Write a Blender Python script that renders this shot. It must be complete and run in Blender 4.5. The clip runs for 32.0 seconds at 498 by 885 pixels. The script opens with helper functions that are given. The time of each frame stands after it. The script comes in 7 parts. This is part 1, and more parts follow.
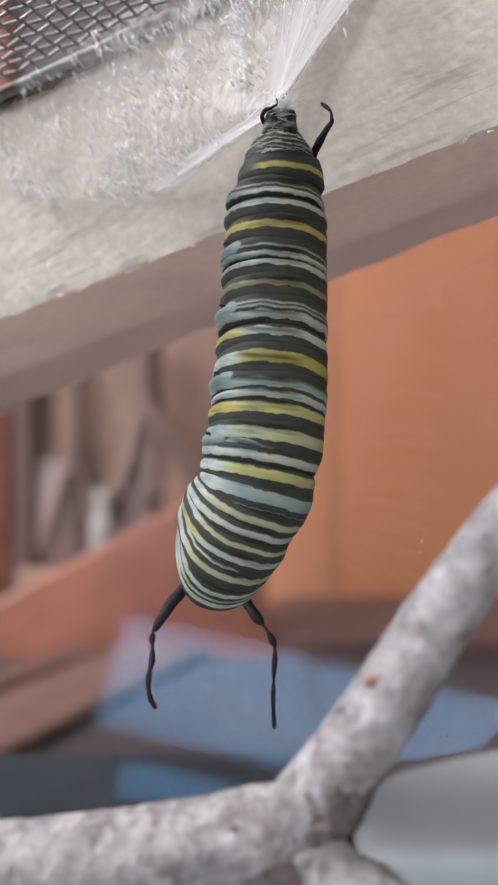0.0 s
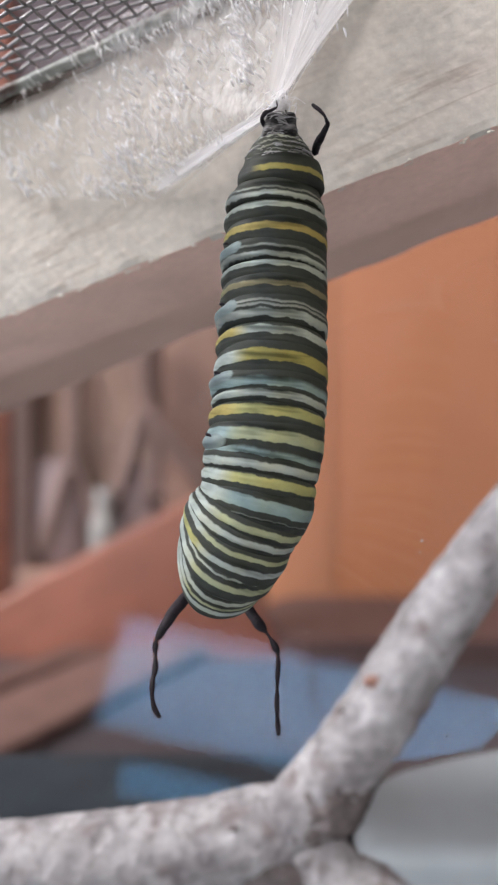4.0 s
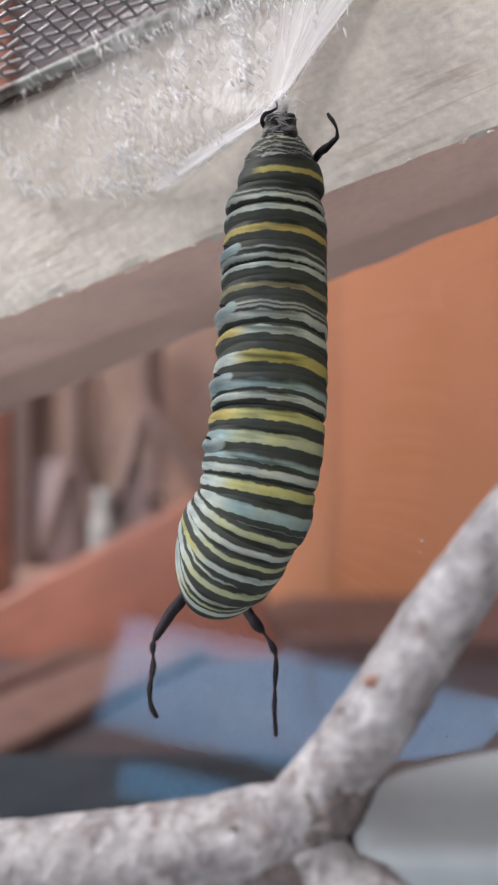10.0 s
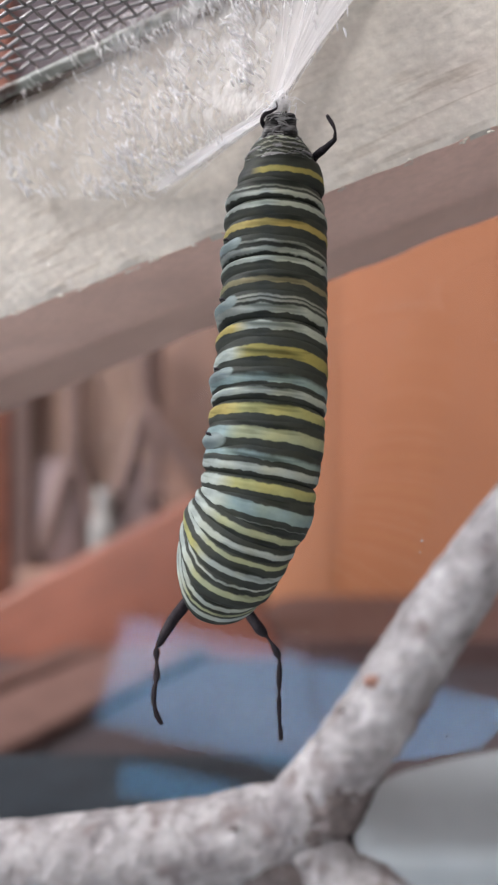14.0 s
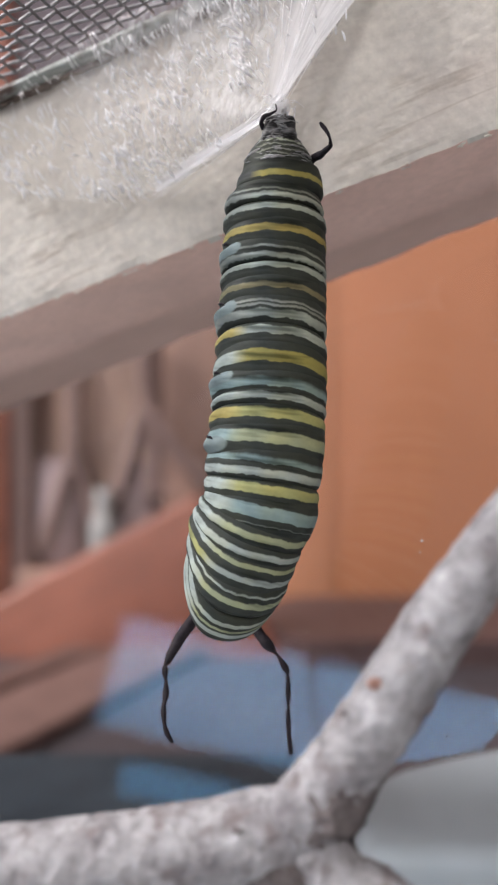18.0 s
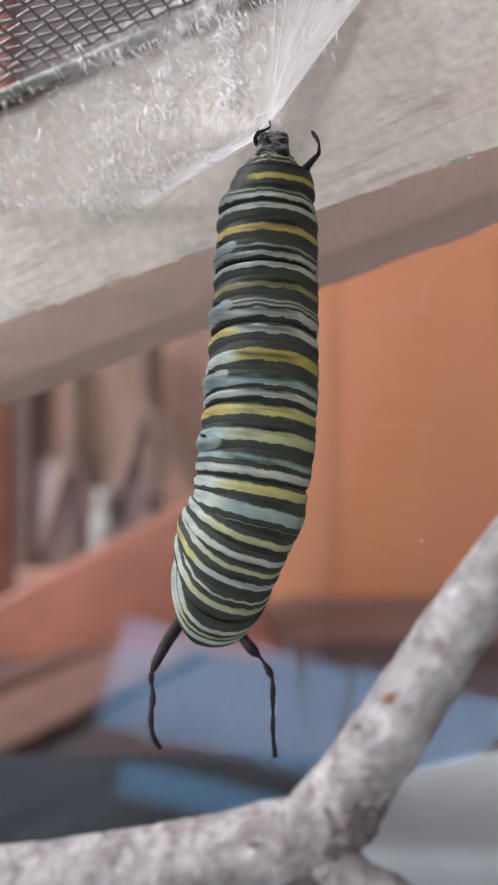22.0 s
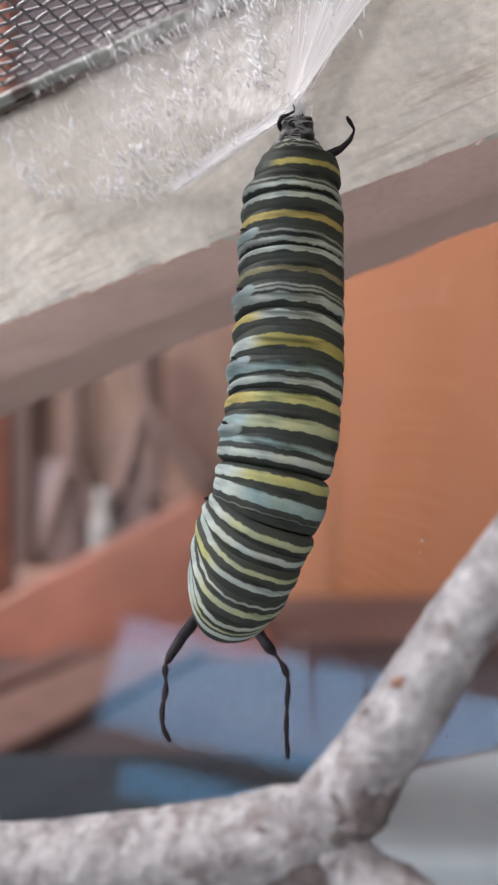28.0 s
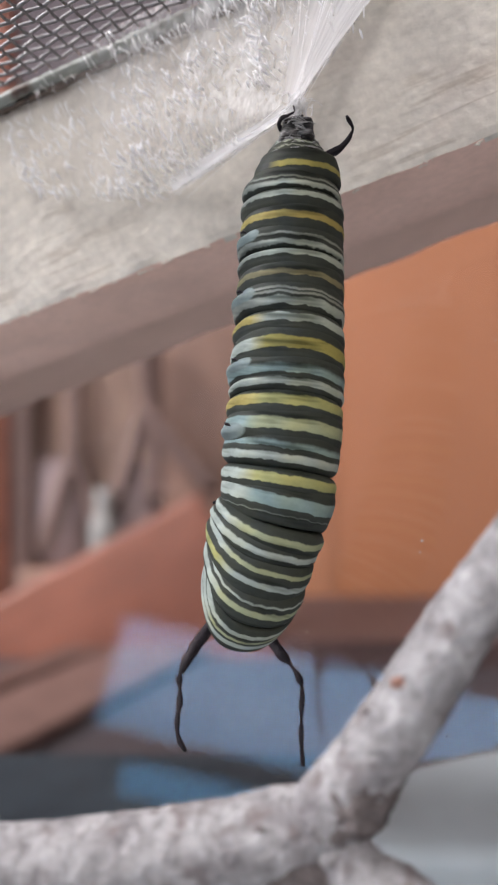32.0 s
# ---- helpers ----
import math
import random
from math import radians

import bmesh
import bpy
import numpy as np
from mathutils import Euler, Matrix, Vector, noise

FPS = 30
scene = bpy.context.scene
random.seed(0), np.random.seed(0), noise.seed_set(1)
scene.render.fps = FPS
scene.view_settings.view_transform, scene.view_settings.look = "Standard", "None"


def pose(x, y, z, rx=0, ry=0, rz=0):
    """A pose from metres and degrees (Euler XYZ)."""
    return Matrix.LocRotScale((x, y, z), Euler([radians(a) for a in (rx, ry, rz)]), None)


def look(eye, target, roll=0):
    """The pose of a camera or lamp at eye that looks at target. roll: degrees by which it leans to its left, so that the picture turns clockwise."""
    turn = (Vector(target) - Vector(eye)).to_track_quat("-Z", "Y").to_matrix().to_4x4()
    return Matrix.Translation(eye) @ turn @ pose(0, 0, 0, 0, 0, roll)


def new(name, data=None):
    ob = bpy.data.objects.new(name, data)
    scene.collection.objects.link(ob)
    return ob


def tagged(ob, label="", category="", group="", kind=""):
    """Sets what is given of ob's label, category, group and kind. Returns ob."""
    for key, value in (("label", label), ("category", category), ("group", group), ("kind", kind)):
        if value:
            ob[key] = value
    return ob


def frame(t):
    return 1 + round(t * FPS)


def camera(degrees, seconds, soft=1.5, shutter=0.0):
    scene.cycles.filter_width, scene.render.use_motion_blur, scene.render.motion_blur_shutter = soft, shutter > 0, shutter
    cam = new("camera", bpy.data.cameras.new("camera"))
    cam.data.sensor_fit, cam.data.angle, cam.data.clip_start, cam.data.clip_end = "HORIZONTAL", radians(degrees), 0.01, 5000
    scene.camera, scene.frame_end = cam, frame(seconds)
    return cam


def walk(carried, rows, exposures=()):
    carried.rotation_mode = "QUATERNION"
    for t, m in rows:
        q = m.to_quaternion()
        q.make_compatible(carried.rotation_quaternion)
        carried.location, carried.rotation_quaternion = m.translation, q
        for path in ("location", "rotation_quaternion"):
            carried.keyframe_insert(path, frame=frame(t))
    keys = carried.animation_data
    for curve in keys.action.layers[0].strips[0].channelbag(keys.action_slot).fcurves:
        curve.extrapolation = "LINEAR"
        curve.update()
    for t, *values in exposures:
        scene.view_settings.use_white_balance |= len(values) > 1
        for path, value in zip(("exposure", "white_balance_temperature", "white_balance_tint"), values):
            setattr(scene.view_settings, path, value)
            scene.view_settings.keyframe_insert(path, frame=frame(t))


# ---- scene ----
# A striped caterpillar hangs from silk under the wooden rail of a tank lid; the tank turns a little on its table.
H = 1.10                                   # height of the lens over the floor
EYE = Matrix.Translation((0, 0, H))

# ---- camera ----
cam = camera(30.0, 32.0, soft=2.3)
cam.data.dof.use_dof = True
cam.data.dof.focus_distance = 0.069
cam.data.dof.aperture_fstop = 40
walk(cam, [(0, look((0, 0, H), (0, 1, H))), (32, look((0, 0, H), (0, 1, H)))], exposures=[(0, 0.0), (32, 0.0)])

# ---- the tank's turn: seconds, turn in degrees, shift in millimetres ----
TANK_ROWS = (
    (0, 0, 0, 0, 0), (17.5, 0, 0, 0, 0), (18, 0.68, -0.12, 0.13, -0.18), (18.5, 1.2, -0.23, 0.26, -0.33),
    (19, 2.09, -0.42, 0.44, -0.56), (19.5, 3.05, -0.64, 0.69, -0.81), (20, 3.53, -0.75, 0.75, -0.93),
    (21, 3.72, -0.77, 0.82, -0.97), (22, 4.84, -0.98, 0.91, -1.29), (23, 4.97, -0.98, 0.98, -1.32),
    (24, 3.51, -0.39, 0.8, -0.95), (25, 1.58, 0.63, 0.38, -0.43), (25.5, 0.95, 0.96, 0.22, -0.23),
    (27.5, 0.35, 1.24, 0.08, -0.08), (32, 0.35, 1.24, 0.08, -0.08),
)
PIVOT = Matrix.Translation((0, 0.075, H))


def tank_pose(turn, x, y, z):
    return Matrix.Translation((x / 1000, y / 1000, z / 1000)) @ PIVOT @ pose(0, 0, 0, 0, 0, turn) @ PIVOT.inverted()


TANK_THINGS = []


def in_tank(ob, rest=None):
    """Puts a thing at its resting pose and lets it turn with the tank."""
    rest = EYE.copy() if rest is None else EYE @ rest
    ob.matrix_basis = rest
    TANK_THINGS.append((ob, rest))
    return ob


# ---- world, windows, light ----
world = bpy.data.worlds.new("world")
scene.world = world
world.use_nodes = True
wn = world.node_tree.nodes
sky = wn.new("ShaderNodeTexSky")
sky.sky_type, sky.sun_disc = "NISHITA", False
sky.sun_elevation, sky.sun_rotation = radians(38), radians(200)
world.node_tree.links.new(sky.outputs[0], wn["Background"].inputs[0])
wn["Background"].inputs[1].default_value = 0.12


def area_lamp(name, m, width, height, power, colour):
    data = bpy.data.lights.new(name, "AREA")
    data.shape, data.size, data.size_y, data.energy, data.color = "RECTANGLE", width, height, power, colour
    ob = new(name, data)
    ob.matrix_basis = m
    return ob


# added light: in an unseen window behind the lens, and one at the left
area_lamp("added_front_light", look((-0.36, -1.93, H + 1.33), (-0.25, 0, H + 0.5)), 0.74, 0.84, 38.5, (1.0, 0.957, 0.96))
area_lamp("added_side_light", look((-1.73, -0.02, H + 1.36), (0, 0.08, H + 0.1)), 0.8, 0.76, 113, (1.0, 0.957, 0.972))


# ---- materials ----
def material(name, rough=0.6, metal=0.0, spec=0.5):
    m = bpy.data.materials.new(name)
    m.use_nodes = True
    b = m.node_tree.nodes["Principled BSDF"]
    b.inputs["Roughness"].default_value, b.inputs["Metallic"].default_value = rough, metal
    b.inputs["Specular IOR Level"].default_value = spec
    return m, m.node_tree.nodes, m.node_tree.links, b


def ramp(nodes, stops, constant=False):
    r = nodes.new("ShaderNodeValToRGB")
    if constant:
        r.color_ramp.interpolation = "CONSTANT"
    els = r.color_ramp.elements
    while len(els) < len(stops):
        els.new(0.5)
    for el, (p, c) in zip(els, stops):
        el.position, el.color = p, (*c, 1)
    return r


def noise_tex(nodes, links, scale, detail=4, rough=0.6, stretch=None, coords="Object"):
    tc = nodes.new("ShaderNodeTexCoord")
    out = tc.outputs[coords]
    if stretch:
        mp = nodes.new("ShaderNodeMapping")
        mp.inputs["Scale"].default_value = stretch
        links.new(out, mp.inputs["Vector"])
        out = mp.outputs["Vector"]
    n = nodes.new("ShaderNodeTexNoise")
    n.inputs["Scale"].default_value, n.inputs["Detail"].default_value, n.inputs["Roughness"].default_value = scale, detail, rough
    links.new(out, n.inputs["Vector"])
    return n


def bump(nodes, links, b, source, strength, distance):
    bp = nodes.new("ShaderNodeBump")
    bp.inputs["Strength"].default_value, bp.inputs["Distance"].default_value = strength, distance
    links.new(source, bp.inputs["Height"])
    if b.inputs["Normal"].links:
        links.new(b.inputs["Normal"].links[0].from_socket, bp.inputs["Normal"])
    links.new(bp.outputs[0], b.inputs["Normal"])


def mix_colour(nodes, links, fac, a, b_, mode="MIX"):
    mx = nodes.new("ShaderNodeMix")
    mx.data_type, mx.blend_type = "RGBA", mode
    for sock, v in ((mx.inputs[0], fac), (mx.inputs[6], a), (mx.inputs[7], b_)):
        if hasattr(v, "is_output"):
            links.new(v, sock)
        else:
            sock.default_value = v if isinstance(v, float) else (*v, 1)
    return mx.outputs[2]


def grainy(name, dark, light, scale, stretch=None, rough=0.6, relief=0.0002, fine=None, spec=0.4, spots=None, span=(0.3, 0.7), grain=(0.72, 1.12)):
    """A surface of two tones that vary at two scales, with fine relief."""
    m, nodes, links, b = material(name, rough, 0, spec)
    n1 = noise_tex(nodes, links, scale, 5, 0.65, stretch)
    n2 = noise_tex(nodes, links, fine or scale * 7, 3, 0.6, stretch)
    r1 = ramp(nodes, [(span[0], dark), (span[1], light)])
    links.new(n1.outputs["Fac"], r1.inputs[0])
    r2 = ramp(nodes, [(0.3, (grain[0],) * 3), (0.7, (grain[1],) * 3)])
    links.new(n2.outputs["Fac"], r2.inputs[0])
    col = mix_colour(nodes, links, 1.0, r1.outputs[0], r2.outputs[0], "MULTIPLY")
    if spots:
        colour, sscale, low, high = spots
        n3 = noise_tex(nodes, links, sscale, 3, 0.5)
        r3 = ramp(nodes, [(low, (0, 0, 0)), (high, (1, 1, 1))])
        links.new(n3.outputs["Fac"], r3.inputs[0])
        col = mix_colour(nodes, links, r3.outputs[0], col, colour)
    links.new(col, b.inputs["Base Color"])
    bump(nodes, links, b, n1.outputs["Fac"], 0.5, relief * 2)
    bump(nodes, links, b, n2.outputs["Fac"], 0.6, relief)
    return m


STRIPE = {
    "K": (0.038, 0.043, 0.037), "k": (0.042, 0.045, 0.043), "D": (0.20, 0.178, 0.105), "Y": (0.30, 0.265, 0.085),
    "y": (0.20, 0.20, 0.10), "O": (0.33, 0.265, 0.09), "W": (0.325, 0.358, 0.325), "B": (0.21, 0.28, 0.275), "G": (0.21, 0.225, 0.205), "P": (0.31, 0.305, 0.13), "p": (0.30, 0.32, 0.20),
}


def banded(name, up, down, shear, bands, radius, wander=1.0, spread=0.0, lobe=None, rise=0.0):
    """Soft black skin with cross bands along its own z: each from and to, downwards in metres, its colour, its colour on the prolegs' flank and how softly its upper edge sets in."""
    m, nodes, links, b = material(name, 0.6, 0, 0.14)
    b.inputs["Subsurface Weight"].default_value = 0.08
    b.inputs["Subsurface Radius"].default_value = (0.0004, 0.0004, 0.0002)

    def calc(kind, x, y, z=None):
        n = nodes.new("ShaderNodeMath")
        n.operation = kind
        for sock, v in zip(n.inputs, (x, y, z)):
            if hasattr(v, "is_output"):
                links.new(v, sock)
            elif v is not None:
                sock.default_value = v
        return n.outputs[0]

    tc, sep = nodes.new("ShaderNodeTexCoord"), nodes.new("ShaderNodeSeparateXYZ")
    links.new(tc.outputs["Object"], sep.inputs[0])
    n1 = noise_tex(nodes, links, 420, 4, 0.6, (1, 1, 0.35))
    n0 = noise_tex(nodes, links, 1700, 2, 0.5)
    level = calc("MULTIPLY_ADD", sep.outputs[1], -shear, sep.outputs[2])
    level = calc("ADD", level, calc("MULTIPLY_ADD", n1.outputs["Fac"], 0.0005 * wander, -0.00025 * wander))
    level = calc("ADD", level, calc("MULTIPLY_ADD", n0.outputs["Fac"], 0.00016, -0.00008))
    if rise:                                         # bands that sweep up the flank
        flat = calc("MAXIMUM", calc("MULTIPLY", sep.outputs[0], -1 / radius), 0.0)
        level = calc("SUBTRACT", level, calc("MULTIPLY", calc("MULTIPLY", flat, flat), rise))
    mr = nodes.new("ShaderNodeMapRange")
    mr.inputs["From Min"].default_value, mr.inputs["From Max"].default_value = up, -down
    links.new(level, mr.inputs["Value"])
    edge, span = 0.00003, up + down
    ramps = []
    for which in (2, 3):
        stops = [(0.0, STRIPE["K"])]
        for band in bands:
            more = spread if which == 3 else 0.0
            p, q = (band[0] - more + up) / span, (band[1] + more + up) / span
            stops += [(p - edge / span, STRIPE["K"]), (p + (edge + band[4]) / span, STRIPE[band[which]]),
                      (q - edge / span, STRIPE[band[which]]), (q + edge / span, STRIPE["K"])]
        r = ramp(nodes, stops)
        links.new(mr.outputs[0], r.inputs[0])
        ramps.append(r.outputs[0])
    flank = nodes.new("ShaderNodeMapRange")
    flank.inputs["From Min"].default_value, flank.inputs["From Max"].default_value = -0.45 * radius, -0.72 * radius
    links.new(calc("MULTIPLY_ADD", n1.outputs["Fac"], 0.0012, calc("SUBTRACT", sep.outputs[0], 0.0006)), flank.inputs["Value"])
    col = mix_colour(nodes, links, flank.outputs[0], ramps[0], ramps[1])
    if lobe:                              # the pale stub leg on the flank
        across = calc("DIVIDE", calc("ADD", sep.outputs[0], 0.92 * radius), 0.24 * radius)
        along = calc("DIVIDE", calc("SUBTRACT", level, lobe), 0.00056)
        out = calc("ADD", calc("MULTIPLY", across, across), calc("MULTIPLY", along, along))
        ring = nodes.new("ShaderNodeMapRange")
        ring.inputs["From Min"].default_value, ring.inputs["From Max"].default_value = 1.15, 0.75
        links.new(calc("MULTIPLY_ADD", n1.outputs["Fac"], 1.6, calc("SUBTRACT", out, 0.8)), ring.inputs["Value"])
        col = mix_colour(nodes, links, ring.outputs[0], col, (0.175, 0.212, 0.21))
    # faint mottling, broad drifts of tone, crease shade painted where the bump dips
    n2 = noise_tex(nodes, links, 700, 3, 0.6, (1, 1, 1.6))
    r2 = ramp(nodes, [(0.28, (0.78, 0.80, 0.81)), (0.7, (1.06, 1.06, 1.05))])
    links.new(n2.outputs["Fac"], r2.inputs[0])
    col = mix_colour(nodes, links, 1.0, col, r2.outputs[0], "MULTIPLY")
    n3 = noise_tex(nodes, links, 210, 2, 0.5)
    r3 = ramp(nodes, [(0.30, (0.66, 0.70, 0.72)), (0.46, (0.96, 1.0, 1.03)), (0.62, (1.06, 1.03, 0.90))])
    links.new(n3.outputs["Fac"], r3.inputs[0])
    col = mix_colour(nodes, links, 1.0, col, r3.outputs[0], "MULTIPLY")
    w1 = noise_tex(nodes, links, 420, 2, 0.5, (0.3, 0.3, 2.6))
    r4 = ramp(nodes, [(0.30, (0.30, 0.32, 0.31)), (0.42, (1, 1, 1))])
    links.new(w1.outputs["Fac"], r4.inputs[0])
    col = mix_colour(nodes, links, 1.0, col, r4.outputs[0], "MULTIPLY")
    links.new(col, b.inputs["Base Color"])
    bump(nodes, links, b, w1.outputs["Fac"], 0.7, 0.0002)
    bump(nodes, links, b, n0.outputs["Fac"], 0.4, 0.00007)
    return m


RAIL_WOOD = grainy("pale_sawn_wood", (0.665, 0.626, 0.56), (0.785, 0.746, 0.67), 300, (0.8, 1, 1), 0.88, 0.00012, 1100, 0.15,
                   ((0.56, 0.47, 0.42), 60, 0.5, 0.85), (0.3, 0.7), (0.86, 1.08))


def saw_marks(m):
    """Fine crossing marks of the saw, and hairline cracks along the grain."""
    nodes, links = m.node_tree.nodes, m.node_tree.links
    for axis, turn, scale, bend, strength in (("Z", 14, 330, 2.2, 0.13), ("X", 24, 270, 3.4, 0.09)):
        tc, mp, wv = nodes.new("ShaderNodeTexCoord"), nodes.new("ShaderNodeMapping"), nodes.new("ShaderNodeTexWave")
        mp.inputs["Rotation"].default_value = (0, radians(turn), 0)
        links.new(tc.outputs["Object"], mp.inputs["Vector"])
        links.new(mp.outputs["Vector"], wv.inputs["Vector"])
        wv.bands_direction = axis
        wv.inputs["Scale"].default_value, wv.inputs["Distortion"].default_value = scale, bend
        wv.inputs["Detail"].default_value, wv.inputs["Detail Scale"].default_value = 3, 2.0
        bump(nodes, links, nodes["Principled BSDF"], wv.outputs["Fac"], strength, 0.00012)
    b = nodes["Principled BSDF"]
    dimple = noise_tex(nodes, links, 950, 3, 0.55, (0.7, 1, 1.3))
    bump(nodes, links, b, dimple.outputs["Fac"], 0.35, 0.0002)
    grain = noise_tex(nodes, links, 420, 3, 0.5, (0.045, 1, 1.0))
    crack = ramp(nodes, [(0.470, (1, 1, 1)), (0.492, (0.78, 0.75, 0.72)), (0.514, (1, 1, 1))])
    links.new(grain.outputs["Fac"], crack.inputs[0])
    broken = noise_tex(nodes, links, 130, 2, 0.5)
    where = ramp(nodes, [(0.50, (0, 0, 0)), (0.60, (1, 1, 1))])
    links.new(broken.outputs["Fac"], where.inputs[0])
    wood = b.inputs["Base Color"].links[0].from_socket
    links.new(mix_colour(nodes, links, where.outputs[0], wood, mix_colour(nodes, links, 1.0, wood, crack.outputs[0], "MULTIPLY")), b.inputs["Base Color"])


saw_marks(RAIL_WOOD)
BARE_WOOD = grainy("pinkish_bare_wood", (0.77, 0.545, 0.463), (0.84, 0.60, 0.52), 150, (0.6, 1, 1), 0.85, 0.00006, 1900, 0.15,
                   ((0.58, 0.42, 0.37), 60, 0.55, 0.85), (0.3, 0.7), (0.93, 1.05))
BARK = grainy("weathered_pale_bark", (0.14, 0.13, 0.136), (0.40, 0.395, 0.402), 420, None, 0.9, 0.00028, 1500, 0.12,
              ((0.16, 0.14, 0.14), 600, 0.56, 0.68), (0.3, 0.7), (0.72, 1.12))
BUD_SCAR = grainy("rusty_bud_scar", (0.24, 0.115, 0.085), (0.36, 0.21, 0.165), 900, None, 0.8, 0.0001)
WIRE = grainy("dark_screen_wire", (0.09, 0.085, 0.085), (0.18, 0.17, 0.17), 400, None, 0.4, 0.00002, None, 0.6)
WIRE_PALE = grainy("grey_screen_wire", (0.125, 0.117, 0.122), (0.22, 0.208, 0.213), 400, None, 0.4, 0.00002, None, 0.6)
SPLINE = grainy("greenish_plastic_edging", (0.20, 0.225, 0.205), (0.36, 0.38, 0.35), 260, (0.3, 1, 1), 0.5, 0.0001, 800, 0.5,
                ((0.08, 0.05, 0.04), 300, 0.55, 0.66))
DARK_FLESH = grainy("black_flesh", (0.006, 0.005, 0.008), (0.022, 0.017, 0.022), 900, None, 0.65, 0.0001, None, 0.2)
MOTTLED = grainy("mottled_black_and_white_flesh", (0.008, 0.008, 0.008), (0.25, 0.25, 0.25), 900, (0.45, 0.45, 2.0), 0.6, 0.0002, 2500, 0.25, None, (0.45, 0.66))
ORANGE_WOOD = grainy("orange_varnished_wood", (0.342, 0.138, 0.069), (0.383, 0.162, 0.083), 7, (1, 1, 0.4), 0.6, 0.000004, 30, 0.25, None, (0.3, 0.7), (0.95, 1.04))
ORANGE_PALE = grainy("light_orange_wood", (0.455, 0.198, 0.105), (0.51, 0.232, 0.128), 7, (1, 1, 0.4), 0.6, 0.000004, 30, 0.25, None, (0.3, 0.7), (0.95, 1.04))
RED_WOOD = grainy("red_brown_wood", (0.20, 0.068, 0.042), (0.27, 0.1, 0.064), 9, (0.3, 1, 1), 0.5, 0.0004, 60, 0.4)
BROWN_WOOD = grainy("dark_brown_wood", (0.17, 0.105, 0.088), (0.23, 0.145, 0.12), 9, (1, 1, 0.3), 0.5, 0.0004, 60, 0.4)
NICHE_WOOD = grainy("dull_brown_wood", (0.51, 0.355, 0.285), (0.57, 0.40, 0.325), 9, (1, 1, 0.3), 0.7, 0.0002, 60, 0.2)
SLAT_WOOD = grainy("brown_slat_wood", (0.15, 0.096, 0.083), (0.19, 0.125, 0.108), 9, (1, 1, 0.3), 0.5, 0.0004, 60, 0.3)
STILE_WOOD = grainy("dull_orange_brown_wood", (0.20, 0.115, 0.088), (0.25, 0.15, 0.115), 8, (1, 1, 0.3), 0.5, 0.0004, 60, 0.3)
STRIP_PALE = grainy("dull_orange_brown_strip", (0.125, 0.072, 0.062), (0.152, 0.09, 0.076), 8, (1, 1, 0.3), 0.6, 0.0002, 60, 0.2)
STRIP_WOOD = grainy("dull_red_brown_wood", (0.10, 0.056, 0.048), (0.125, 0.072, 0.06), 8, (1, 1, 0.3), 0.6, 0.0002, 60, 0.2)
SLATE = grainy("dark_slate_blue_plastic", (0.012, 0.018, 0.024), (0.028, 0.036, 0.044), 20, None, 0.7, 0.0003, None, 0.1)
PAPER = grainy("grey_paper", (0.32, 0.345, 0.355), (0.35, 0.375, 0.385), 40, None, 0.8, 0.00001, 120, 0.2, None, (0.3, 0.7), (0.95, 1.03))
DARK_BARK = grainy("dark_flaking_bark", (0.075, 0.063, 0.062), (0.2, 0.175, 0.172), 700, None, 0.9, 0.0005, 1500, 0.15)
DUST = grainy("dried_grey_dust", (0.25, 0.25, 0.25), (0.4, 0.4, 0.4), 3000, None, 0.9, 0.00002)
GREY_STONE = grainy("grey_stoneware", (0.26, 0.288, 0.308), (0.295, 0.322, 0.342), 60, None, 0.7, 0.00001, 200, 0.3, None, (0.3, 0.7), (0.95, 1.03))
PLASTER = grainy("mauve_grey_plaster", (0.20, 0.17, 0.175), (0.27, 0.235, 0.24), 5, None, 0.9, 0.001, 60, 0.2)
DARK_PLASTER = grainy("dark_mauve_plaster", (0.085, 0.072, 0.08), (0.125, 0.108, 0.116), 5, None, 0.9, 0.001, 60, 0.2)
WHITE_PAINT = grainy("white_paint", (0.72, 0.71, 0.69), (0.82, 0.81, 0.79), 4, None, 0.6, 0.0006, 50, 0.3)
FLOOR_WOOD = grainy("brown_floorboards", (0.2, 0.12, 0.07), (0.3, 0.19, 0.11), 4, (0.2, 1, 1), 0.5, 0.001, 40, 0.4)
SLAB_WOOD = grainy("reddish_slab_wood", (0.05, 0.029, 0.028), (0.078, 0.046, 0.043), 9, (0.25, 1, 1), 0.45, 0.0004, 60, 0.4)
TABLE_WOOD = grainy("dark_table_wood", (0.034, 0.029, 0.033), (0.052, 0.045, 0.049), 9, (0.25, 1, 1), 0.55, 0.0004, 60, 0.2)
MILKY = grainy("milky_glass", (0.24, 0.233, 0.223), (0.305, 0.294, 0.283), 30, None, 0.5, 0.0002, None, 0.4)
MAUVE = grainy("mauve_ceramic", (0.32, 0.24, 0.236), (0.36, 0.273, 0.268), 20, None, 0.75, 0.0002, None, 0.2)


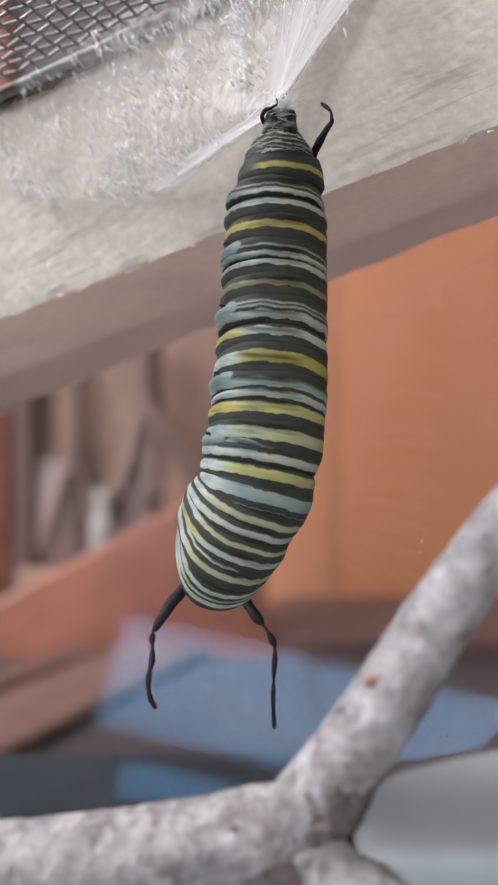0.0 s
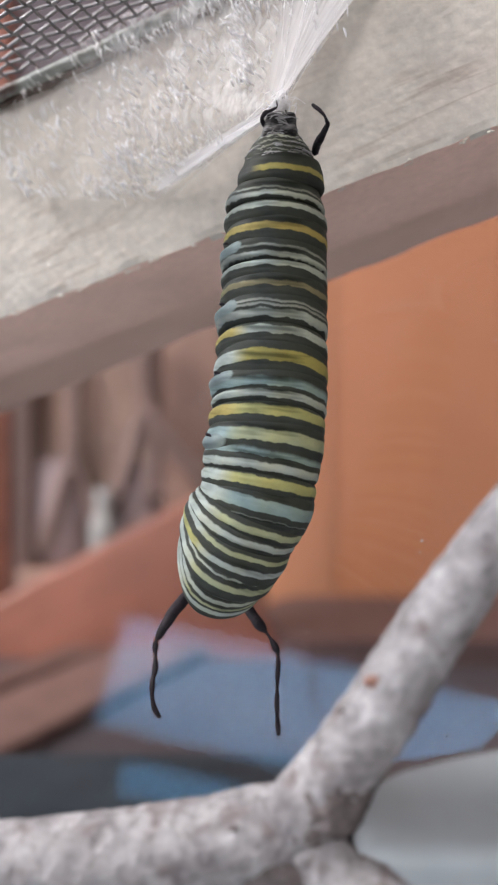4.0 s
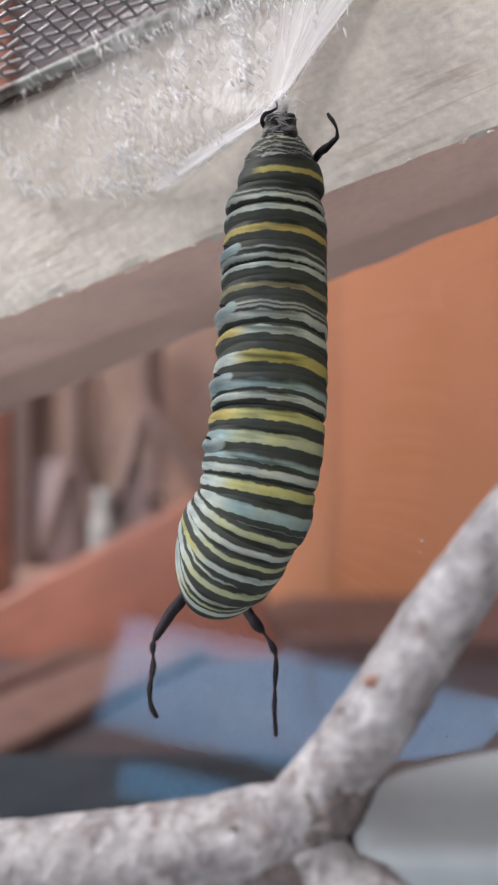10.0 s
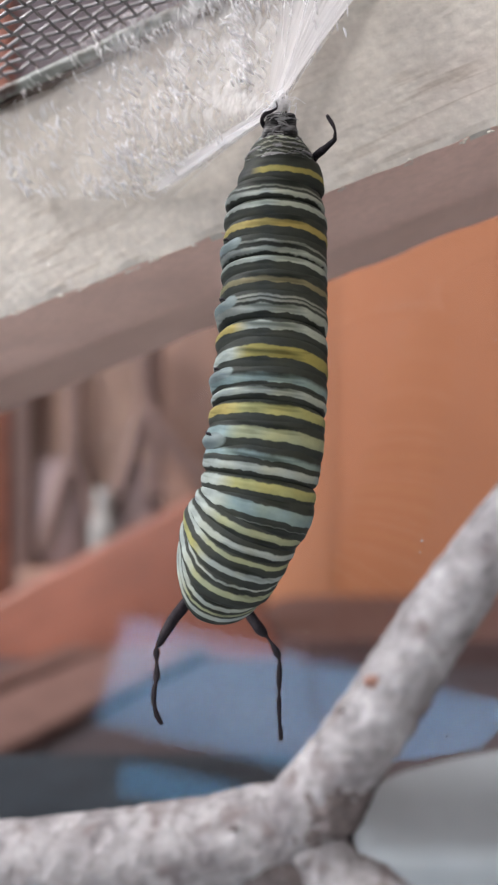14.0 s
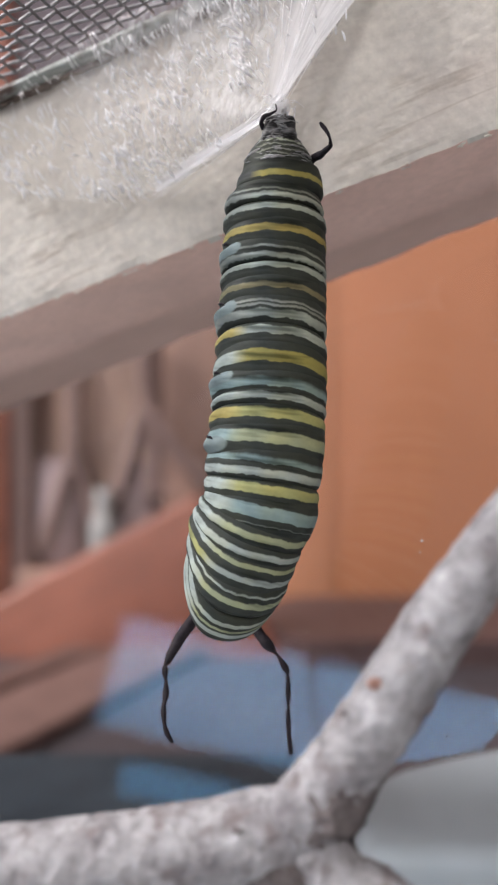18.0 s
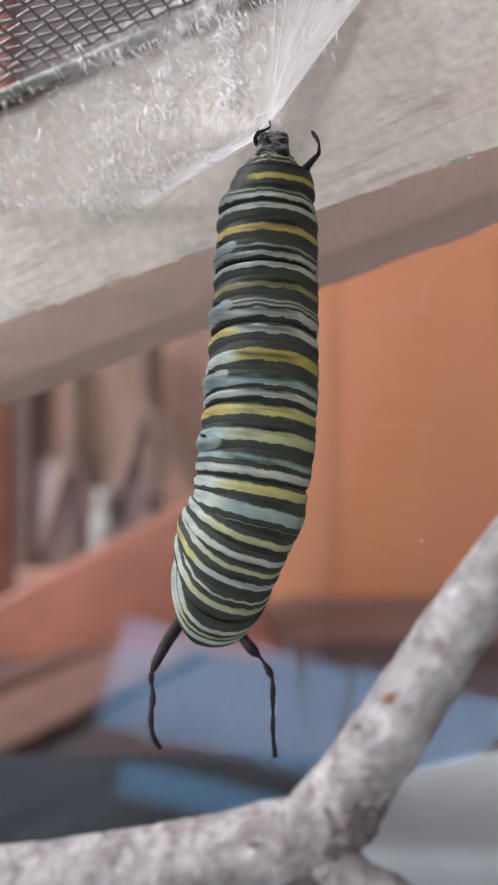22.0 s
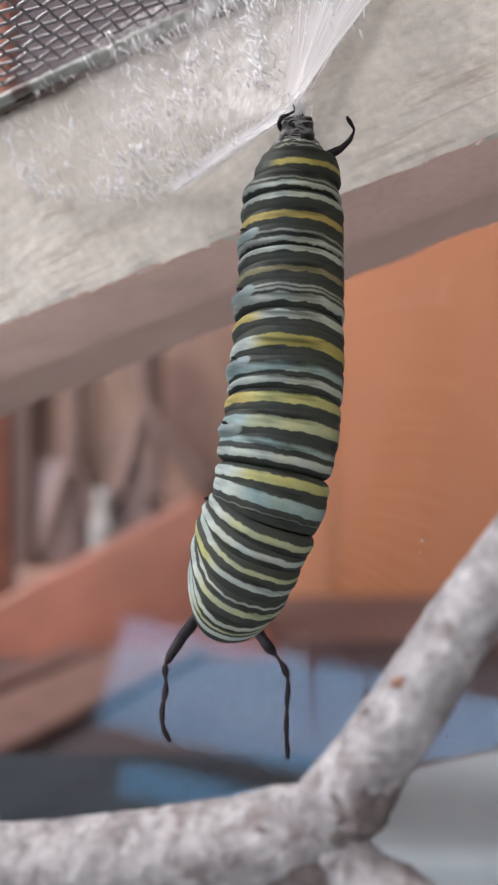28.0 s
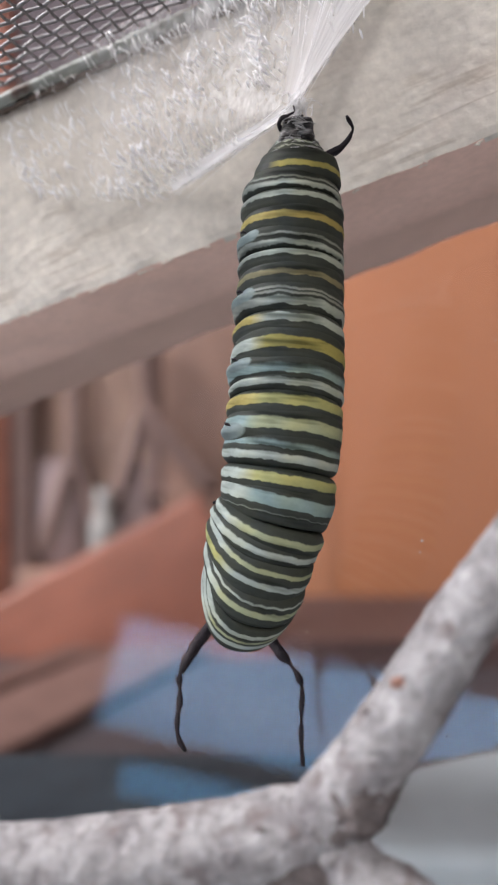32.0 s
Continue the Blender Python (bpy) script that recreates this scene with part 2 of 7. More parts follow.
def make_glass():
    """A thin clear pane: light goes straight through it, and it mirrors a little."""
    m, nodes, links, b = material("clear_pane")
    nodes.remove(b)
    through_it, mirror, mix, weight, power, gloss = (nodes.new("ShaderNode" + k) for k in ("BsdfTransparent", "BsdfGlossy", "MixShader", "LayerWeight", "Math", "Math"))
    through_it.inputs[0].default_value = (0.985, 0.992, 0.99, 1)
    mirror.inputs["Roughness"].default_value = 0.0
    weight.inputs["Blend"].default_value = 0.5
    power.operation, power.inputs[1].default_value = "POWER", 5.0
    gloss.operation, gloss.inputs[1].default_value, gloss.inputs[2].default_value = "MULTIPLY_ADD", 0.97, 0.03
    links.new(weight.outputs["Facing"], power.inputs[0])
    links.new(power.outputs[0], gloss.inputs[0])
    links.new(gloss.outputs[0], mix.inputs[0])
    links.new(through_it.outputs[0], mix.inputs[1])
    links.new(mirror.outputs[0], mix.inputs[2])
    links.new(mix.outputs[0], nodes["Material Output"].inputs[0])
    return m


def make_silk():
    """A thin web: partly open, with white threads that scatter light through as well as back."""
    m, nodes, links, b = material("spun_silk", 0.6, 0, 0.3)
    b.inputs["Base Color"].default_value = (0.97, 0.97, 0.98, 1)
    tl, mx, cl, web = (nodes.new("ShaderNode" + k) for k in ("BsdfTranslucent", "MixShader", "BsdfTransparent", "MixShader"))
    tl.inputs[0].default_value = (0.97, 0.97, 0.98, 1)
    mx.inputs[0].default_value = 0.25
    links.new(b.outputs[0], mx.inputs[1])
    links.new(tl.outputs[0], mx.inputs[2])
    links.new(cl.outputs[0], web.inputs[1])
    links.new(mx.outputs[0], web.inputs[2])
    links.new(web.outputs[0], nodes["Material Output"].inputs[0])
    n1 = noise_tex(nodes, links, 240, 5, 0.65, (1, 1, 0.3))
    n2 = noise_tex(nodes, links, 2400, 3, 0.6, (1, 1, 0.3))
    mul = nodes.new("ShaderNodeMath")
    mul.operation = "MULTIPLY"
    links.new(n1.outputs["Fac"], mul.inputs[0])
    links.new(n2.outputs["Fac"], mul.inputs[1])
    mr = nodes.new("ShaderNodeMapRange")
    mr.inputs["From Min"].default_value, mr.inputs["From Max"].default_value = 0.14, 0.40
    mr.inputs["To Min"].default_value, mr.inputs["To Max"].default_value = 0.12, 0.62
    links.new(mul.outputs[0], mr.inputs["Value"])
    tc = nodes.new("ShaderNodeTexCoord")
    sep = nodes.new("ShaderNodeSeparateXYZ")
    links.new(tc.outputs["Object"], sep.inputs[0])
    fade = nodes.new("ShaderNodeMapRange")
    fade.interpolation_type = "SMOOTHSTEP"
    fade.inputs["From Min"].default_value, fade.inputs["From Max"].default_value = -0.021, -0.003
    fade.inputs["To Min"].default_value = 0.0
    links.new(sep.outputs[0], fade.inputs["Value"])
    thin = nodes.new("ShaderNodeMath")
    thin.operation = "MULTIPLY"
    links.new(mr.outputs[0], thin.inputs[0])
    links.new(fade.outputs[0], thin.inputs[1])
    links.new(thin.outputs[0], web.inputs[0])
    return m


def make_daylight():
    m, nodes, links, b = material("sky_outside")
    nodes.remove(b)
    em = nodes.new("ShaderNodeEmission")
    n = noise_tex(nodes, links, 3, 2, 0.5)
    r = ramp(nodes, [(0.35, (0.14, 0.32, 0.57)), (0.65, (0.24, 0.415, 0.655))])
    links.new(n.outputs["Fac"], r.inputs[0])
    tc, sep = nodes.new("ShaderNodeTexCoord"), nodes.new("ShaderNodeSeparateXYZ")
    links.new(tc.outputs["Object"], sep.inputs[0])
    low = nodes.new("ShaderNodeMapRange")            # darker blue put in low down, dims the mirrored patch there
    low.inputs["From Min"].default_value, low.inputs["From Max"].default_value = H + 0.06, H + 0.34
    links.new(sep.outputs[2], low.inputs["Value"])
    links.new(mix_colour(nodes, links, low.outputs[0], (0.07, 0.19, 0.34), r.outputs[0]), em.inputs[0])
    em.inputs[1].default_value = 8.4
    links.new(em.outputs[0], nodes["Material Output"].inputs[0])
    return m


def make_dense_silk():
    """The web's taut hem: many threads side by side, hardly any gaps."""
    m, nodes, links, b = material("dense_silk", 0.5, 0, 0.4)
    b.inputs["Base Color"].default_value = (0.97, 0.97, 0.98, 1)
    tc, sep = nodes.new("ShaderNodeTexCoord"), nodes.new("ShaderNodeSeparateXYZ")
    links.new(tc.outputs["UV"], sep.inputs[0])
    n = noise_tex(nodes, links, 1.0, 3, 0.6, (2.5, 22, 1), "UV")
    r = ramp(nodes, [(0.25, (0.52, 0.52, 0.52)), (0.62, (0.86, 0.86, 0.86))])
    links.new(n.outputs["Fac"], r.inputs[0])
    edge = nodes.new("ShaderNodeMapRange")           # thins out from the taut side to the open one
    edge.inputs["From Min"].default_value, edge.inputs["From Max"].default_value = 1.0, 0.2
    links.new(sep.outputs[1], edge.inputs["Value"])
    mul = nodes.new("ShaderNodeMath")
    mul.operation = "MULTIPLY"
    links.new(r.outputs[0], mul.inputs[0])
    links.new(edge.outputs[0], mul.inputs[1])
    links.new(mul.outputs[0], b.inputs["Alpha"])
    return m


DENSE_SILK = make_dense_silk()
GLASS, SILK, DAYLIGHT = make_glass(), make_silk(), make_daylight()


def make_thread():
    """Fine silk: it scatters light through as well as back."""
    m, nodes, links, b = material("white_silk_thread", 0.4, 0, 0.5)
    b.inputs["Base Color"].default_value = (0.97, 0.97, 0.98, 1)
    tl, mx = nodes.new("ShaderNodeBsdfTranslucent"), nodes.new("ShaderNodeMixShader")
    tl.inputs[0].default_value = (0.97, 0.97, 0.98, 1)
    mx.inputs[0].default_value = 0.15
    links.new(b.outputs[0], mx.inputs[1])
    links.new(tl.outputs[0], mx.inputs[2])
    links.new(mx.outputs[0], nodes["Material Output"].inputs[0])
    return m


THREAD = make_thread()


# ---- mesh helpers ----
def finish(bm, name, mat, smooth=True):
    bmesh.ops.recalc_face_normals(bm, faces=bm.faces)
    me = bpy.data.meshes.new(name)
    bm.to_mesh(me)
    bm.free()
    if smooth:
        for p in me.polygons:
            p.use_smooth = True
    me.materials.append(mat)
    return me


def part(name, bm, mat, parent, label="", smooth=True):
    ob = new(name, finish(bm, name, mat, smooth))
    ob.parent = parent
    return tagged(ob, label)


def thing(name, label, category, kind="", bm=None, mat=None, smooth=True, group=""):
    ob = new(name, finish(bm, name, mat, smooth) if bm else None)
    if bm is None:
        ob.empty_display_size = 0.01
    return tagged(ob, label, category, group, kind)


def box(bm, lo, hi, bevel=0.0, m=None):
    vs = [bm.verts.new((x, y, z)) for x in (lo[0], hi[0]) for y in (lo[1], hi[1]) for z in (lo[2], hi[2])]
    fs = [bm.faces.new([vs[i] for i in q]) for q in ((0, 1, 3, 2), (4, 6, 7, 5), (0, 4, 5, 1), (2, 3, 7, 6), (0, 2, 6, 4), (1, 5, 7, 3))]
    if bevel:
        edges = list({e for f in fs for e in f.edges})
        got = bmesh.ops.bevel(bm, geom=edges, offset=bevel, segments=2, affect="EDGES", profile=0.6)
        vs = list({v for f in got["faces"] for v in f.verts} | {v for v in vs if v.is_valid})
    if m:
        for v in vs:
            v.co = m @ v.co
    return bm


def boxed(lo, hi, bevel=0.0, m=None):
    return box(bmesh.new(), lo, hi, bevel, m)


def glide(points, count):
    """Points along a smooth curve through the given ones (Catmull-Rom)."""
    p = [Vector(q) for q in points]
    p = [p[0] * 2 - p[1]] + p + [p[-1] * 2 - p[-2]]
    out, spans = [], len(p) - 3
    for i in range(count):
        u = i / (count - 1) * spans
        k = min(int(u), spans - 1)
        t = u - k
        a, b, c, d = p[k:k + 4]
        out.append(0.5 * ((2 * b) + (c - a) * t + (2 * a - 5 * b + 4 * c - d) * t * t + (3 * b - a - 3 * c + d) * t ** 3))
    return out


def tube(bm, path, radii, sides=12, rough=0.0, scale=400.0, caps=True, seed=0.0):
    """A tube along path; rough: how far noise pushes its skin, in metres."""
    rings, up = [], Vector((0.13, 0.31, 0.94)).normalized()
    n = len(path)
    for i, c in enumerate(path):
        d = (path[min(i + 1, n - 1)] - path[max(i - 1, 0)]).normalized()
        side = d.cross(up)
        if side.length < 0.05:
            side = d.cross(Vector((1, 0, 0)))
        side.normalize()
        up = side.cross(d).normalized()
        ring = []
        for k in range(sides):
            a = 2 * math.pi * k / sides
            o = math.cos(a) * side + math.sin(a) * up
            r = radii[i]
            if rough:
                q = (c + o * r) * scale + Vector((seed, seed, seed))
                r += rough * (noise.noise(q) + 0.5 * noise.noise(q * 2.3) + 0.3 * noise.noise(q * 5.1))
            ring.append(bm.verts.new(c + o * max(r, 1e-6)))
        rings.append(ring)
    for a, b in zip(rings, rings[1:]):
        for k in range(sides):
            bm.faces.new((a[k], a[(k + 1) % sides], b[(k + 1) % sides], b[k]))
    if caps:
        bm.faces.new(rings[0][::-1])
        bm.faces.new(rings[-1])
    return bm


def sight(x, y, d):
    """A place by its slopes right and up from the lens, in thousandths, at depth d metres."""
    return Vector((x / 1000 * d, d, y / 1000 * d))


# ---- the tank lid: its rail, screen and pane ----
ALONG = Vector((0.91632, -0.27720, 0.28899))     # along the rail
BACK = Vector((0.26437, 0.96081, 0.08338))       # from its inner face to its outer one
UP = Vector((-0.30078, 0.0, 0.95369))
CORNER = Vector((0.00235, 0.079, 0.01953))       # on the rail's lower inner edge
RAIL = Matrix((ALONG, BACK, UP)).transposed().to_4x4()
RAIL.translation = CORNER
TALL, DEEP, DROP = 0.0192, 0.0188, 0.0045


def make_rail():
    """A sawn rail with chipped, worn edges: x along it, y back, z up, its lower inner edge on the x axis."""
    bm = bmesh.new()
    outline = []
    for a, b, n in (((0, 0), (0, 1), 22), ((0, 1), (1, 1), 6), ((1, 1), (1, 0), 10), ((1, 0), (0, 0), 26)):
        outline += [(a[0] + (b[0] - a[0]) * i / n, a[1] + (b[1] - a[1]) * i / n) for i in range(n)]
    rings, steps = [], 260
    for s in range(steps + 1):
        x = -0.075 + 0.15 * s / steps
        ring = []
        wide = DEEP - 0.24 * x                            # its outer side runs a little out of true
        for u, v in outline:
            y, z = u * wide, v * TALL - u * (1 - v) * DROP
            p = Vector((x, y, z))
            w = 0.00004 * noise.noise(p * 900) + 0.00014 * noise.noise(p * 120)
            corner = min(math.hypot(y - cy, z - cz) for cy, cz in ((0, 0), (0, TALL), (wide, TALL), (wide, -DROP)))
            chip = max(0.0, noise.noise(Vector((x * 260, 3.1 + (y + z) * 60, 0))) + 0.15) * 0.0005 + 0.00004
            inward = Vector((0, wide / 2 - y, TALL / 2 - z)).normalized()
            p += inward * (w + (chip * max(0.0, 1 - corner / 0.0011) if corner < 0.0011 else 0))
            ring.append(bm.verts.new(p))
        rings.append(ring)
    n = len(outline)
    for a, b in zip(rings, rings[1:]):
        for k in range(n):
            bm.faces.new((a[k], a[(k + 1) % n], b[(k + 1) % n], b[k]))
    bm.faces.new(rings[0])
    bm.faces.new(rings[-1])
    return bm


def face_wood(ob):
    """The inner face is whiter; the rest pinkish, its colour lightened for missing bounce light."""
    ob.data.materials.append(BARE_WOOD)
    for f in ob.data.polygons:
        f.material_index = 0 if f.normal.y < -0.5 else 1
        f.use_smooth = False
    return ob


rail = in_tank(face_wood(thing("lid_rail", "pale rough-sawn wooden rail of the tank lid, chipped along its edge", "wooden rail", "",
                     make_rail(), RAIL_WOOD)), RAIL)



def splinter(k):
    """A sliver torn up along the rail's lower inner edge."""
    rnd = random.Random(40 + k)
    bm = bmesh.new()
    long, thick = rnd.uniform(0.0003, 0.0011), rnd.uniform(0.00003, 0.00008)
    pts = [Vector((long * u, -0.00008 * math.sin(u * 3), 0.0003 * u * u * rnd.uniform(-1, 1))) for u in (0, 0.3, 0.6, 0.85, 1)]
    tube(bm, pts, [thick, thick * 1.3, thick, thick * 0.6, thick * 0.2], 6, 0.00004, 2500)
    ob = part("splinter", bm, RAIL_WOOD, rail, "torn pale splinter")
    ob.matrix_basis = Matrix.Translation((rnd.uniform(-0.034, 0.028), rnd.uniform(-0.00005, 0.0004), rnd.uniform(-0.0001, 0.00025))) @ pose(0, 0, 0, rnd.uniform(-30, 30), rnd.uniform(-9, 9), rnd.uniform(-12, 12))


for k in range(60):
    splinter(k)

screen = in_tank(thing("lid_screen", "dark woven insect screen fixed over the wooden lid frame", "screen"), RAIL)
PITCH = 0.00148


def wire(across, k):
    """One woven wire, across: along the rail."""
    bm = bmesh.new()
    pts, steps = [], 132 if across else 68
    for i in range(steps + 1):
        if across:
            x, y = -0.049 + i * PITCH / 2, -0.0016 - k * PITCH
            lift = math.cos(math.pi * (i / 2 + k)) * 0.00013
        else:
            x, y = -0.049 + k * PITCH, -0.0008 - i * PITCH / 2
            lift = -math.cos(math.pi * (i / 2 + k)) * 0.00013
        pts.append(Vector((x + 0.00004 * noise.noise(Vector((k, i * 0.2, 1))), y, TALL + 0.0006 + lift)))
    return tube(bm, pts, [0.00017 if across else 0.00013] * len(pts), 6)


for k in range(34):
    part("wire", wire(True, k), WIRE_PALE, screen)
for k in range(66):
    part("wire", wire(False, k), WIRE, screen)


def make_spline():
    bm = bmesh.new()
    n = 160
    path = [Vector((-0.075 + 0.15 * i / n, -0.0006 + 0.00012 * noise.noise(Vector((i * 0.21, 0, 0))), TALL - 0.00035)) for i in range(n + 1)]
    return tube(bm, path, [0.0006] * (n + 1), 10, 0.00014, 900)


part("edging", make_spline(), SPLINE, screen, "stained greenish plastic edging strip")


def make_cord():
    bm = bmesh.new()
    n = 300
    path = [Vector((-0.075 + 0.15 * i / n, -0.0004 + 0.00018 * noise.noise(Vector((i * 0.3, 4, 0))), TALL - 0.0012 + 0.00012 * noise.noise(Vector((i * 0.3, 9, 0))))) for i in range(n + 1)]
    return tube(bm, path, [0.00032] * (n + 1), 6, 0.0002, 1500)


part("cord", make_cord(), grainy("dirty_dark_cord", (0.05, 0.035, 0.03), (0.2, 0.16, 0.13), 500, None, 0.9, 0.0001), screen, "dirty dark cord along the screen's edge")

# the pane stands under the rail and leans a little; y is its outward way
PANE_OUT = Vector((0.4556, 0.8567, -0.2419))
PANE_POINT = Vector((0.0145, 0.078, -0.0083))
PANE_X = PANE_OUT.cross(UP).normalized()
if PANE_X.x < 0:
    PANE_X = -PANE_X
PANE_Z = PANE_X.cross(PANE_OUT).normalized()
PANE = Matrix((PANE_X, PANE_OUT, PANE_Z)).transposed().to_4x4()
drop = (CORNER - UP * 0.0006 - PANE_POINT).dot(UP) / PANE_Z.dot(UP)
PANE.translation = PANE_POINT + PANE_Z * drop
tank = thing("tank", "small tank with a leaning glass pane on a dark slate-grey base", "tank")
tank.matrix_basis = EYE.copy()
pane = part("pane", boxed((-0.16, 0, -0.105), (0.08, 0.0005, 0.0035)), GLASS, tank, "clear glass pane, lightly specked", False)
pane.matrix_basis = PANE
pane.visible_shadow = False


def make_speck(seed):
    rnd = random.Random(seed)
    bm = bmesh.new()
    bmesh.ops.create_icosphere(bm, subdivisions=2, radius=0.00007)
    for v in bm.verts:
        v.co *= 1 + 0.6 * noise.noise(v.co * 6000 + Vector((seed, 0, 0)))
        v.co.y = v.co.y * 0.3 - 0.00005
        v.co.x *= 0.7 + 0.4 * rnd.random()
    return bm


# small dried specks on the pane
def on_pane(x, y):
    """The place on the pane, in its own space, seen along these slopes."""
    d = sight(x, y, 1.0)
    o = PANE.translation
    p = d * (o.dot(PANE_OUT) / d.dot(PANE_OUT))
    return PANE.inverted() @ p


for k, (sx, sy, size) in enumerate(((186, -106, 1.6), (184, -118, 1.0), (62, -204, 1.2), (213, -316, 1.3), (265, 110, 0.8), (152, 18, 0.7), (226, -20, 0.6))):
    sp = part("speck", make_speck(k), DUST, pane, "tiny whitish dried speck")
    sp.matrix_basis = Matrix.Translation(on_pane(sx, sy)) @ Matrix.Diagonal((size, 1, size, 1))

# ---- silk ----
PEAK = sight(31, 361, 0.0708)                     # where the caterpillar hangs on


def on_face(x, y, out=0.0004):
    """The place on the rail's inner face seen along these slopes, a little out from it."""
    d = sight(x, y, 1.0)
    return d * ((CORNER.dot(BACK) - out) / d.dot(BACK))


silk = in_tank(thing("silk_web", "white silk web stretched from the rail and screen to the caterpillar", "silk"))


RIM = glide([on_face(-94, 272), on_face(-150, 262, 0.0006), on_face(-262, 270, 0.0008), on_face(-290, 340, 0.001), on_face(-200, 425, 0.001),
             on_face(-80, 490, 0.0012), on_face(0, 560, 0.002), on_face(80, 590, 0.002), on_face(150, 545, 0.0016)], 64)


def tent(i, u):
    """A place on the web: i along its rim, u from the peak (0) to the rim (1)."""
    p = PEAK.lerp(RIM[i], u)
    sag = math.sin(math.pi * u) * 0.0012
    return p + BACK * (sag + 0.00025 * noise.noise(p * 600) * min(1, 3 * u * (1 - u) + 0.2))


def make_sheet():
    """A tent of silk: from the rail's face and the screen down to the peak."""
    bm = bmesh.new()
    n = 44
    rows = [[bm.verts.new(tent(i, k / n)) for k in range(n + 1)] for i in range(len(RIM))]
    for a, b in zip(rows, rows[1:]):
        for k in range(n):
            bm.faces.new((a[k], b[k], b[k + 1], a[k + 1]))
    return bm


part("sheet", make_sheet(), SILK, silk, "thin translucent silk sheet")


def fuzz(count, seed, spots, thick=1.0):
    """Loose ends of thread on the web: scattered, or in tufts round the given places."""
    rnd = random.Random(seed)
    bm = bmesh.new()
    for _ in range(count):
        if spots:
            i, u = rnd.choice(spots)
            i, u = i + rnd.gauss(0, 1.6), u + rnd.gauss(0, 0.045)
        else:
            i, u = rnd.uniform(9, 56), rnd.uniform(0.12, 1.05) ** 0.7
        base = tent(min(max(int(i), 0), 62), min(max(u, 0.08), 0.92 if i < 34 else 0.78)) - BACK * rnd.uniform(0.0002, 0.0006)
        base += Vector((rnd.gauss(0, 0.0003), 0, rnd.gauss(0, 0.0003)))
        a, long = rnd.gauss(-1.05, 0.35), rnd.uniform(0.0005, 0.0015)
        d = Vector((math.cos(a), 0, math.sin(a)))
        side = Vector((-d.z, 0, d.x)) * rnd.uniform(-0.12, 0.12)
        pts = [base + d * long * (k / 5 - 0.5) + side * long * (k / 5) ** 2 - BACK * 0.0004 * math.sin(k / 5 * math.pi) for k in range(6)]
        r = rnd.uniform(0.000025, 0.000065) * thick
        tube(bm, pts, [r * 0.15, r * 0.7, r, r, r * 0.7, r * 0.15], 5, caps=False)
    return bm


tagged(part("fuzz", fuzz(460, 3, None), THREAD, silk, "loose white silk threads"), kind="stuff")
tagged(part("bright_fuzz", fuzz(340, 8, ((14, 0.6), (18, 0.5), (24, 0.5), (24, 0.75), (30, 0.4), (36, 0.55), (12, 0.9), (7, 0.95), (42, 0.45), (45, 0.6), (40, 0.3), (46, 0.8), (12, 0.75), (9, 0.6), (20, 0.85), (30, 0.6), (34, 0.85), (16, 0.95)), 1.7), THREAD, silk, "bright tufts of silk"), kind="stuff")

rnd = random.Random(5)
for k in range(27):            # the taut hems of the web, that run together at the peak
    e = RIM[min(int(abs(rnd.gauss(0, 1.3))), 8)] if k < 16 else RIM[63 - min(int(abs(rnd.gauss(0, 4.5))), 14)]
    e = e + Vector((rnd.gauss(0, 0.0004), 0, rnd.gauss(0, 0.0004)))
    a = PEAK + Vector((rnd.gauss(0, 0.0003), rnd.gauss(0, 0.0002), rnd.gauss(0, 0.0002)))
    bm = tube(bmesh.new(), glide([a, a.lerp(e, 0.5) + Vector((0, 0, rnd.gauss(0.0001, 0.00015))), e], 10), [rnd.uniform(0.00001, 0.000028)] * 10, 4, caps=False)
    part("strand", bm, THREAD, silk)


def make_knot():
    """The pad of silk that the caterpillar grips, and threads over its tail."""
    rnd = random.Random(6)
    bm = bmesh.new()
    for _ in range(120):
        a = PEAK + Vector((rnd.gauss(0.0001, 0.00035), rnd.gauss(-0.0004, 0.0003), rnd.gauss(-0.0001, 0.0004)))
        b = a + Vector((rnd.gauss(0, 0.0005), rnd.gauss(0, 0.0003), rnd.gauss(-0.0003, 0.0004)))
        tube(bm, glide([a, a.lerp(b, 0.5) + Vector((0.0002, -0.0002, 0.0002)), b], 6), [rnd.uniform(0.000015, 0.00004)] * 6, 4, caps=False)
    return bm


def ribbon(ends, wide, out_wide, bow):
    """A flat hem of silk from the peak: ends on its taut side, widths at the peak and at the far end, bow in millimetres towards the web."""
    bm = bmesh.new()
    uv = bm.loops.layers.uv.new("UVMap")
    n, m = 40, 8
    a, b = ends
    d = (b - a).normalized()
    side = d.cross(BACK).normalized()
    rows = []
    for i in range(n + 1):
        u = i / n
        w = wide + (out_wide - wide) * u
        c = a.lerp(b, u) + side * bow / 1000 * math.sin(math.pi * u)
        rows.append([bm.verts.new(c + side * w * k / m + BACK * (0.00012 * noise.noise(Vector((u * 3, k * 0.9, wide * 9000))) - 0.0003)) for k in range(m + 1)])
    for i in range(n):
        for k in range(m):
            f = bm.faces.new((rows[i][k], rows[i + 1][k], rows[i + 1][k + 1], rows[i][k + 1]))
            for loop, (p, q) in zip(f.loops, ((i, k), (i + 1, k), (i + 1, k + 1), (i, k + 1))):
                loop[uv].uv = (p / n, q / m)
    return bm


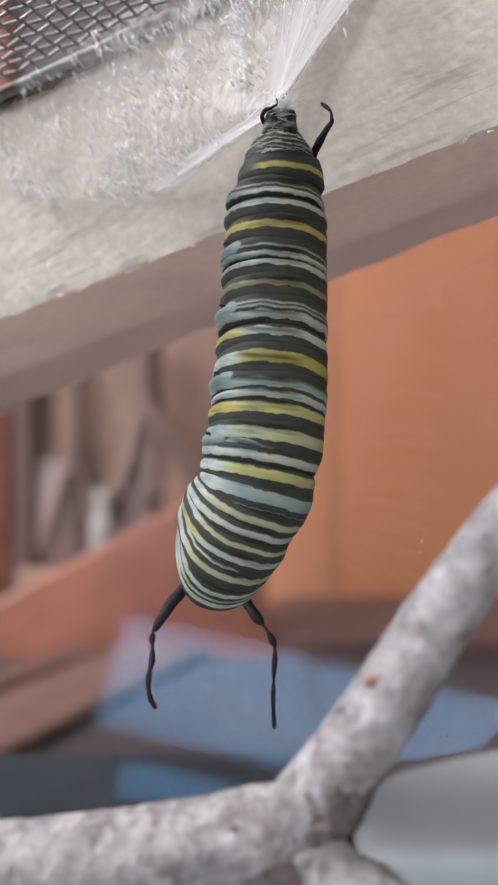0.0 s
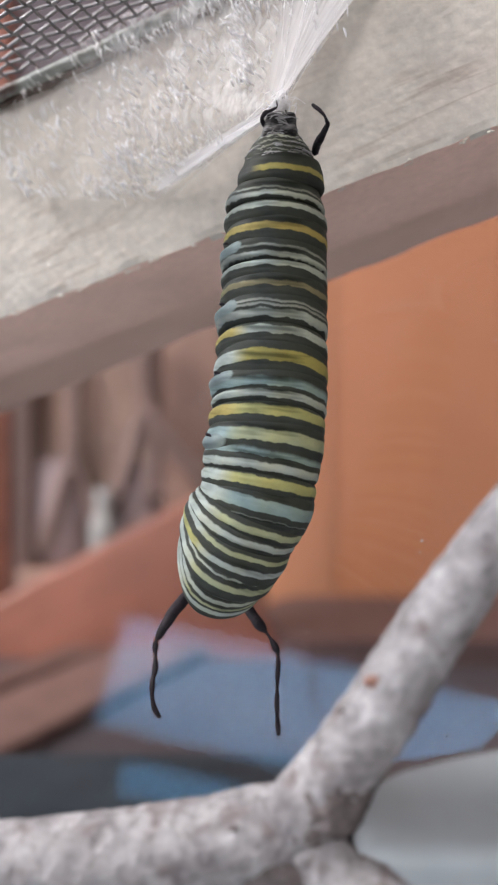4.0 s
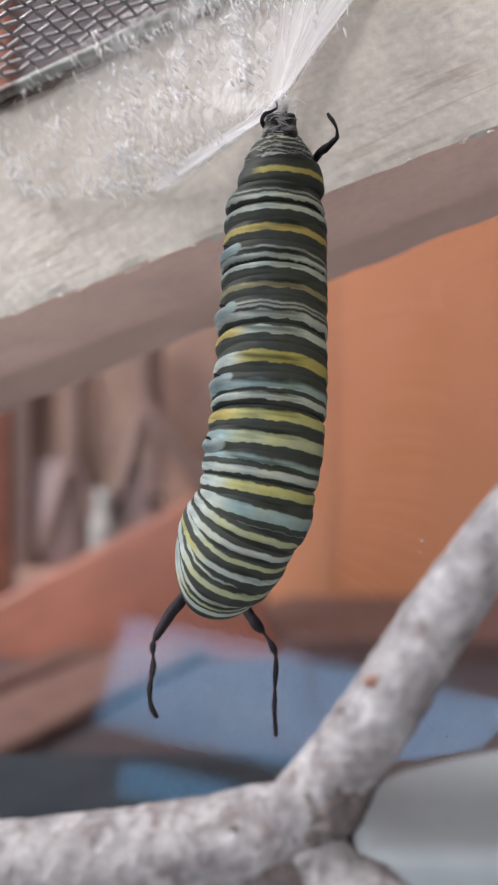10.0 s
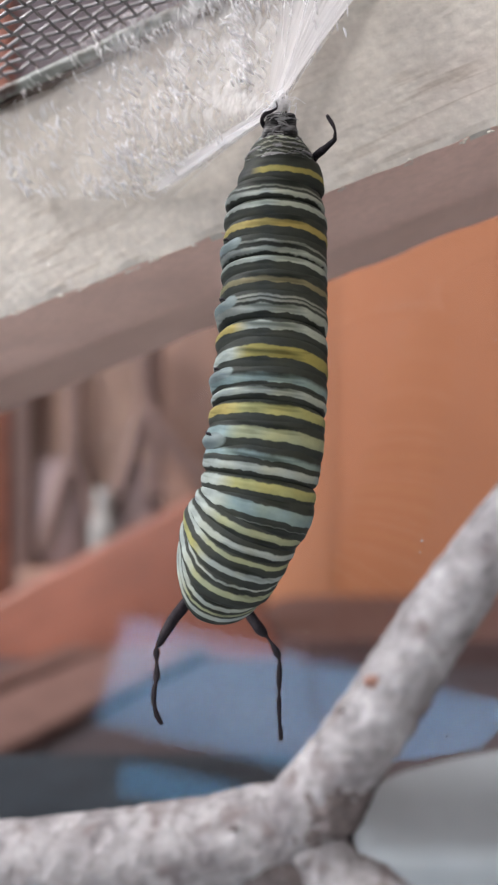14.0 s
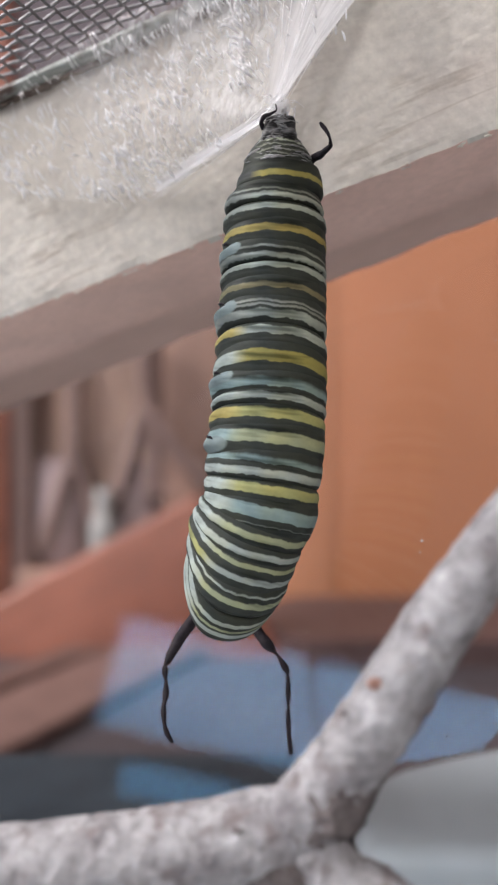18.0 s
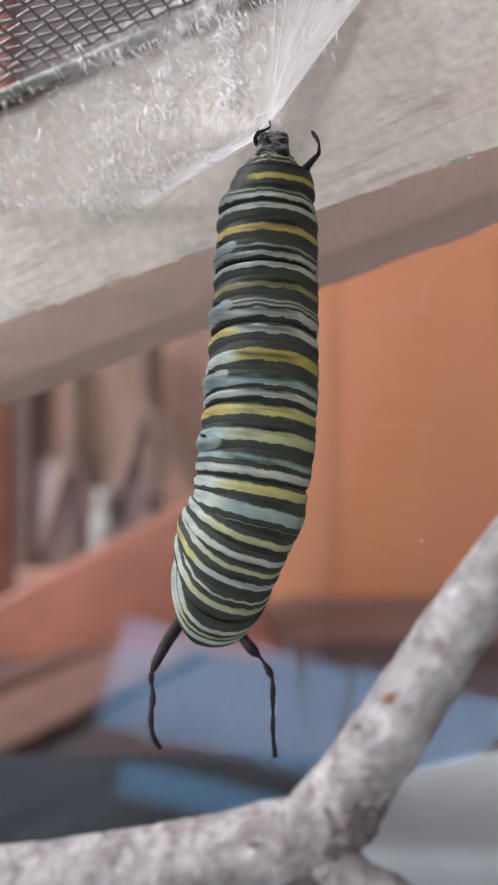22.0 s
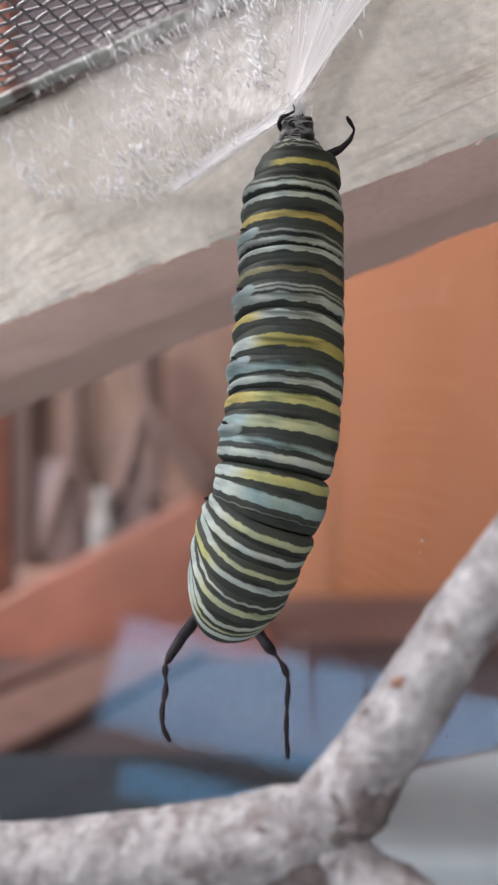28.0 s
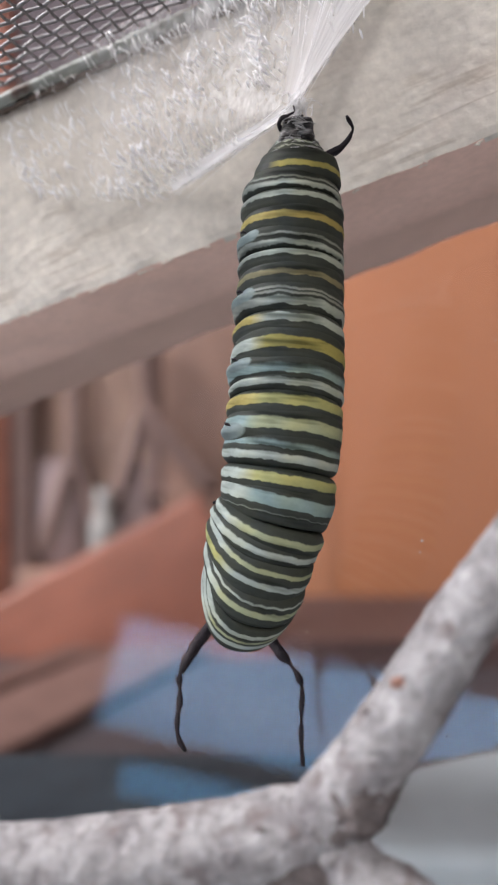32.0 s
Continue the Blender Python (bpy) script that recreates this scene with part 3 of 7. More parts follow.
part("hem", ribbon((PEAK - UP * 0.0003, on_face(-95, 270, 0.0012)), -0.0009, -0.0016, -0.1), DENSE_SILK, silk, "dense white taut hem")
part("hem", ribbon((PEAK, on_face(142, 512, 0.0016)), 0.0013, 0.0105, 0.15), DENSE_SILK, silk, "dense white taut hem")
rnd = random.Random(11)
for k in range(26):            # a ladder of bright bundles across the web
    u = rnd.random()
    x, y = -22 + 24 * u + rnd.gauss(0, 4), 458 - 84 * u
    if k > 16:
        x, y = rnd.gauss(55, 22), rnd.gauss(440, 25)
    c = on_face(x, y, 0.0036 + 0.0016 * u)
    a = rnd.gauss(-0.55, 0.35) if k < 17 else rnd.gauss(-1.3, 0.25)
    d = Vector((math.cos(a), 0, math.sin(a))) * rnd.uniform(0.0003, 0.0007)
    r = rnd.uniform(0.00006, 0.00012)
    part("thread", tube(bmesh.new(), glide([c - d, c + Vector((0, 0, 0.0001)), c + d], 8), [r * 0.4, r * 0.8, r, r * 1.1, r, r, r * 0.8, r * 0.4], 6), THREAD, silk, "bright thick silk thread")

tagged(part("knot", make_knot(), THREAD, silk, "tangled silk pad at the peak"), kind="stuff")

# ---- the caterpillar ----
AXIS = 0.0705                                     # depth of its body from the lens
caterpillar = in_tank(thing("caterpillar", "plump caterpillar banded black, white and yellow, hanging head down from silk", "caterpillar"))
segments = []


def segment_pose(tip, x, z, lean):
    """tip: how far the lower end leans away from the lens, lean: how far the bands drop to the right, in degrees."""
    return Matrix.Translation((x / 1000, AXIS, z / 1000)) @ pose(0, 0, 0, 0, lean, 0) @ pose(0, 0, 0, tip, 0, 0)


def tail_radius(g):
    """Radius of the tail end, 0 to 1 along it: a narrow block that flares into a shoulder."""
    return float(np.interp(g, (0, 0.06, 0.14, 0.3, 0.42, 0.6, 0.8, 1), (0.00040, 0.00085, 0.00108, 0.00122, 0.00162, 0.00215, 0.0026, 0.00282)))


def soft_ring(r_top, r_low, up, down, crease_up, crease_down, shear, seed, closed=0.0, radius_at=None, lobe=None, rise=0.0):
    """A soft ring of the body: x, y across, z along its middle; its ends dive under the neighbours. closed: how far a rounded end reaches on below."""
    bm = bmesh.new()
    rows, sides, n = [], 96, 30
    over = 0.00042
    low = down + (closed or over)
    for i in range(n + 1):
        z = up + over - (up + low + over) * i / n
        f = z / up if z > 0 else -z / down
        g = (up - z) / (up + down)
        r = r_top + (r_low - r_top) * min(max(g, 0), 1)
        if radius_at:
            r = radius_at(min(max(g, 0), 1))
        r *= 1 - (crease_up if z > 0 else crease_down) * f * f * (1 + 0.8 * max(0.0, f - 1))
        if closed and z < -down:
            r *= math.sqrt(max(0.0004, 1 - ((-z - down) / closed) ** 2))
        row = []
        for k in range(sides):
            a = 2 * math.pi * k / sides
            c, y = math.cos(a), math.sin(a)
            q = Vector((c * 0.8, y * 0.8, g * 1.4 + seed * 3.7))
            side = max(0.0, -c) ** 2 * max(0.0, 1 - f * f) * (0.042 + 20 * rise)
            w = r * (1 + side + 0.014 * noise.noise(q * 1.6) + 0.007 * noise.noise(Vector((c * 2, y * 2, g * 7 + seed))))
            if lobe:
                turn = (a - math.pi * 1.12) / 0.42
                w += lobe[1] * math.exp(-turn * turn - ((z - lobe[0]) / 0.00055) ** 2)
            rows_y = y * w * 0.96
            row.append(bm.verts.new((c * w, rows_y, z + shear * rows_y + rise * min(0.0, c) ** 2 + 0.00010 * noise.noise(q * 1.3))))
        rows.append(row)
    for a, b in zip(rows, rows[1:]):
        for k in range(sides):
            bm.faces.new((a[k], a[(k + 1) % sides], b[(k + 1) % sides], b[k]))
    bm.faces.new(rows[0])
    bm.faces.new(rows[-1])
    return bm


def fold(r_top, r_low, up, down, crease_up, crease_down, shear, bands, name="body_fold", label="", closed=0.0, radius_at=None, wander=1.0, lobe=None, rise=0.0):
    r_top, r_low, up, down, closed, rise = (v / 1000 for v in (r_top, r_low, up, down, closed, rise))
    seed = len(segments) + 1
    lobe = lobe and (lobe[0] / 1000, lobe[1] / 1000)
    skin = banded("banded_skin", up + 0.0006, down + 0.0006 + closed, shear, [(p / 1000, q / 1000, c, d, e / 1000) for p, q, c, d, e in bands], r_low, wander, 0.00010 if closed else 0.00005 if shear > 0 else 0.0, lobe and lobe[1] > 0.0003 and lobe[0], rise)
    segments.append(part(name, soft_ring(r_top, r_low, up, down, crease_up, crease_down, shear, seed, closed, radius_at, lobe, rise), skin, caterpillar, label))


fold(1.0, 2.82, 2.03, 2.03, 0.0, 0.01, -0.07, ((-1.10, -0.95, "G", "k", 0.02), (-0.62, -0.48, "G", "G", 0.02), (-0.12, 0.10, "W", "G", 0.02), (0.42, 0.58, "G", "k", 0.02), (0.90, 1.06, "G", "G", 0.02), (1.40, 1.54, "G", "k", 0.02),),
     "anal_segment", "mottled dark tail end gripping the silk", 0.0, tail_radius, 4.0)
# each fold: radius at its two ends, reach up and down, depth of the creases there, slope towards the lens, bands downwards from its middle, in millimetres
fold(3.08, 3.33, 0.77, 0.64, 0.020, 0.020, -0.07, ((-0.24, 0.24, "Y", "k", 0.05),))
fold(3.37, 3.78, 0.89, 0.36, 0.020, 0.070, -0.13, ((-0.60, -0.40, "G", "G", 0.05), (-0.20, 0.20, "W", "G", 0.05),), lobe=(0.45, 0.24), wander=1.5)
fold(3.78, 3.89, 0.44, 0.69, 0.070, 0.020, -0.16, ((-0.20, 0.24, "W", "G", 0.05),), wander=1.5)
fold(3.83, 3.90, 0.85, 0.85, 0.020, 0.020, -0.20, ((-0.28, 0.28, "O", "O", 0.05),), wander=1.5)
fold(3.90, 3.94, 1.09, 0.32, 0.020, 0.070, -0.22, ((-0.73, -0.52, "G", "G", 0.05), (-0.20, 0.20, "W", "G", 0.05),), lobe=(0.80, 0.46), wander=1.5)
fold(3.94, 3.99, 0.40, 0.69, 0.070, 0.020, -0.23, ((-0.24, 0.24, "W", "G", 0.05),), wander=1.5)
fold(3.99, 4.04, 0.73, 0.77, 0.020, 0.020, -0.25, ((-0.20, 0.24, "D", "D", 0.05),), wander=1.5)
fold(4.04, 4.15, 1.29, 0.56, 0.020, 0.070, -0.27, ((-1.01, -0.81, "G", "G", 0.05), (-0.69, -0.48, "G", "G", 0.05), (-0.28, 0.32, "W", "G", 0.05),), lobe=(0.70, 0.51), wander=1.5)
fold(4.15, 4.24, 0.60, 0.85, 0.070, 0.020, -0.29, ((-0.32, 0.32, "W", "O", 0.05),), wander=1.5)
fold(4.24, 4.27, 1.05, 0.97, 0.020, 0.020, -0.30, ((-0.48, 0.40, "Y", "W", 0.05),))
fold(4.27, 4.30, 0.81, 0.56, 0.020, 0.020, -0.27, ((-0.32, 0.36, "B", "B", 0.32),), lobe=(0.50, 0.56))
fold(4.28, 4.34, 0.40, 0.52, 0.020, 0.070, -0.25, ((-0.24, 0.28, "W", "W", 0.05),))
fold(4.30, 4.39, 0.69, 0.93, 0.070, 0.020, -0.20, ((-0.40, 0.40, "P", "O", 0.05),))
fold(4.39, 4.39, 0.93, 1.01, 0.020, 0.020, -0.16, ((-0.44, 0.48, "p", "B", 0.05),), lobe=(-0.70, 0.54))
fold(4.39, 4.36, 1.65, 0.60, 0.020, 0.070, -0.10, ((-1.21, -0.69, "B", "B", 0.24), (-0.28, 0.32, "W", "W", 0.05),))
fold(4.36, 4.32, 0.60, 0.85, 0.070, 0.020, -0.07, ((-0.36, 0.40, "P", "W", 0.05),))
fold(4.34, 4.22, 0.89, 1.29, 0.020, 0.045, -0.04, ((-0.48, 0.48, "B", "W", 0.05), (0.93, 1.01, "G", "G", 0.05),), rise=0.2)
fold(4.27, 4.28, 0.56, 0.60, 0.045, 0.030, 0.14, ((-0.28, 0.24, "p", "W", 0.05),), rise=0.5)
fold(4.28, 4.32, 0.64, 0.48, 0.030, 0.030, 0.17, ((-0.28, 0.20, "W", "W", 0.05),), rise=0.8)
fold(4.32, 4.19, 1.01, 1.09, 0.030, 0.030, 0.23, ((-0.81, -0.44, "p", "W", 0.05), (0.16, 0.64, "W", "P", 0.05),), rise=1.2)
fold(4.19, 4.07, 0.97, 0.64, 0.030, 0.030, 0.40, ((-0.81, -0.64, "W", "W", 0.05), (-0.28, 0.20, "p", "W", 0.05),), rise=1.5)
fold(3.95, 3.5, 0.98, 0.98, 0.02, 0.02, 0.40, ((-0.95, -0.60, "W", "W", 0.02), (-0.32, -0.05, "p", "W", 0.02), (0.18, 0.62, "W", "W", 0.02), (1.15, 1.42, "W", "W", 0.02),), "head", "black and white banded head end", 1.0, rise=1.6)


def claw(seg, z, r):
    """The dark hooks on a stub leg."""
    bm = bmesh.new()
    tube(bm, glide([Vector((-0.0004, 0, 0.0001)), Vector((-0.0001, -0.00006, 0.0)), Vector((0.00025, -0.00004, 0.00004)), Vector((0.0005, 0.0001, -0.0001))], 16),
         list(np.interp(np.linspace(0, 1, 16), (0, 0.5, 1), (0.00007, 0.00012, 0.00004))), 8, 0.00004, 2500)
    ob = part("claw", bm, DARK_FLESH, segments[seg], "dark hooked claw")
    ob.matrix_basis = pose(0, 0, 0, 0, 0, -66) @ Matrix.Translation((0, -r, z))


for seg, z, r in ((5, 0.0017, 0.00420), (8, 0.0017, 0.00437), (11, 0.0015, 0.0046), (14, 0.00015, 0.0048)):
    claw(seg, z, r)


def wisps(count):
    """Grey lines and shreds of silk that cling to the tail end."""
    rnd = random.Random(21)
    bm = bmesh.new()
    for _ in range(count):
        z, a = rnd.uniform(-0.0019, 0.0017), rnd.uniform(-2.9, -0.25)
        run, rise = rnd.uniform(0.08, 0.6) * rnd.random() + 0.08, rnd.gauss(0, 0.00004)
        pts = []
        for k in range(7):
            u = k / 6
            zz = min(max(z + rise * math.sin(u * 5 + z * 9000) + rise * 3 * (u - 0.5), -0.002), 0.0019)
            rr = tail_radius((0.002035 - zz) / 0.00407) * 1.01 + 0.00003
            b = a + run * (u - 0.5)
            y = math.sin(b) * rr * 0.96
            pts.append(Vector((math.cos(b) * rr, y, zz - 0.07 * y)))
        t = rnd.choice((0.00002, 0.00003, 0.00003, 0.00009)) * rnd.uniform(0.7, 1.2)
        tube(bm, pts, [t * 0.4, t, t * 1.2, t, t * 1.3, t, t * 0.4], 5, caps=False)
    return bm


tagged(part("silk_film", wisps(85), DUST, segments[0], "grey shredded silk clinging to the tail"), kind="stuff")


def clasper(x, z, turn, k):
    """One of the two blocky stub legs that grip the silk."""
    bm = bmesh.new()
    tube(bm, glide([Vector((0, 0, -0.0010)), Vector((0, -0.0001, -0.0003)), Vector((0.00005, 0, 0.0005)), Vector((0, 0.0001, 0.0011))], 28),
         list(np.interp(np.linspace(0, 1, 28), (0, 0.3, 0.75, 0.92, 1), (0.00078, 0.00074, 0.00066, 0.00058, 0.00030))), 28, 0.00010, 1500, True, k)
    for v in bm.verts:                               # squared off
        v.co.x = math.copysign(abs(v.co.x) ** 0.8 * 0.00066 ** 0.2, v.co.x)
    ob = part("anal_proleg", bm, MOTTLED, segments[0], "mottled black and white clasping leg")
    ob.matrix_basis = Matrix.Translation((x, -0.0009, z)) @ pose(0, 0, 0, 8, turn, 0)


clasper(-0.00068, 0.0008, 5, 2.0)
clasper(0.00042, 0.0009, -4, 7.0)


def bindings(count):
    """Loose turns of silk wound round the claspers."""
    rnd = random.Random(4)
    bm = bmesh.new()
    for _ in range(count):
        z, wide = rnd.uniform(-0.0002, 0.0019), rnd.uniform(0.25, 1.0)
        x = rnd.uniform(-0.0004, 0.0003)
        tilt, sag = rnd.gauss(0, 0.00022), rnd.uniform(-0.0001, 0.0003)
        pts = []
        for k in range(8):
            u = k / 3.5 - 1
            pts.append(Vector((x - 0.0001 + u * 0.0013 * wide, -0.00172 + 0.0008 * (u * wide) ** 2, z + tilt * u - sag * u * u)))
        t = rnd.uniform(0.000016, 0.00005)
        tube(bm, pts, [t * 0.4] + [t * rnd.uniform(0.7, 1.4) for _ in range(6)] + [t * 0.4], 5, caps=False)
    return bm


tagged(part("silk_binding", bindings(26), DUST, segments[0], "pale silk wound round the claspers"), kind="stuff")


def true_leg(seg, x, y, z, turn):
    """A short jointed leg, black, that shows at the flank."""
    bm = bmesh.new()
    tube(bm, glide([Vector((0, 0, 0)), Vector((-0.0003, 0, 0.0001)), Vector((-0.00055, 0, 0.00005)), Vector((-0.0007, 0, -0.0001))], 20),
         list(np.linspace(0.00026, 0.00008, 20)), 10, 0.00004, 2000)
    ob = part("leg", bm, DARK_FLESH, segments[seg], "short black jointed leg")
    ob.matrix_basis = Matrix.Translation((x, y, z)) @ pose(0, 0, 0, 0, turn, 0)


true_leg(17, -0.0041, 0.0004, -0.0014, 15)


def filament(points, radii, parent, label):
    """A fleshy feeler: knotted, tapering to a blunt tip. Points in its parent's space, millimetres."""
    bm = bmesh.new()
    n = 60
    path = glide([Vector(p) / 1000 for p in points], n)
    rr = [r / 1000 for r in np.interp(np.linspace(0, 1, n), np.linspace(0, 1, len(radii)), radii)]
    tube(bm, path, rr, 12, 0.00005, 1500)
    return part("tentacle", bm, DARK_FLESH, parent, label)


filament([(-1.17, 1.61, -3.89), (-1.75, -0.74, -5.06), (-1.94, -2.43, -6.50), (-1.84, -2.87, -7.03), (-1.12, -3.91, -7.94), (-0.77, -4.80, -8.75), (-0.10, -5.71, -9.62), (0.85, -6.16, -10.17)], [0.5, 0.48, 0.46, 0.44, 0.38, 0.28, 0.10, 0.25, 0.27, 0.09, 0.25, 0.24, 0.09, 0.22, 0.20, 0.14, 0.20, 0.19, 0.13], segments[22], "black knotted front feeler")
filament([(2.67, 2.03, -2.90), (4.37, 0.49, -3.18), (5.39, -0.19, -3.26), (6.46, -0.80, -3.68), (6.97, -1.02, -4.20), (7.88, -1.79, -6.01), (8.79, -2.23, -7.81), (9.76, -2.60, -9.46)], [0.44, 0.42, 0.4, 0.46, 0.36, 0.12, 0.10, 0.27, 0.31, 0.2, 0.08, 0.22, 0.23, 0.09, 0.19, 0.2, 0.13, 0.2, 0.16], segments[22], "black knotted front feeler")
rear_feeler = filament([(0.90, -0.40, 0.90), (1.69, -0.80, 1.59), (2.60, -1.30, 2.10), (3.25, -1.50, 2.58), (3.80, -1.50, 2.98), (3.92, -1.50, 3.25), (3.95, -1.50, 3.75), (3.55, -1.30, 4.25), (3.15, -1.20, 4.68)], [0.30, 0.30, 0.30, 0.24, 0.16, 0.13, 0.10, 0.14, 0.12], segments[1], "black crooked rear feeler")
filament([(-1.30, -0.80, 1.11), (-1.49, -1.30, 1.43), (-1.25, -1.50, 1.79), (-0.84, -1.50, 1.98), (-0.43, -1.50, 2.24), (-0.39, -1.30, 2.57), (-0.48, -1.10, 2.89)], [0.16, 0.14, 0.15, 0.11, 0.07, 0.07, 0.05], segments[0], "black crooked rear feeler")


# ---- the branch ----
branch = in_tank(thing("branch", "forked dead branch with pale weathered bark inside the tank", "branch"))


def limb(name, points, radii, seed, label):
    bm = bmesh.new()
    n = 240
    path = glide(points, n)
    rr = list(np.interp(np.linspace(0, 1, n), np.linspace(0, 1, len(radii)), radii))
    tube(bm, path, rr, 128, 0.00011, 1150, True, seed)
    return part(name, bm, BARK, branch, label)


limb("stem", [sight(-420, -456, 0.053), sight(-268, -455, 0.0532), sight(-90, -437, 0.053), sight(20, -418, 0.0528), sight(85, -398, 0.0525)],
     [0.0024, 0.0024, 0.0025, 0.0026, 0.0020], 1.0, "thick pale stem")
limb("limb", [sight(15, -425, 0.0528), sight(62, -392, 0.0522), sight(132, -302, 0.0512), sight(209, -183, 0.0502), sight(298, -63, 0.0495), sight(357, 15, 0.049)],
     [0.0021, 0.00225, 0.00212, 0.0019, 0.00172, 0.00165], 5.0, "slanting pale limb")
limb("stub", [sight(50, -415, 0.0526), sight(95, -470, 0.0515), sight(165, -525, 0.0505), Vector((0.0135, 0.050, -0.038)), Vector((0.0165, 0.050, -0.0535))],
     [0.0019, 0.00185, 0.0018, 0.0017, 0.0016], 9.0, "side twig below the fork")


def nub(place, size, seed):
    """A small knob where a twig broke off."""
    bm = bmesh.new()
    bmesh.ops.create_icosphere(bm, subdivisions=4, radius=size)
    for v in bm.verts:
        v.co *= 1 + 0.45 * noise.noise(v.co * (0.9 / size) + Vector((seed, 0, 0))) + 0.15 * noise.noise(v.co * (3 / size))
    ob = part("nub", bm, BARK, branch)
    ob.matrix_basis = Matrix.Translation(place)


for x, y, d, size, seed in ((62, -442, 0.0512, 0.0009, 3), (30, -452, 0.0516, 0.0008, 7), (182, -240, 0.0500, 0.0006, 6), (178, -268, 0.0496, 0.0005, 8)):
    nub(sight(x, y, d), size, seed)


def flakes(points, radii, seed, rough):
    """Dark bark that breaks through the pale skin in patches."""
    bm = bmesh.new()
    n = 110
    tube(bm, glide(points, n), list(np.interp(np.linspace(0, 1, n), np.linspace(0, 1, len(radii)), radii)), 72, rough, 1500, True, seed)
    return part("bark_patch", bm, DARK_BARK, branch, "dark flaking bark at the fork")


flakes([sight(44, -416, 0.0521), sight(82, -382, 0.0519), sight(116, -336, 0.0514)], [0.0017, 0.00232, 0.0017], 3.0, 0.00024)
flakes([sight(-20, -446, 0.0528), sight(30, -452, 0.0524), sight(75, -462, 0.0519)], [0.0015, 0.0021, 0.0016], 12.0, 0.00024)


def make_scar():
    bm = bmesh.new()
    bmesh.ops.create_icosphere(bm, subdivisions=3, radius=0.00055)
    for v in bm.verts:
        v.co *= 1 + 0.35 * noise.noise(v.co * 3000)
    return bm


for x, y, d, size in ((-16, -415, 0.0506, 1.0), (-75, -439, 0.0511, 1.2), (98, -288, 0.0500, 0.7), (-150, -447, 0.0513, 0.8)):
    bm = bmesh.new()
    bmesh.ops.create_icosphere(bm, subdivisions=3, radius=0.00022 * size)
    for v in bm.verts:
        v.co *= 1 + 0.5 * noise.noise(v.co * 5000 + Vector((x, 0, 0)))
    pit = part("bark_pit", bm, DARK_BARK, branch, "small dark pit in the bark")
    pit.matrix_basis = Matrix.Translation(sight(x, y, d)) @ Matrix.Diagonal((1.5, 0.6, 0.7, 1))

scar = part("bud_scar", make_scar(), BUD_SCAR, branch, "small rust-coloured bud scar")
scar.matrix_basis = Matrix.Translation(sight(133, -257, 0.0495)) @ Matrix.Diagonal((0.8, 0.4, 0.6, 1))

# ---- the room behind the tank ----
TABLE = H - 0.10
table = thing("table", "dark brown varnished wooden table under the tank", "table")
part("tabletop", boxed((-0.9, -0.25, TABLE - 0.03), (0.9, 0.95, TABLE), 0.004), TABLE_WOOD, table)
for lx in (-0.82, 0.82):
    for ly in (-0.18, 0.88):
        part("leg", boxed((lx - 0.03, ly - 0.03, 0), (lx + 0.03, ly + 0.03, TABLE - 0.03), 0.004), TABLE_WOOD, table)

cabinet = thing("cabinet", "orange-brown varnished wooden cabinet standing on the table", "cabinet")


def seen_box(x0, x1, y0, y1, d, thick, bevel=0.002):
    """A board upright to the view at depth d, between these slopes."""
    return boxed((x0 / 1000 * d, d, H + y0 / 1000 * d), (x1 / 1000 * d, d + thick, H + y1 / 1000 * d), bevel)


CD = 0.55
BASE = -0.10 / CD * 1000
part("side_panel", seen_box(60, 560, BASE, 300, CD, 0.03, 0.0003), ORANGE_WOOD, cabinet, "plain orange-brown side panel")
part("corner_post", seen_box(20, 91, BASE, 300, CD - 0.0007, 0.0306, 0.0002), ORANGE_PALE, cabinet, "lighter orange corner post")
part("stile", seen_box(-92, 19.5, BASE, 300, CD + 0.002, 0.03), STILE_WOOD, cabinet, "dull orange-brown stile")
part("stile", seen_box(-420, -258, BASE, 560, CD + 0.002, 0.03), RED_WOOD, cabinet, "red-brown stile")
part("back_board", seen_box(-256, -94, BASE, 300, CD + 0.048, 0.01), NICHE_WOOD, cabinet, "dull brown back of the open niche")
part("niche_edge", seen_box(-256, -234, BASE, 300, CD + 0.004, 0.043), SLAT_WOOD, cabinet, "dark niche edge")
part("niche_edge", seen_box(-112, -94, -60, 300, CD + 0.004, 0.043), BROWN_WOOD, cabinet, "dark niche edge")


def turned(name, label, category, x, base, d, profile, mat, group=""):
    """A thing turned on a lathe: profile of radius and height in metres."""
    bm = bmesh.new()
    rows = []
    for r, z in profile:
        rows.append([bm.verts.new((r * math.cos(2 * math.pi * k / 32), r * math.sin(2 * math.pi * k / 32), z)) for k in range(32)])
    for a, b in zip(rows, rows[1:]):
        for k in range(32):
            bm.faces.new((a[k], a[(k + 1) % 32], b[(k + 1) % 32], b[k]))
    bm.faces.new(rows[0][::-1])
    bm.faces.new(rows[-1])
    ob = thing(name, label, category, "", bm, mat, True, group)
    ob.matrix_basis = Matrix.Translation((x / 1000 * d, d, base))
    return ob


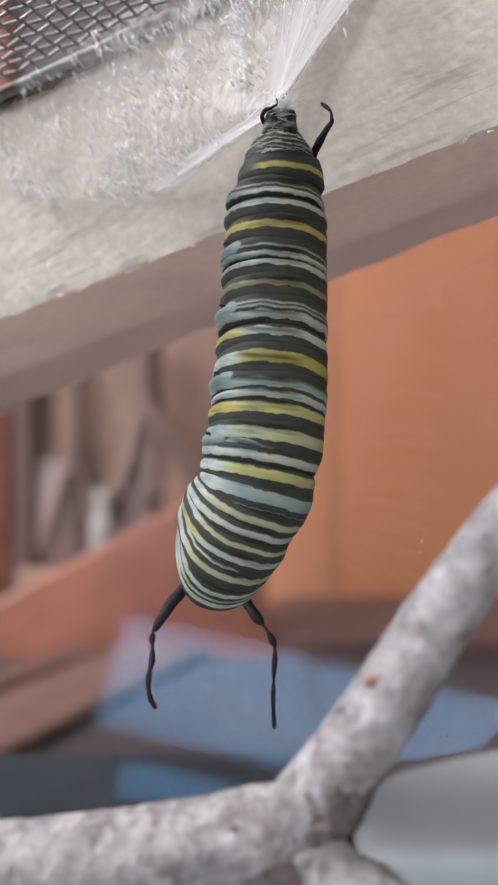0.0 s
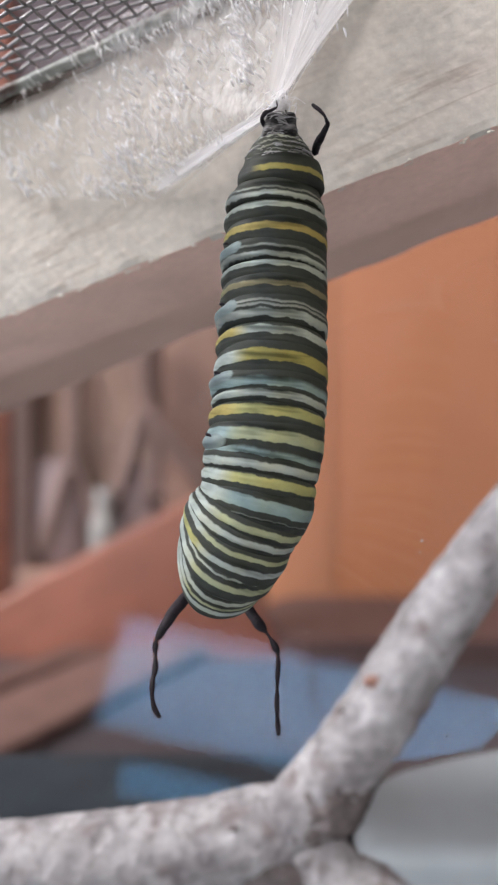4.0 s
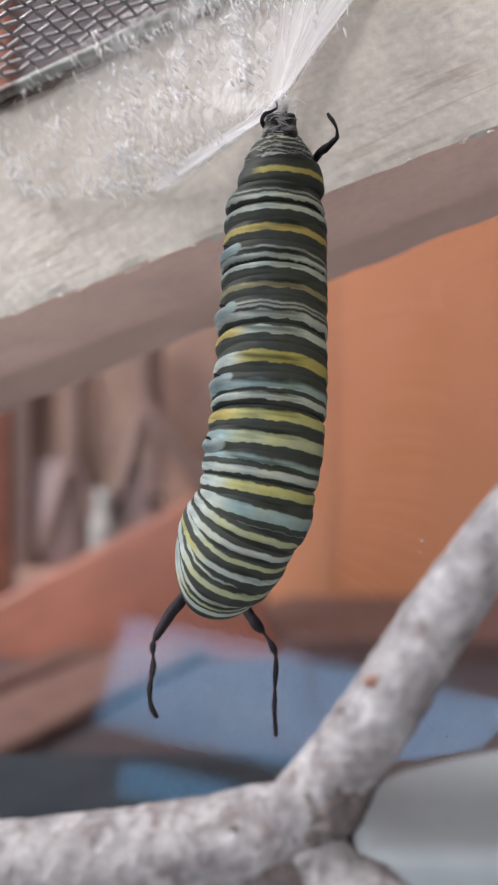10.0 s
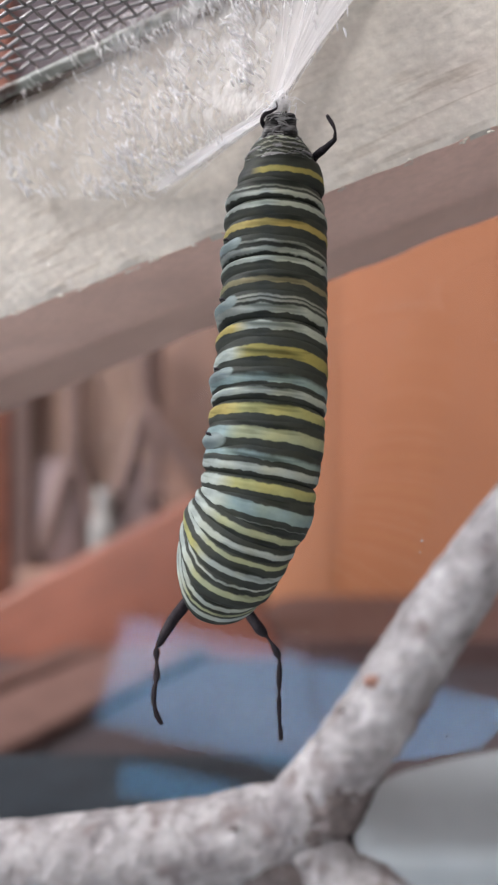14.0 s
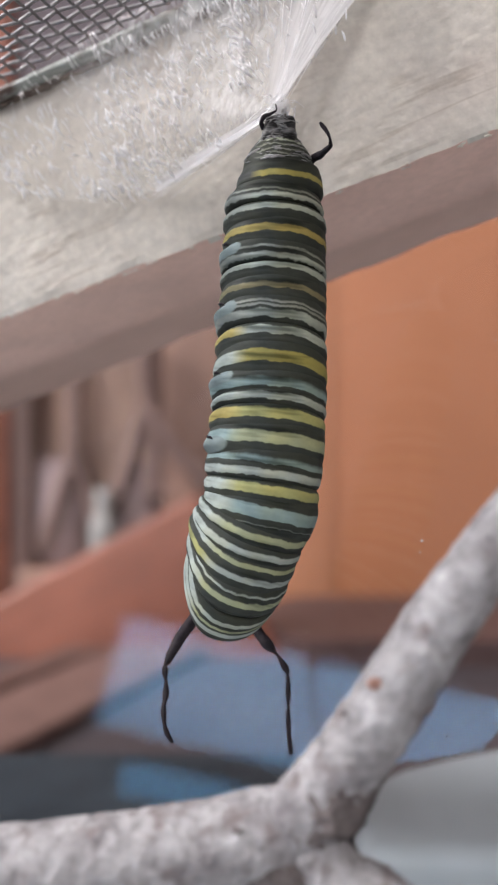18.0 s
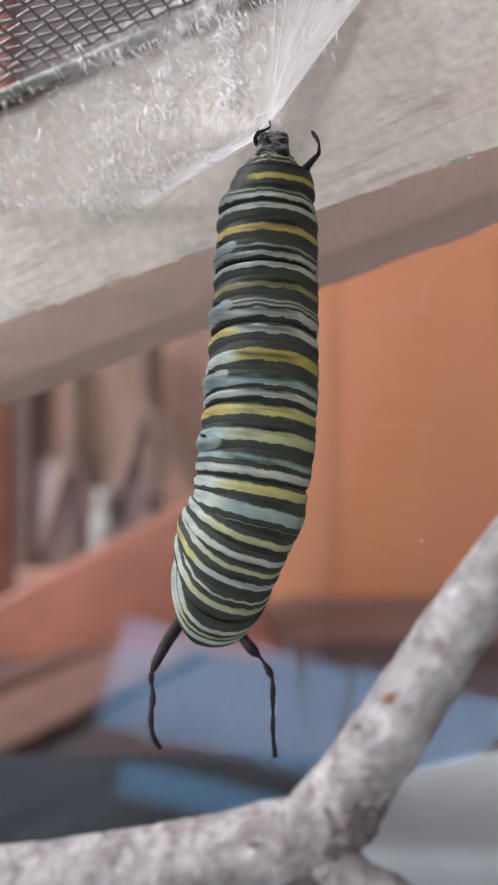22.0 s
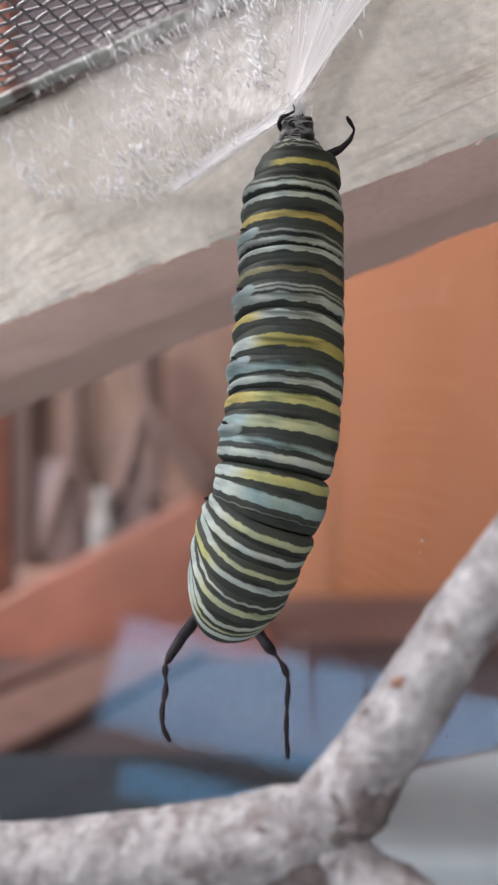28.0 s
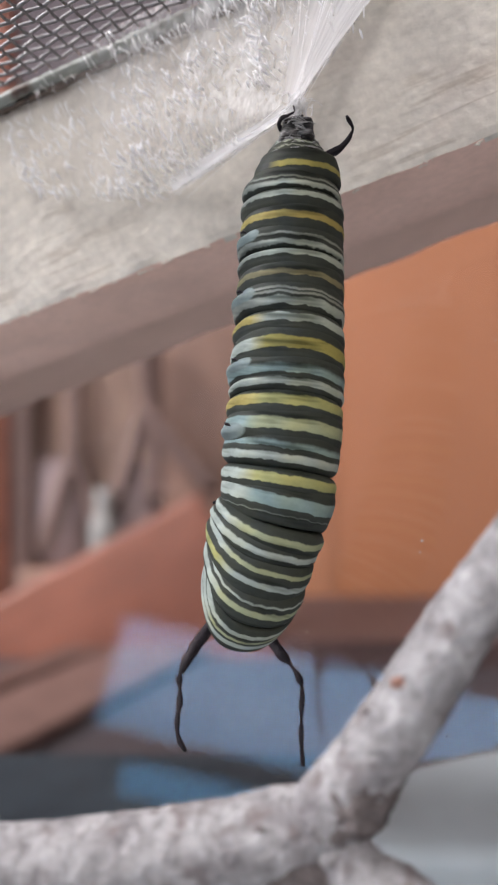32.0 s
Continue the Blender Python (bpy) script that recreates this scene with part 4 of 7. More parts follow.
ND = 0.568
shelf = thing("shelf_board", "dull brown shelf board inside the cabinet niche", "shelf", "", seen_box(-254, -95, -160, -140, CD - 0.022, 0.069), STILE_WOOD)
SHELF = H - 0.140 * (CD - 0.022)
turned("bottle", "small milky white glass bottle on the shelf", "bottle", -156, SHELF, 0.5385, [(0.0078, 0), (0.0085, 0.003), (0.0085, 0.025), (0.007, 0.030), (0.0045, 0.034), (0.0055, 0.040), (0.005, 0.047)], MILKY)
turned("vase", "wide mauve ceramic vase standing on the shelf", "vase", -203, SHELF, ND + 0.005, [(0.014, 0), (0.0165, 0.006), (0.0178, 0.03), (0.0172, 0.048), (0.015, 0.058), (0.0142, 0.062), (0.015, 0.065)], MAUVE, "vases on the shelf")
turned("vase", "mauve ceramic vase standing on the shelf", "vase", -117, SHELF, ND + 0.005, [(0.011, 0), (0.013, 0.006), (0.0145, 0.03), (0.014, 0.046), (0.012, 0.055), (0.0112, 0.058), (0.012, 0.061)], MAUVE, "vases on the shelf")


def splat(branches, d):
    """A dark curved slat, forked at its foot: each branch by slopes across and up."""
    bm = bmesh.new()
    for pts in branches:
        tube(bm, glide([Vector((x / 1000 * d, d, H + y / 1000 * d)) for x, y in pts], 24), [0.0050] * 24, 10)
    return bm


for d, branches in ((0.557, (((-188, 120), (-188, 0), (-196, -40), (-222, -118)), ((-188, 120), (-187, 0), (-180, -30), (-158, -100)))),
                    (0.557, (((-98, 120), (-106, 60), (-128, -20), (-150, -78)), ((-98, 120), (-101, 40), (-100, -20), (-98, -60)))),
                    (0.542, (((-116, 120), (-108, 45), (-80, -5), (-40, -45)),))):
    thing("curved_slat", "dark curved wooden slat forked at its foot", "slat", "", splat(branches, d), SLAT_WOOD, True, "slats in the niche")

# a red-brown panel leaning across behind the tank, strips and a slab on the table
board = thing("leaning_panel", "red-brown wooden panel leaning aslant behind the tank", "panel", "",
              boxed((-0.16, 0, -0.12), (0.055, 0.012, 0), 0.003), RED_WOOD)
board.matrix_basis = Matrix.Translation((-0.072, 0.43, H - 0.0495)) @ pose(0, 0, 0, 0, -28, 0)
for name, label, mat, ax, ay, bx, by, wide, high in (
        ("wooden_strip", "orange-brown wooden strip lying on the table", STRIP_PALE, -0.112, 0.245, -0.034, 0.4495, 0.040, 0.006),
        ("dark_strip", "dull red-brown wooden strip lying on the table", STRIP_WOOD, -0.152, 0.255, -0.062, 0.459, 0.018, 0.006)):
    run = math.hypot(bx - ax, by - ay)
    ob = thing(name, label, "wooden strip", "", boxed((0, -wide / 2, 0), (run, wide / 2, high), 0.002), mat)
    ob.matrix_basis = Matrix.Translation((ax, ay, TABLE)) @ pose(0, 0, 0, 0, 0, math.degrees(math.atan2(by - ay, bx - ax)))


# the rounded end stands in for the caterpillar's dark reflection in the pane
def make_slab():
    bm = bmesh.new()
    rim = [(0.030 + 0.022 * math.cos(a), 0.472 + 0.060 * math.sin(a)) for a in [math.pi * (0.5 + i / 16) for i in range(17)]] + [(0.22, 0.412), (0.22, 0.532)]
    low = [bm.verts.new((x, y, TABLE)) for x, y in rim]
    top = [bm.verts.new((x, y, TABLE + 0.012)) for x, y in rim]
    bm.faces.new(low[::-1])
    bm.faces.new(top)
    for k in range(len(rim)):
        q = (k + 1) % len(rim)
        bm.faces.new((low[k], low[q], top[q], top[k]))
    return bm


thing("wooden_slab", "dark brown wooden slab, its rounded end in place of a mirrored dark patch", "slab", "", make_slab(), SLAB_WOOD, False)

# within the tank's foot
part("base", boxed((-0.10, -0.035, -0.0995), (0.11, 0.152, -0.0545), 0.002), SLATE, tank, "dark slate-grey base")
tray = thing("tray", "dark slate-blue plastic tray under the branch", "tray", "", boxed((-0.08, 0.1035, -0.0538), (0.012, 0.150, -0.0500), 0.001), SLATE)
tray.matrix_basis = EYE.copy()
# paper carried on out of view, to bounce light onto the rail's underside
paper = thing("paper_sheet", "pale grey paper on the tank floor, spread wide to bounce light up", "paper", "", boxed((-0.085, -0.03, -0.0545), (0.095, 0.103, -0.0538), 0.0003), PAPER)
paper.matrix_basis = EYE.copy()


def make_dish():
    """A low block with a rounded far corner and a softened rim."""
    bm = bmesh.new()
    rim = [(0.080, 0.1035), (0.080, 0.1450), (0.060, 0.1445), (0.048, 0.1430), (0.0375, 0.1400), (0.029, 0.1357), (0.0205, 0.1302), (0.0152, 0.1250), (0.0133, 0.1185), (0.0127, 0.1110), (0.0127, 0.1035)]
    base = [bm.verts.new((x, y, -0.0538)) for x, y in rim]
    face = bm.faces.new(base)
    up = bmesh.ops.extrude_face_region(bm, geom=[face])
    top = [v for v in up["geom"] if isinstance(v, bmesh.types.BMVert)]
    for v in top:
        v.co.z = -0.0455
    bmesh.ops.recalc_face_normals(bm, faces=bm.faces[:])
    edges = [e for e in bm.edges if all(v.co.z > -0.046 for v in e.verts)]
    bmesh.ops.bevel(bm, geom=edges, offset=0.0025, segments=5, profile=0.5, affect="EDGES")
    return bm


dish = thing("stone_dish", "low grey dish with a rounded rim on the tank floor", "dish", "", make_dish(), GREY_STONE)
dish.matrix_basis = EYE.copy()

# ---- the room ----
X0, X1, Y0, Y1, ZC = -1.75, 1.5, -1.95, 1.6, H + 1.8
BAY = Matrix.Translation((X0, -0.55, 0)) @ pose(0, 0, 0, 0, 0, math.degrees(math.atan2(-1.4, 1.0)))     # x along the slanting wall, y out of the room
BAY_LONG = math.hypot(1.0, 1.4)


def room_wall(name, boxes, m=None, label="plain mauve-grey plastered wall", mat=PLASTER):
    bm = bmesh.new()
    for lo, hi in boxes:
        box(bm, lo, hi)
    ob = thing(name, label, "wall", "structure", bm, mat, False)
    if m:
        ob.matrix_basis = m
    return ob


def with_opening(x0, x1, a, b, y0, y1, z0, z1):
    """Boxes of a wall from x0 to x1 round an opening from a to b, z0 to z1."""
    return [((x0, y0, 0), (a, y1, ZC)), ((b, y0, 0), (x1, y1, ZC)), ((a, y0, 0), (b, y1, z0)), ((a, y0, z1), (b, y1, ZC))]


def frame_bars(window, a, b, y0, y1, z0, z1, bars=()):
    t = 0.012
    for lo, hi in [((a, y0, z0), (b, y1, z0 + t)), ((a, y0, z1 - t), (b, y1, z1)), ((a, y0, z0 + t), (a + t, y1, z1 - t)),
                   ((b - t, y0, z0 + t), (b, y1, z1 - t))] + [((a + t, y0, z - 0.01), (b - t, y1, z + 0.01)) for z in bars]:
        part("window_frame", boxed(lo, hi, 0.003), WHITE_PAINT, window)


thing("floor", "brown wooden floor", "floor", "structure", boxed((X0, Y0, -0.1), (X1, Y1, 0)), FLOOR_WOOD, False)
thing("ceiling", "white painted ceiling", "ceiling", "structure", boxed((X0, Y0, ZC), (X1, Y1, ZC + 0.1)), WHITE_PAINT, False)
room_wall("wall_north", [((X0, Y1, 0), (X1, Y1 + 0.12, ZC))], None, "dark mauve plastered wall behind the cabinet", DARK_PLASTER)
room_wall("wall_east", [((X1, Y0, 0), (X1 + 0.12, Y1, ZC))])
room_wall("wall_west", [((X0 - 0.12, -0.55, 0), (X0, -0.44, ZC)), ((X0 - 0.12, 0.40, 0), (X0, Y1, ZC)),
                        ((X0 - 0.12, -0.44, 0), (X0, 0.40, H + 0.96)), ((X0 - 0.12, -0.44, H + 1.76), (X0, 0.40, ZC))])
# unseen window, added to hold the light from the left
side_window = thing("window_3", "unseen white-framed window added for side light", "window", "structure")
side_window.matrix_basis = Matrix.Translation((X0, 0, 0)) @ pose(0, 0, 0, 0, 0, 90)
frame_bars(side_window, -0.44, 0.40, 0.05, 0.10, H + 0.96, H + 1.76)
room_wall("wall_south", with_opening(-0.75, X1, -0.74, 0.02, Y0 - 0.12, Y0, H + 0.9, H + 1.76))
# unseen window, added to hold the light from behind the lens
high_window = thing("window_2", "unseen white-framed window added for front light", "window", "structure")
frame_bars(high_window, -0.74, 0.02, Y0 - 0.10, Y0 - 0.05, H + 0.9, H + 1.76)
# unseen wall: second opening and stepped sill added to trim the mirrored sky patch
BZ = (H + 0.16, H + 0.41)
LOW_PANE = (0.25, 0.70, H + 0.04, H + 0.13)
room_wall("wall_bay", [b for b in with_opening(0, BAY_LONG, 0.17, 1.10, 0.0, 0.12, *BZ) if b[1][2] != BZ[0]] + [
    ((LOW_PANE[1], 0, 0), (1.10, 0.12, BZ[0])), ((0.17, 0, 0), (LOW_PANE[0], 0.12, BZ[0])), ((0.76, 0, BZ[0]), (0.93, 0.12, BZ[0] + 0.03)), ((0.93, 0, BZ[0]), (1.10, 0.12, BZ[0] + 0.06)), ((LOW_PANE[0], 0, 0), (LOW_PANE[1], 0.12, LOW_PANE[2])),
    ((LOW_PANE[0], 0, LOW_PANE[3]), (LOW_PANE[1], 0.12, BZ[0]))], BAY @ Matrix.Diagonal((1, -1, 1, 1)))
low_window = thing("window_1", "low white-framed window onto the sky", "window", "structure")
low_window.matrix_basis = BAY
frame_bars(low_window, 0.17, 1.10, -0.09, -0.04, BZ[0], BZ[1])
frame_bars(low_window, LOW_PANE[0], LOW_PANE[1], -0.09, -0.04, LOW_PANE[2], LOW_PANE[3])
sky_card = thing("backdrop", "pale blue sky outside the low window", "sky", "structure", boxed((-0.5, -0.62, H - 0.9), (BAY_LONG + 0.5, -0.60, H + 1.3)), DAYLIGHT, False)
sky_card.matrix_basis = BAY


# ---- what moves ----
def motions():
    """Keys the tank's slow turn, and the caterpillar's segments as they stretch, sink and sway."""
    for thing, rest in TANK_THINGS:
        walk(thing, [(t, tank_pose(*m) @ rest) for t, *m in TANK_ROWS])
    walk(segments[0], [(t, segment_pose(0, x, z, lean)) for t, x, z, lean in (
        (0, 2.40, 22.84, 2.0), (0.5, 2.40, 22.77, 2.0), (1, 2.40, 22.69, 2.0), (1.5, 2.40, 22.64, 2.0), (2, 2.40, 22.64, 2.0), (2.5, 2.40, 22.64, 2.0), (3, 2.40, 22.69, 2.0),
        (3.5, 2.40, 22.66, 2.0), (5.5, 2.40, 22.62, 2.0), (6, 2.40, 22.58, 2.0), (6.5, 2.40, 22.60, 2.0), (7, 2.40, 22.64, 2.0), (7.5, 2.40, 22.69, 2.0), (8, 2.40, 22.73, 2.0),
        (8.5, 2.40, 22.73, 2.0), (9, 2.40, 22.66, 2.0), (9.5, 2.40, 22.60, 2.0), (10, 2.40, 22.56, 2.0), (10.5, 2.40, 22.56, 2.0), (11, 2.40, 22.60, 2.0), (11.5, 2.40, 22.67, 2.0),
        (12, 2.40, 22.71, 2.0), (12.5, 2.40, 22.69, 2.0), (13, 2.40, 22.64, 2.0), (13.5, 2.40, 22.58, 2.0), (14, 2.40, 22.56, 2.0), (14.5, 2.40, 22.60, 2.0), (16.5, 2.40, 22.67, 2.0),
        (17, 2.40, 22.71, 2.0), (17.5, 2.40, 22.66, 2.0), (18, 2.40, 22.61, 2.0), (18.5, 2.40, 22.58, 2.0), (19, 2.40, 22.60, 2.0), (19.5, 2.40, 22.65, 2.0), (20, 2.40, 22.69, 2.0),
        (20.5, 2.40, 22.74, 2.0), (21, 2.40, 22.78, 2.0), (21.5, 2.40, 22.84, 2.0), (22, 2.40, 22.82, 2.0), (22.5, 2.40, 22.77, 2.0), (23, 2.40, 22.65, 2.0), (23.5, 2.40, 22.62, 2.0),
        (24, 2.40, 22.59, 2.0), (24.5, 2.40, 22.62, 2.0), (25, 2.40, 22.61, 2.0), (25.5, 2.40, 22.55, 2.0), (27.5, 2.40, 22.50, 2.0), (28, 2.40, 22.45, 2.0), (28.5, 2.40, 22.45, 2.0),
        (29, 2.40, 22.43, 2.0), (29.5, 2.40, 22.41, 2.0), (30, 2.40, 22.41, 2.0), (30.5, 2.40, 22.43, 2.0), (31, 2.40, 22.48, 2.0), (31.5, 2.40, 22.43, 2.0), (32, 2.40, 22.40, 2.0),
    )])
    walk(segments[1], [(t, segment_pose(0, x, z, lean)) for t, x, z, lean in (
        (0, 2.47, 19.99, 2.0), (0.5, 2.47, 19.37, 2.0), (1, 2.47, 19.18, 2.0), (1.5, 2.47, 19.25, 2.0), (2, 2.47, 19.19, 2.0), (2.5, 2.47, 19.48, 2.0), (3, 2.47, 19.80, 2.0),
        (3.5, 2.47, 19.86, 2.0), (5.5, 2.47, 19.43, 2.0), (6, 2.47, 19.24, 2.0), (6.5, 2.47, 19.67, 2.0), (7, 2.47, 19.99, 2.0), (7.5, 2.47, 20.11, 2.0), (8, 2.47, 20.11, 2.0),
        (8.5, 2.47, 20.17, 2.0), (9, 2.47, 19.36, 2.0), (9.5, 2.47, 19.67, 2.0), (10, 2.47, 19.67, 2.0), (10.5, 2.47, 19.61, 2.0), (11, 2.47, 19.80, 2.0), (11.5, 2.47, 20.23, 2.0),
        (12, 2.47, 20.30, 2.0), (12.5, 2.47, 20.30, 2.0), (13, 2.47, 20.36, 2.0), (13.5, 2.47, 19.42, 2.0), (14, 2.47, 19.67, 2.0), (14.5, 2.47, 19.74, 2.0), (16.5, 2.47, 20.42, 2.0),
        (17, 2.47, 20.36, 2.0), (17.5, 2.47, 20.45, 2.0), (18, 2.47, 19.64, 2.0), (18.5, 2.47, 19.91, 2.0), (19, 2.47, 20.08, 2.0), (19.5, 2.47, 20.16, 2.0), (20, 2.47, 20.36, 2.0),
        (20.5, 2.47, 20.84, 2.0), (21, 2.47, 20.77, 2.0), (21.5, 2.47, 20.74, 2.0), (22, 2.47, 20.77, 2.0), (22.5, 2.47, 20.28, 2.0), (23, 2.47, 20.13, 2.0), (23.5, 2.47, 20.24, 2.0),
        (24, 2.47, 20.34, 2.0), (24.5, 2.47, 20.39, 2.0), (25, 2.47, 20.88, 2.0), (25.5, 2.47, 20.87, 2.0), (27.5, 2.47, 20.03, 2.0), (28, 2.47, 20.34, 2.0), (28.5, 2.47, 20.22, 2.0),
        (29, 2.47, 20.34, 2.0), (29.5, 2.47, 20.72, 2.0), (30, 2.47, 20.91, 2.0), (30.5, 2.47, 20.84, 2.0), (31, 2.47, 20.84, 2.0), (31.5, 2.47, 20.85, 2.0), (32, 2.47, 20.23, 2.0),
    )])
    hinge = Matrix.Translation((0.0023, -0.0012, 0.00195))
    walk(rear_feeler, [(t, Matrix.Translation((x / 1000, 0, z / 1000)) @ hinge @ pose(0, 0, 0, rx, ry, rz) @ hinge.inverted()) for t, rx, ry, rz, x, z in (
        (0, 10, -8, -36, 0.30, 0.44), (1, 13, -9, -32, 0.66, 0.72), (2, 22, -3, -42, 0.71, 0.83), (3, 52, -3, -46, 0.25, 0.66), (6, 19, 4, -37, 0.67, 0.68), (8, 25, -2, -42, 0.71, 0.03),
        (9, 3, -5, -29, 0.20, 0.10), (10, 36, 10, -35, 0.68, 0.29), (12, 55, 9, -23, 0.27, -0.05), (14, 29, 11, -34, 0.41, 0.08), (17, 48, 11, -30, 0.30, -0.02), (18, 42, 11, -34, 0.27, 0.04),
        (19, 34, 15, -40, 0.29, -0.07), (20, 60, -12, -11, -0.24, -0.24), (21, 60, 8, -15, -0.20, -0.13), (22, 16, 6, -43, -0.10, -0.64), (23, -4, 8, -30, -0.55, -0.53), (24, 21, 17, -48, 0.28, -0.52),
        (25, 60, -13, -4, -0.23, -0.51), (28, 34, -21, 43, 0.02, -0.59), (29, 37, -30, 45, 0.23, -0.58), (30, 60, -31, 18, -0.06, -0.44), (31, 33, -28, 42, 0.22, -0.33), (32, 32, -25, 50, 0.06, -0.45),
    )])
    walk(segments[2], [(t, segment_pose(0, x, z, lean)) for t, x, z, lean in (
        (0, 2.08, 17.79, 2.0), (0.5, 2.08, 17.17, 2.0), (1, 2.08, 16.92, 2.0), (1.5, 2.08, 16.92, 2.0), (2, 2.08, 16.92, 2.0), (2.5, 2.08, 17.23, 2.0), (3, 2.08, 17.66, 2.0),
        (3.5, 2.08, 17.61, 2.0), (5.5, 2.08, 17.29, 2.0), (6, 2.08, 17.04, 2.0), (6.5, 2.08, 17.42, 2.0), (7, 2.08, 17.79, 2.0), (7.5, 2.08, 17.98, 2.0), (8, 2.08, 17.85, 2.0),
        (8.5, 2.08, 18.04, 2.0), (9, 2.08, 17.23, 2.0), (9.5, 2.08, 17.42, 2.0), (10, 2.08, 17.42, 2.0), (10.5, 2.08, 17.42, 2.0), (11, 2.08, 17.67, 2.0), (11.5, 2.08, 18.16, 2.0),
        (12, 2.08, 18.10, 2.0), (12.5, 2.08, 18.22, 2.0), (13, 2.08, 18.35, 2.0), (13.5, 2.08, 17.35, 2.0), (14, 2.08, 17.66, 2.0), (14.5, 2.08, 17.66, 2.0), (16.5, 2.08, 18.35, 2.0),
        (17, 2.08, 18.41, 2.0), (17.5, 2.08, 18.54, 2.0), (18, 2.08, 17.70, 2.0), (18.5, 2.08, 17.89, 2.0), (19, 2.08, 18.05, 2.0), (19.5, 2.08, 18.07, 2.0), (20, 2.08, 18.40, 2.0),
        (20.5, 2.08, 18.93, 2.0), (21, 2.08, 18.90, 2.0), (21.5, 2.08, 18.89, 2.0), (22, 2.08, 19.01, 2.0), (22.5, 2.08, 18.46, 2.0), (23, 2.08, 18.17, 2.0), (23.5, 2.08, 18.21, 2.0),
        (24, 2.08, 18.30, 2.0), (24.5, 2.08, 18.35, 2.0), (25, 2.08, 18.91, 2.0), (25.5, 2.08, 18.90, 2.0), (27.5, 2.08, 18.14, 2.0), (28, 2.08, 18.39, 2.0), (28.5, 2.08, 18.33, 2.0),
        (29, 2.08, 18.53, 2.0), (29.5, 2.08, 19.02, 2.0), (30, 2.08, 19.26, 2.0), (30.5, 2.08, 19.27, 2.0), (31, 2.08, 19.34, 2.0), (31.5, 2.08, 19.40, 2.0), (32, 2.08, 18.46, 2.0),
    )])
    walk(segments[3], [(t, segment_pose(0, x, z, lean)) for t, x, z, lean in (
        (0, 2.08, 16.81, 2.0), (0.5, 2.08, 16.19, 2.0), (1, 2.08, 16.01, 2.0), (1.5, 2.08, 15.94, 2.0), (2, 2.08, 15.94, 2.0), (2.5, 2.08, 16.31, 2.0), (3, 2.08, 16.62, 2.0),
        (3.5, 2.08, 16.62, 2.0), (5.5, 2.08, 16.38, 2.0), (6, 2.08, 16.06, 2.0), (6.5, 2.08, 16.50, 2.0), (7, 2.08, 16.82, 2.0), (7.5, 2.08, 17.00, 2.0), (8, 2.08, 16.87, 2.0),
        (8.5, 2.08, 17.06, 2.0), (9, 2.08, 16.25, 2.0), (9.5, 2.08, 16.44, 2.0), (10, 2.08, 16.44, 2.0), (10.5, 2.08, 16.43, 2.0), (11, 2.08, 16.75, 2.0), (11.5, 2.08, 17.18, 2.0),
        (12, 2.08, 17.12, 2.0), (12.5, 2.08, 17.24, 2.0), (13, 2.08, 17.37, 2.0), (13.5, 2.08, 16.37, 2.0), (14, 2.08, 16.68, 2.0), (14.5, 2.08, 16.68, 2.0), (16.5, 2.08, 17.37, 2.0),
        (17, 2.08, 17.44, 2.0), (17.5, 2.08, 17.56, 2.0), (18, 2.08, 16.72, 2.0), (18.5, 2.08, 16.90, 2.0), (19, 2.08, 17.07, 2.0), (19.5, 2.08, 17.08, 2.0), (20, 2.08, 17.47, 2.0),
        (20.5, 2.08, 17.94, 2.0), (21, 2.08, 17.91, 2.0), (21.5, 2.08, 17.90, 2.0), (22, 2.08, 18.08, 2.0), (22.5, 2.08, 17.47, 2.0), (23, 2.08, 17.18, 2.0), (23.5, 2.08, 17.22, 2.0),
        (24, 2.08, 17.31, 2.0), (24.5, 2.08, 17.36, 2.0), (25, 2.08, 17.92, 2.0), (25.5, 2.08, 17.92, 2.0), (27.5, 2.08, 17.16, 2.0), (28, 2.08, 17.41, 2.0), (28.5, 2.08, 17.35, 2.0),
        (29, 2.08, 17.56, 2.0), (29.5, 2.08, 18.03, 2.0), (30, 2.08, 18.28, 2.0), (30.5, 2.08, 18.28, 2.0), (31, 2.08, 18.34, 2.0), (31.5, 2.08, 18.40, 2.0), (32, 2.08, 17.54, 2.0),
    )])
